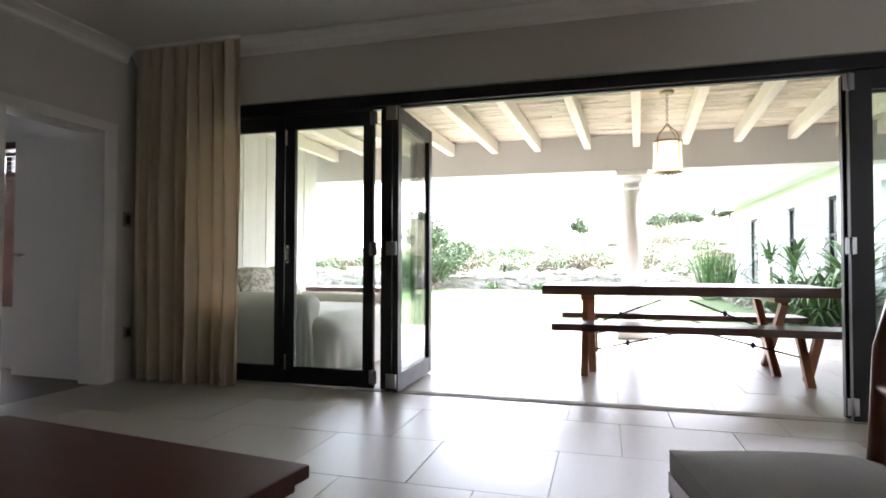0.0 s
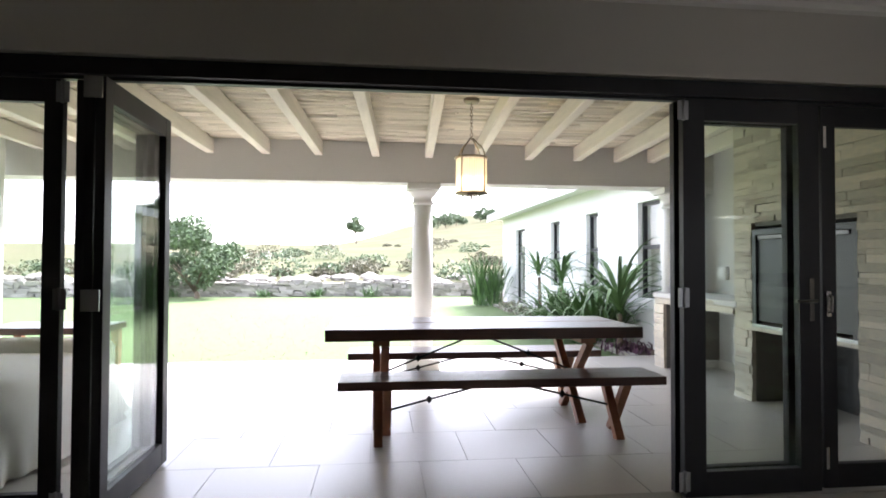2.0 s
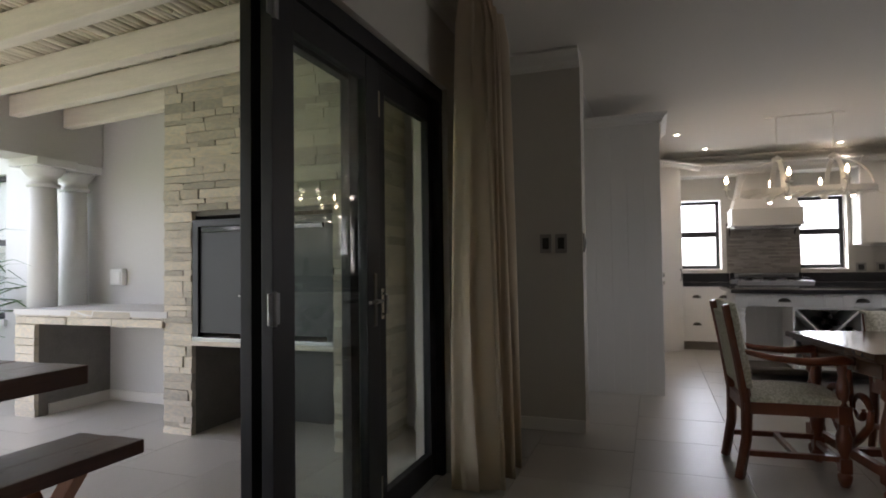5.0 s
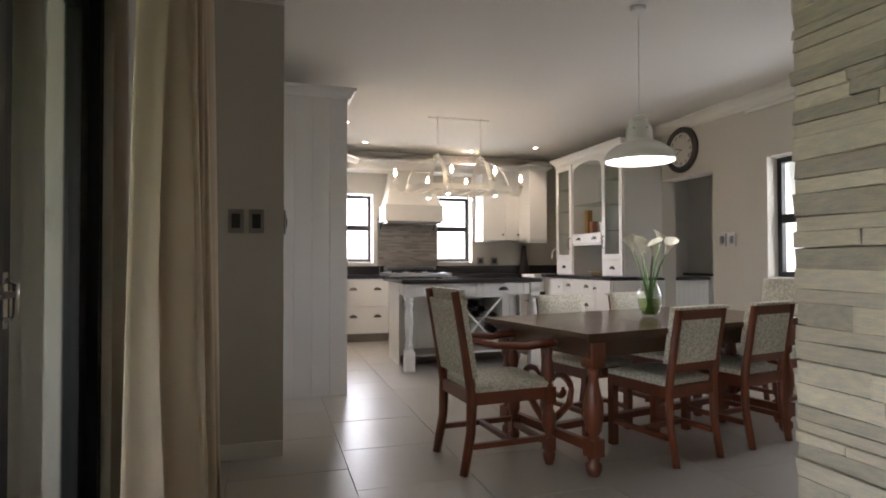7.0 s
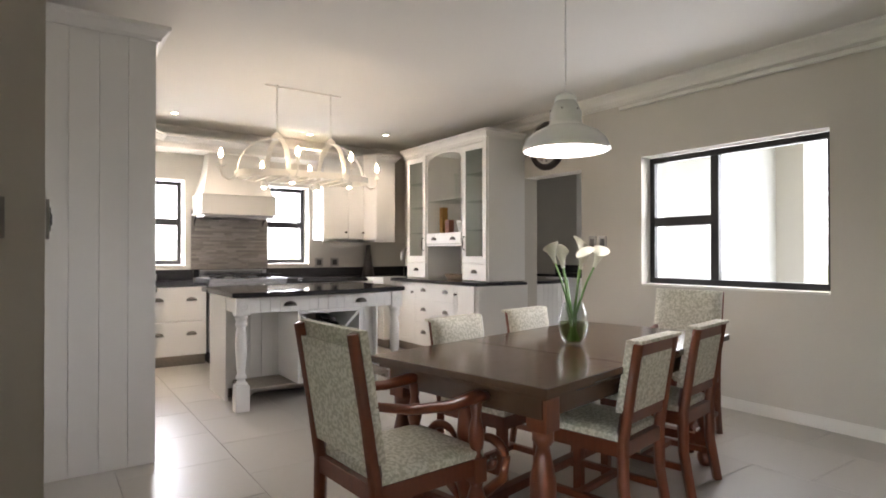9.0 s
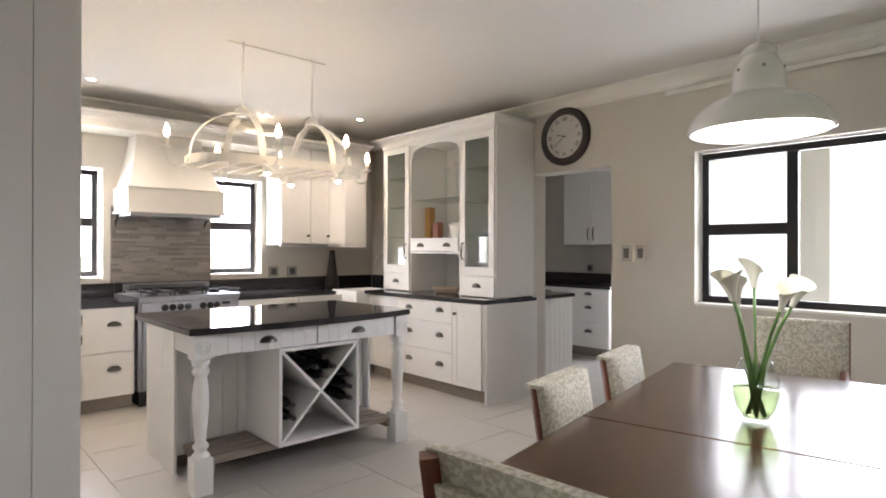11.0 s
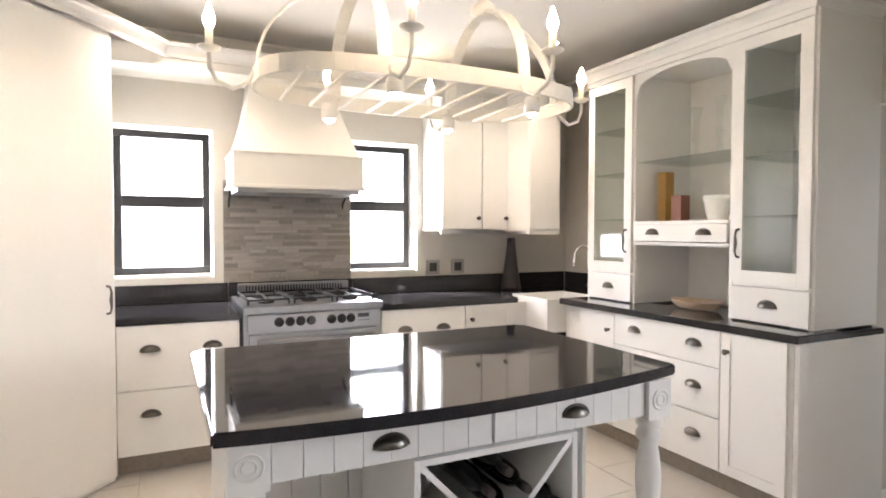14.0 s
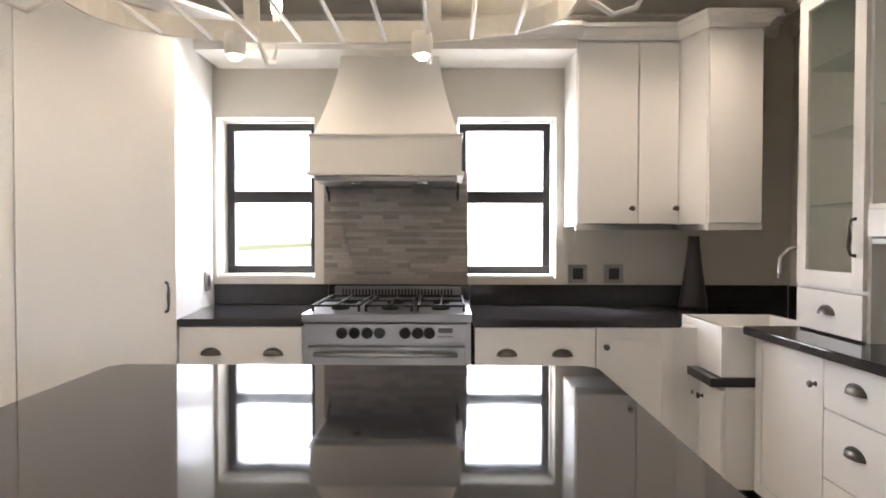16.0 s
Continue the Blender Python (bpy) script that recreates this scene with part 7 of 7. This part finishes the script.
for x in (-0.22, 0.22):
    part("leg", tube(B(), [(x, 0.25, 0.32), (x * 1.08, 0.275, 0.2), (x * 1.02, 0.26, 0.0)], [0.026, 0.024, 0.016], 8), DARKWOOD, t)
    part("leg", tube(B(), [(x * 0.9, -0.24, 0.39), (x * 0.95, -0.26, 0.2), (x, -0.33, 0.0)], [0.024, 0.022, 0.018], 8), DARKWOOD, t)

# ---- pieces of floors and walls ----
def tile_field(parent, x0, x1, y0, y1, sx, sy, skip, seed, z=0.0, name="tile"):
    rnd = random.Random(seed)
    cache = {}
    y, row = y0, 0
    while y < y1 - 0.02:
        b = min(y + sy, y1)
        x = x0 - (sx * 0.5 if row % 2 else 0)
        while x < x1 - 0.02:
            a0, a1 = max(x, x0), min(x + sx, x1)
            if a1 - a0 > 0.03 and not skip((a0 + a1) / 2, (y + b) / 2):
                key = (round(a1 - a0, 3), round(b - y, 3))
                if key not in cache:
                    w, h = key[0] / 2 - 0.0018, key[1] / 2 - 0.0018
                    bm = B()
                    box(bm, -w, w, -h, h, -0.012, 0, 0.0012)
                    cache[key] = mesh_of("tile", bm, TILE)
                piece(name, cache[key], parent, pose((a0 + a1) / 2, (y + b) / 2, z - 0.001 * rnd.random()))
            x += sx
        y, row = b, row + 1


def outside_room(x, y):
    return (x < 0.95 and y < -3.0) or (x > 0.95 and y < -1.35 and not (5.05 < x < 9.0 and y > -3.9)) or (x > 4.0 and y > 3.3)


tile_field(floor, -4.0, 9.0, -3.93, 3.79, 0.61, 0.61, outside_room, 3)
tile_field(patio, -4.3, 3.9, 3.9, 8.3, 0.61, 0.61, lambda x, y: False, 5)
# stones of the lounge pier
stone_face(pier, (1.79, 1.70, 0), (-1, 0), 0.70, CEIL_Z, (0, 1), 11)
stone_face(pier, (1.74, 1.71, 0), (0, -1), 0.76, CEIL_Z, (1, 0), 12)
stone_face(chim, (3.09, 4.35, 0), (0, 1), 1.67, 2.73, (-1, 0), 13, rows=(0.034, 0.078), lengths=(0.15, 0.42), holes=[(0.25, 1.41, -0.1, 1.56)], depth=0.045)
stone_face(chim, (3.66, 4.39, 0), (-1, 0), 0.60, 2.73, (0, -1), 24, rows=(0.034, 0.078), lengths=(0.2, 0.5), depth=0.045)
stone_face(chim, (3.07, 5.98, 0.875), (1, 0), 0.66, 1.85, (0, 1), 14, rows=(0.035, 0.08), lengths=(0.2, 0.5), depth=0.04)
stone_face(counter, (3.08, 6.02, 0.755), (0, 1), 1.58, 0.118, (-1, 0), 15, rows=(0.055, 0.062), lengths=(0.15, 0.4), depth=0.04)
stone_face(counter, (3.08, 7.37, 0.0), (0, 1), 0.23, 0.755, (-1, 0), 16, rows=(0.05, 0.09), lengths=(0.1, 0.23), depth=0.04)
# strips of the splashback
rnd = random.Random(17)
strip = mesh_of("mosaic_strip", box(B(), -0.5, 0.5, -0.5, 0.5, -0.5, 0.5), MOSAIC)
z = 1.034
while z < 1.745:
    h = rnd.choice((0.018, 0.024, 0.03))
    y = 0.737
    while y < 1.653:
        w = min(rnd.uniform(0.07, 0.26), 1.653 - y)
        if 1.653 - y - w < 0.03:
            w = 1.653 - y
        d = rnd.uniform(0.006, 0.011)
        piece("mosaic_strip", strip, splash, pose(8.978 - d / 2, y + w / 2, z + h / 2) @ Matrix.Diagonal((d, w - 0.002, h - 0.002, 1)))
        y += w
    z += h
# boards of the patio's side wall
rnd = random.Random(18)
y = 3.99
while y < 7.29:
    w = min(rnd.uniform(0.16, 0.3), 7.30 - y)
    bm = B()
    box(bm, 0, 0.03, 0, w - 0.008, 0, 2.7, 0.004)
    ob = piece("board", mesh_of("board", bm, LIMEWASH_UP), west_boards, pose(-4.16 + rnd.uniform(0, 0.008), y, 0))
    y += w
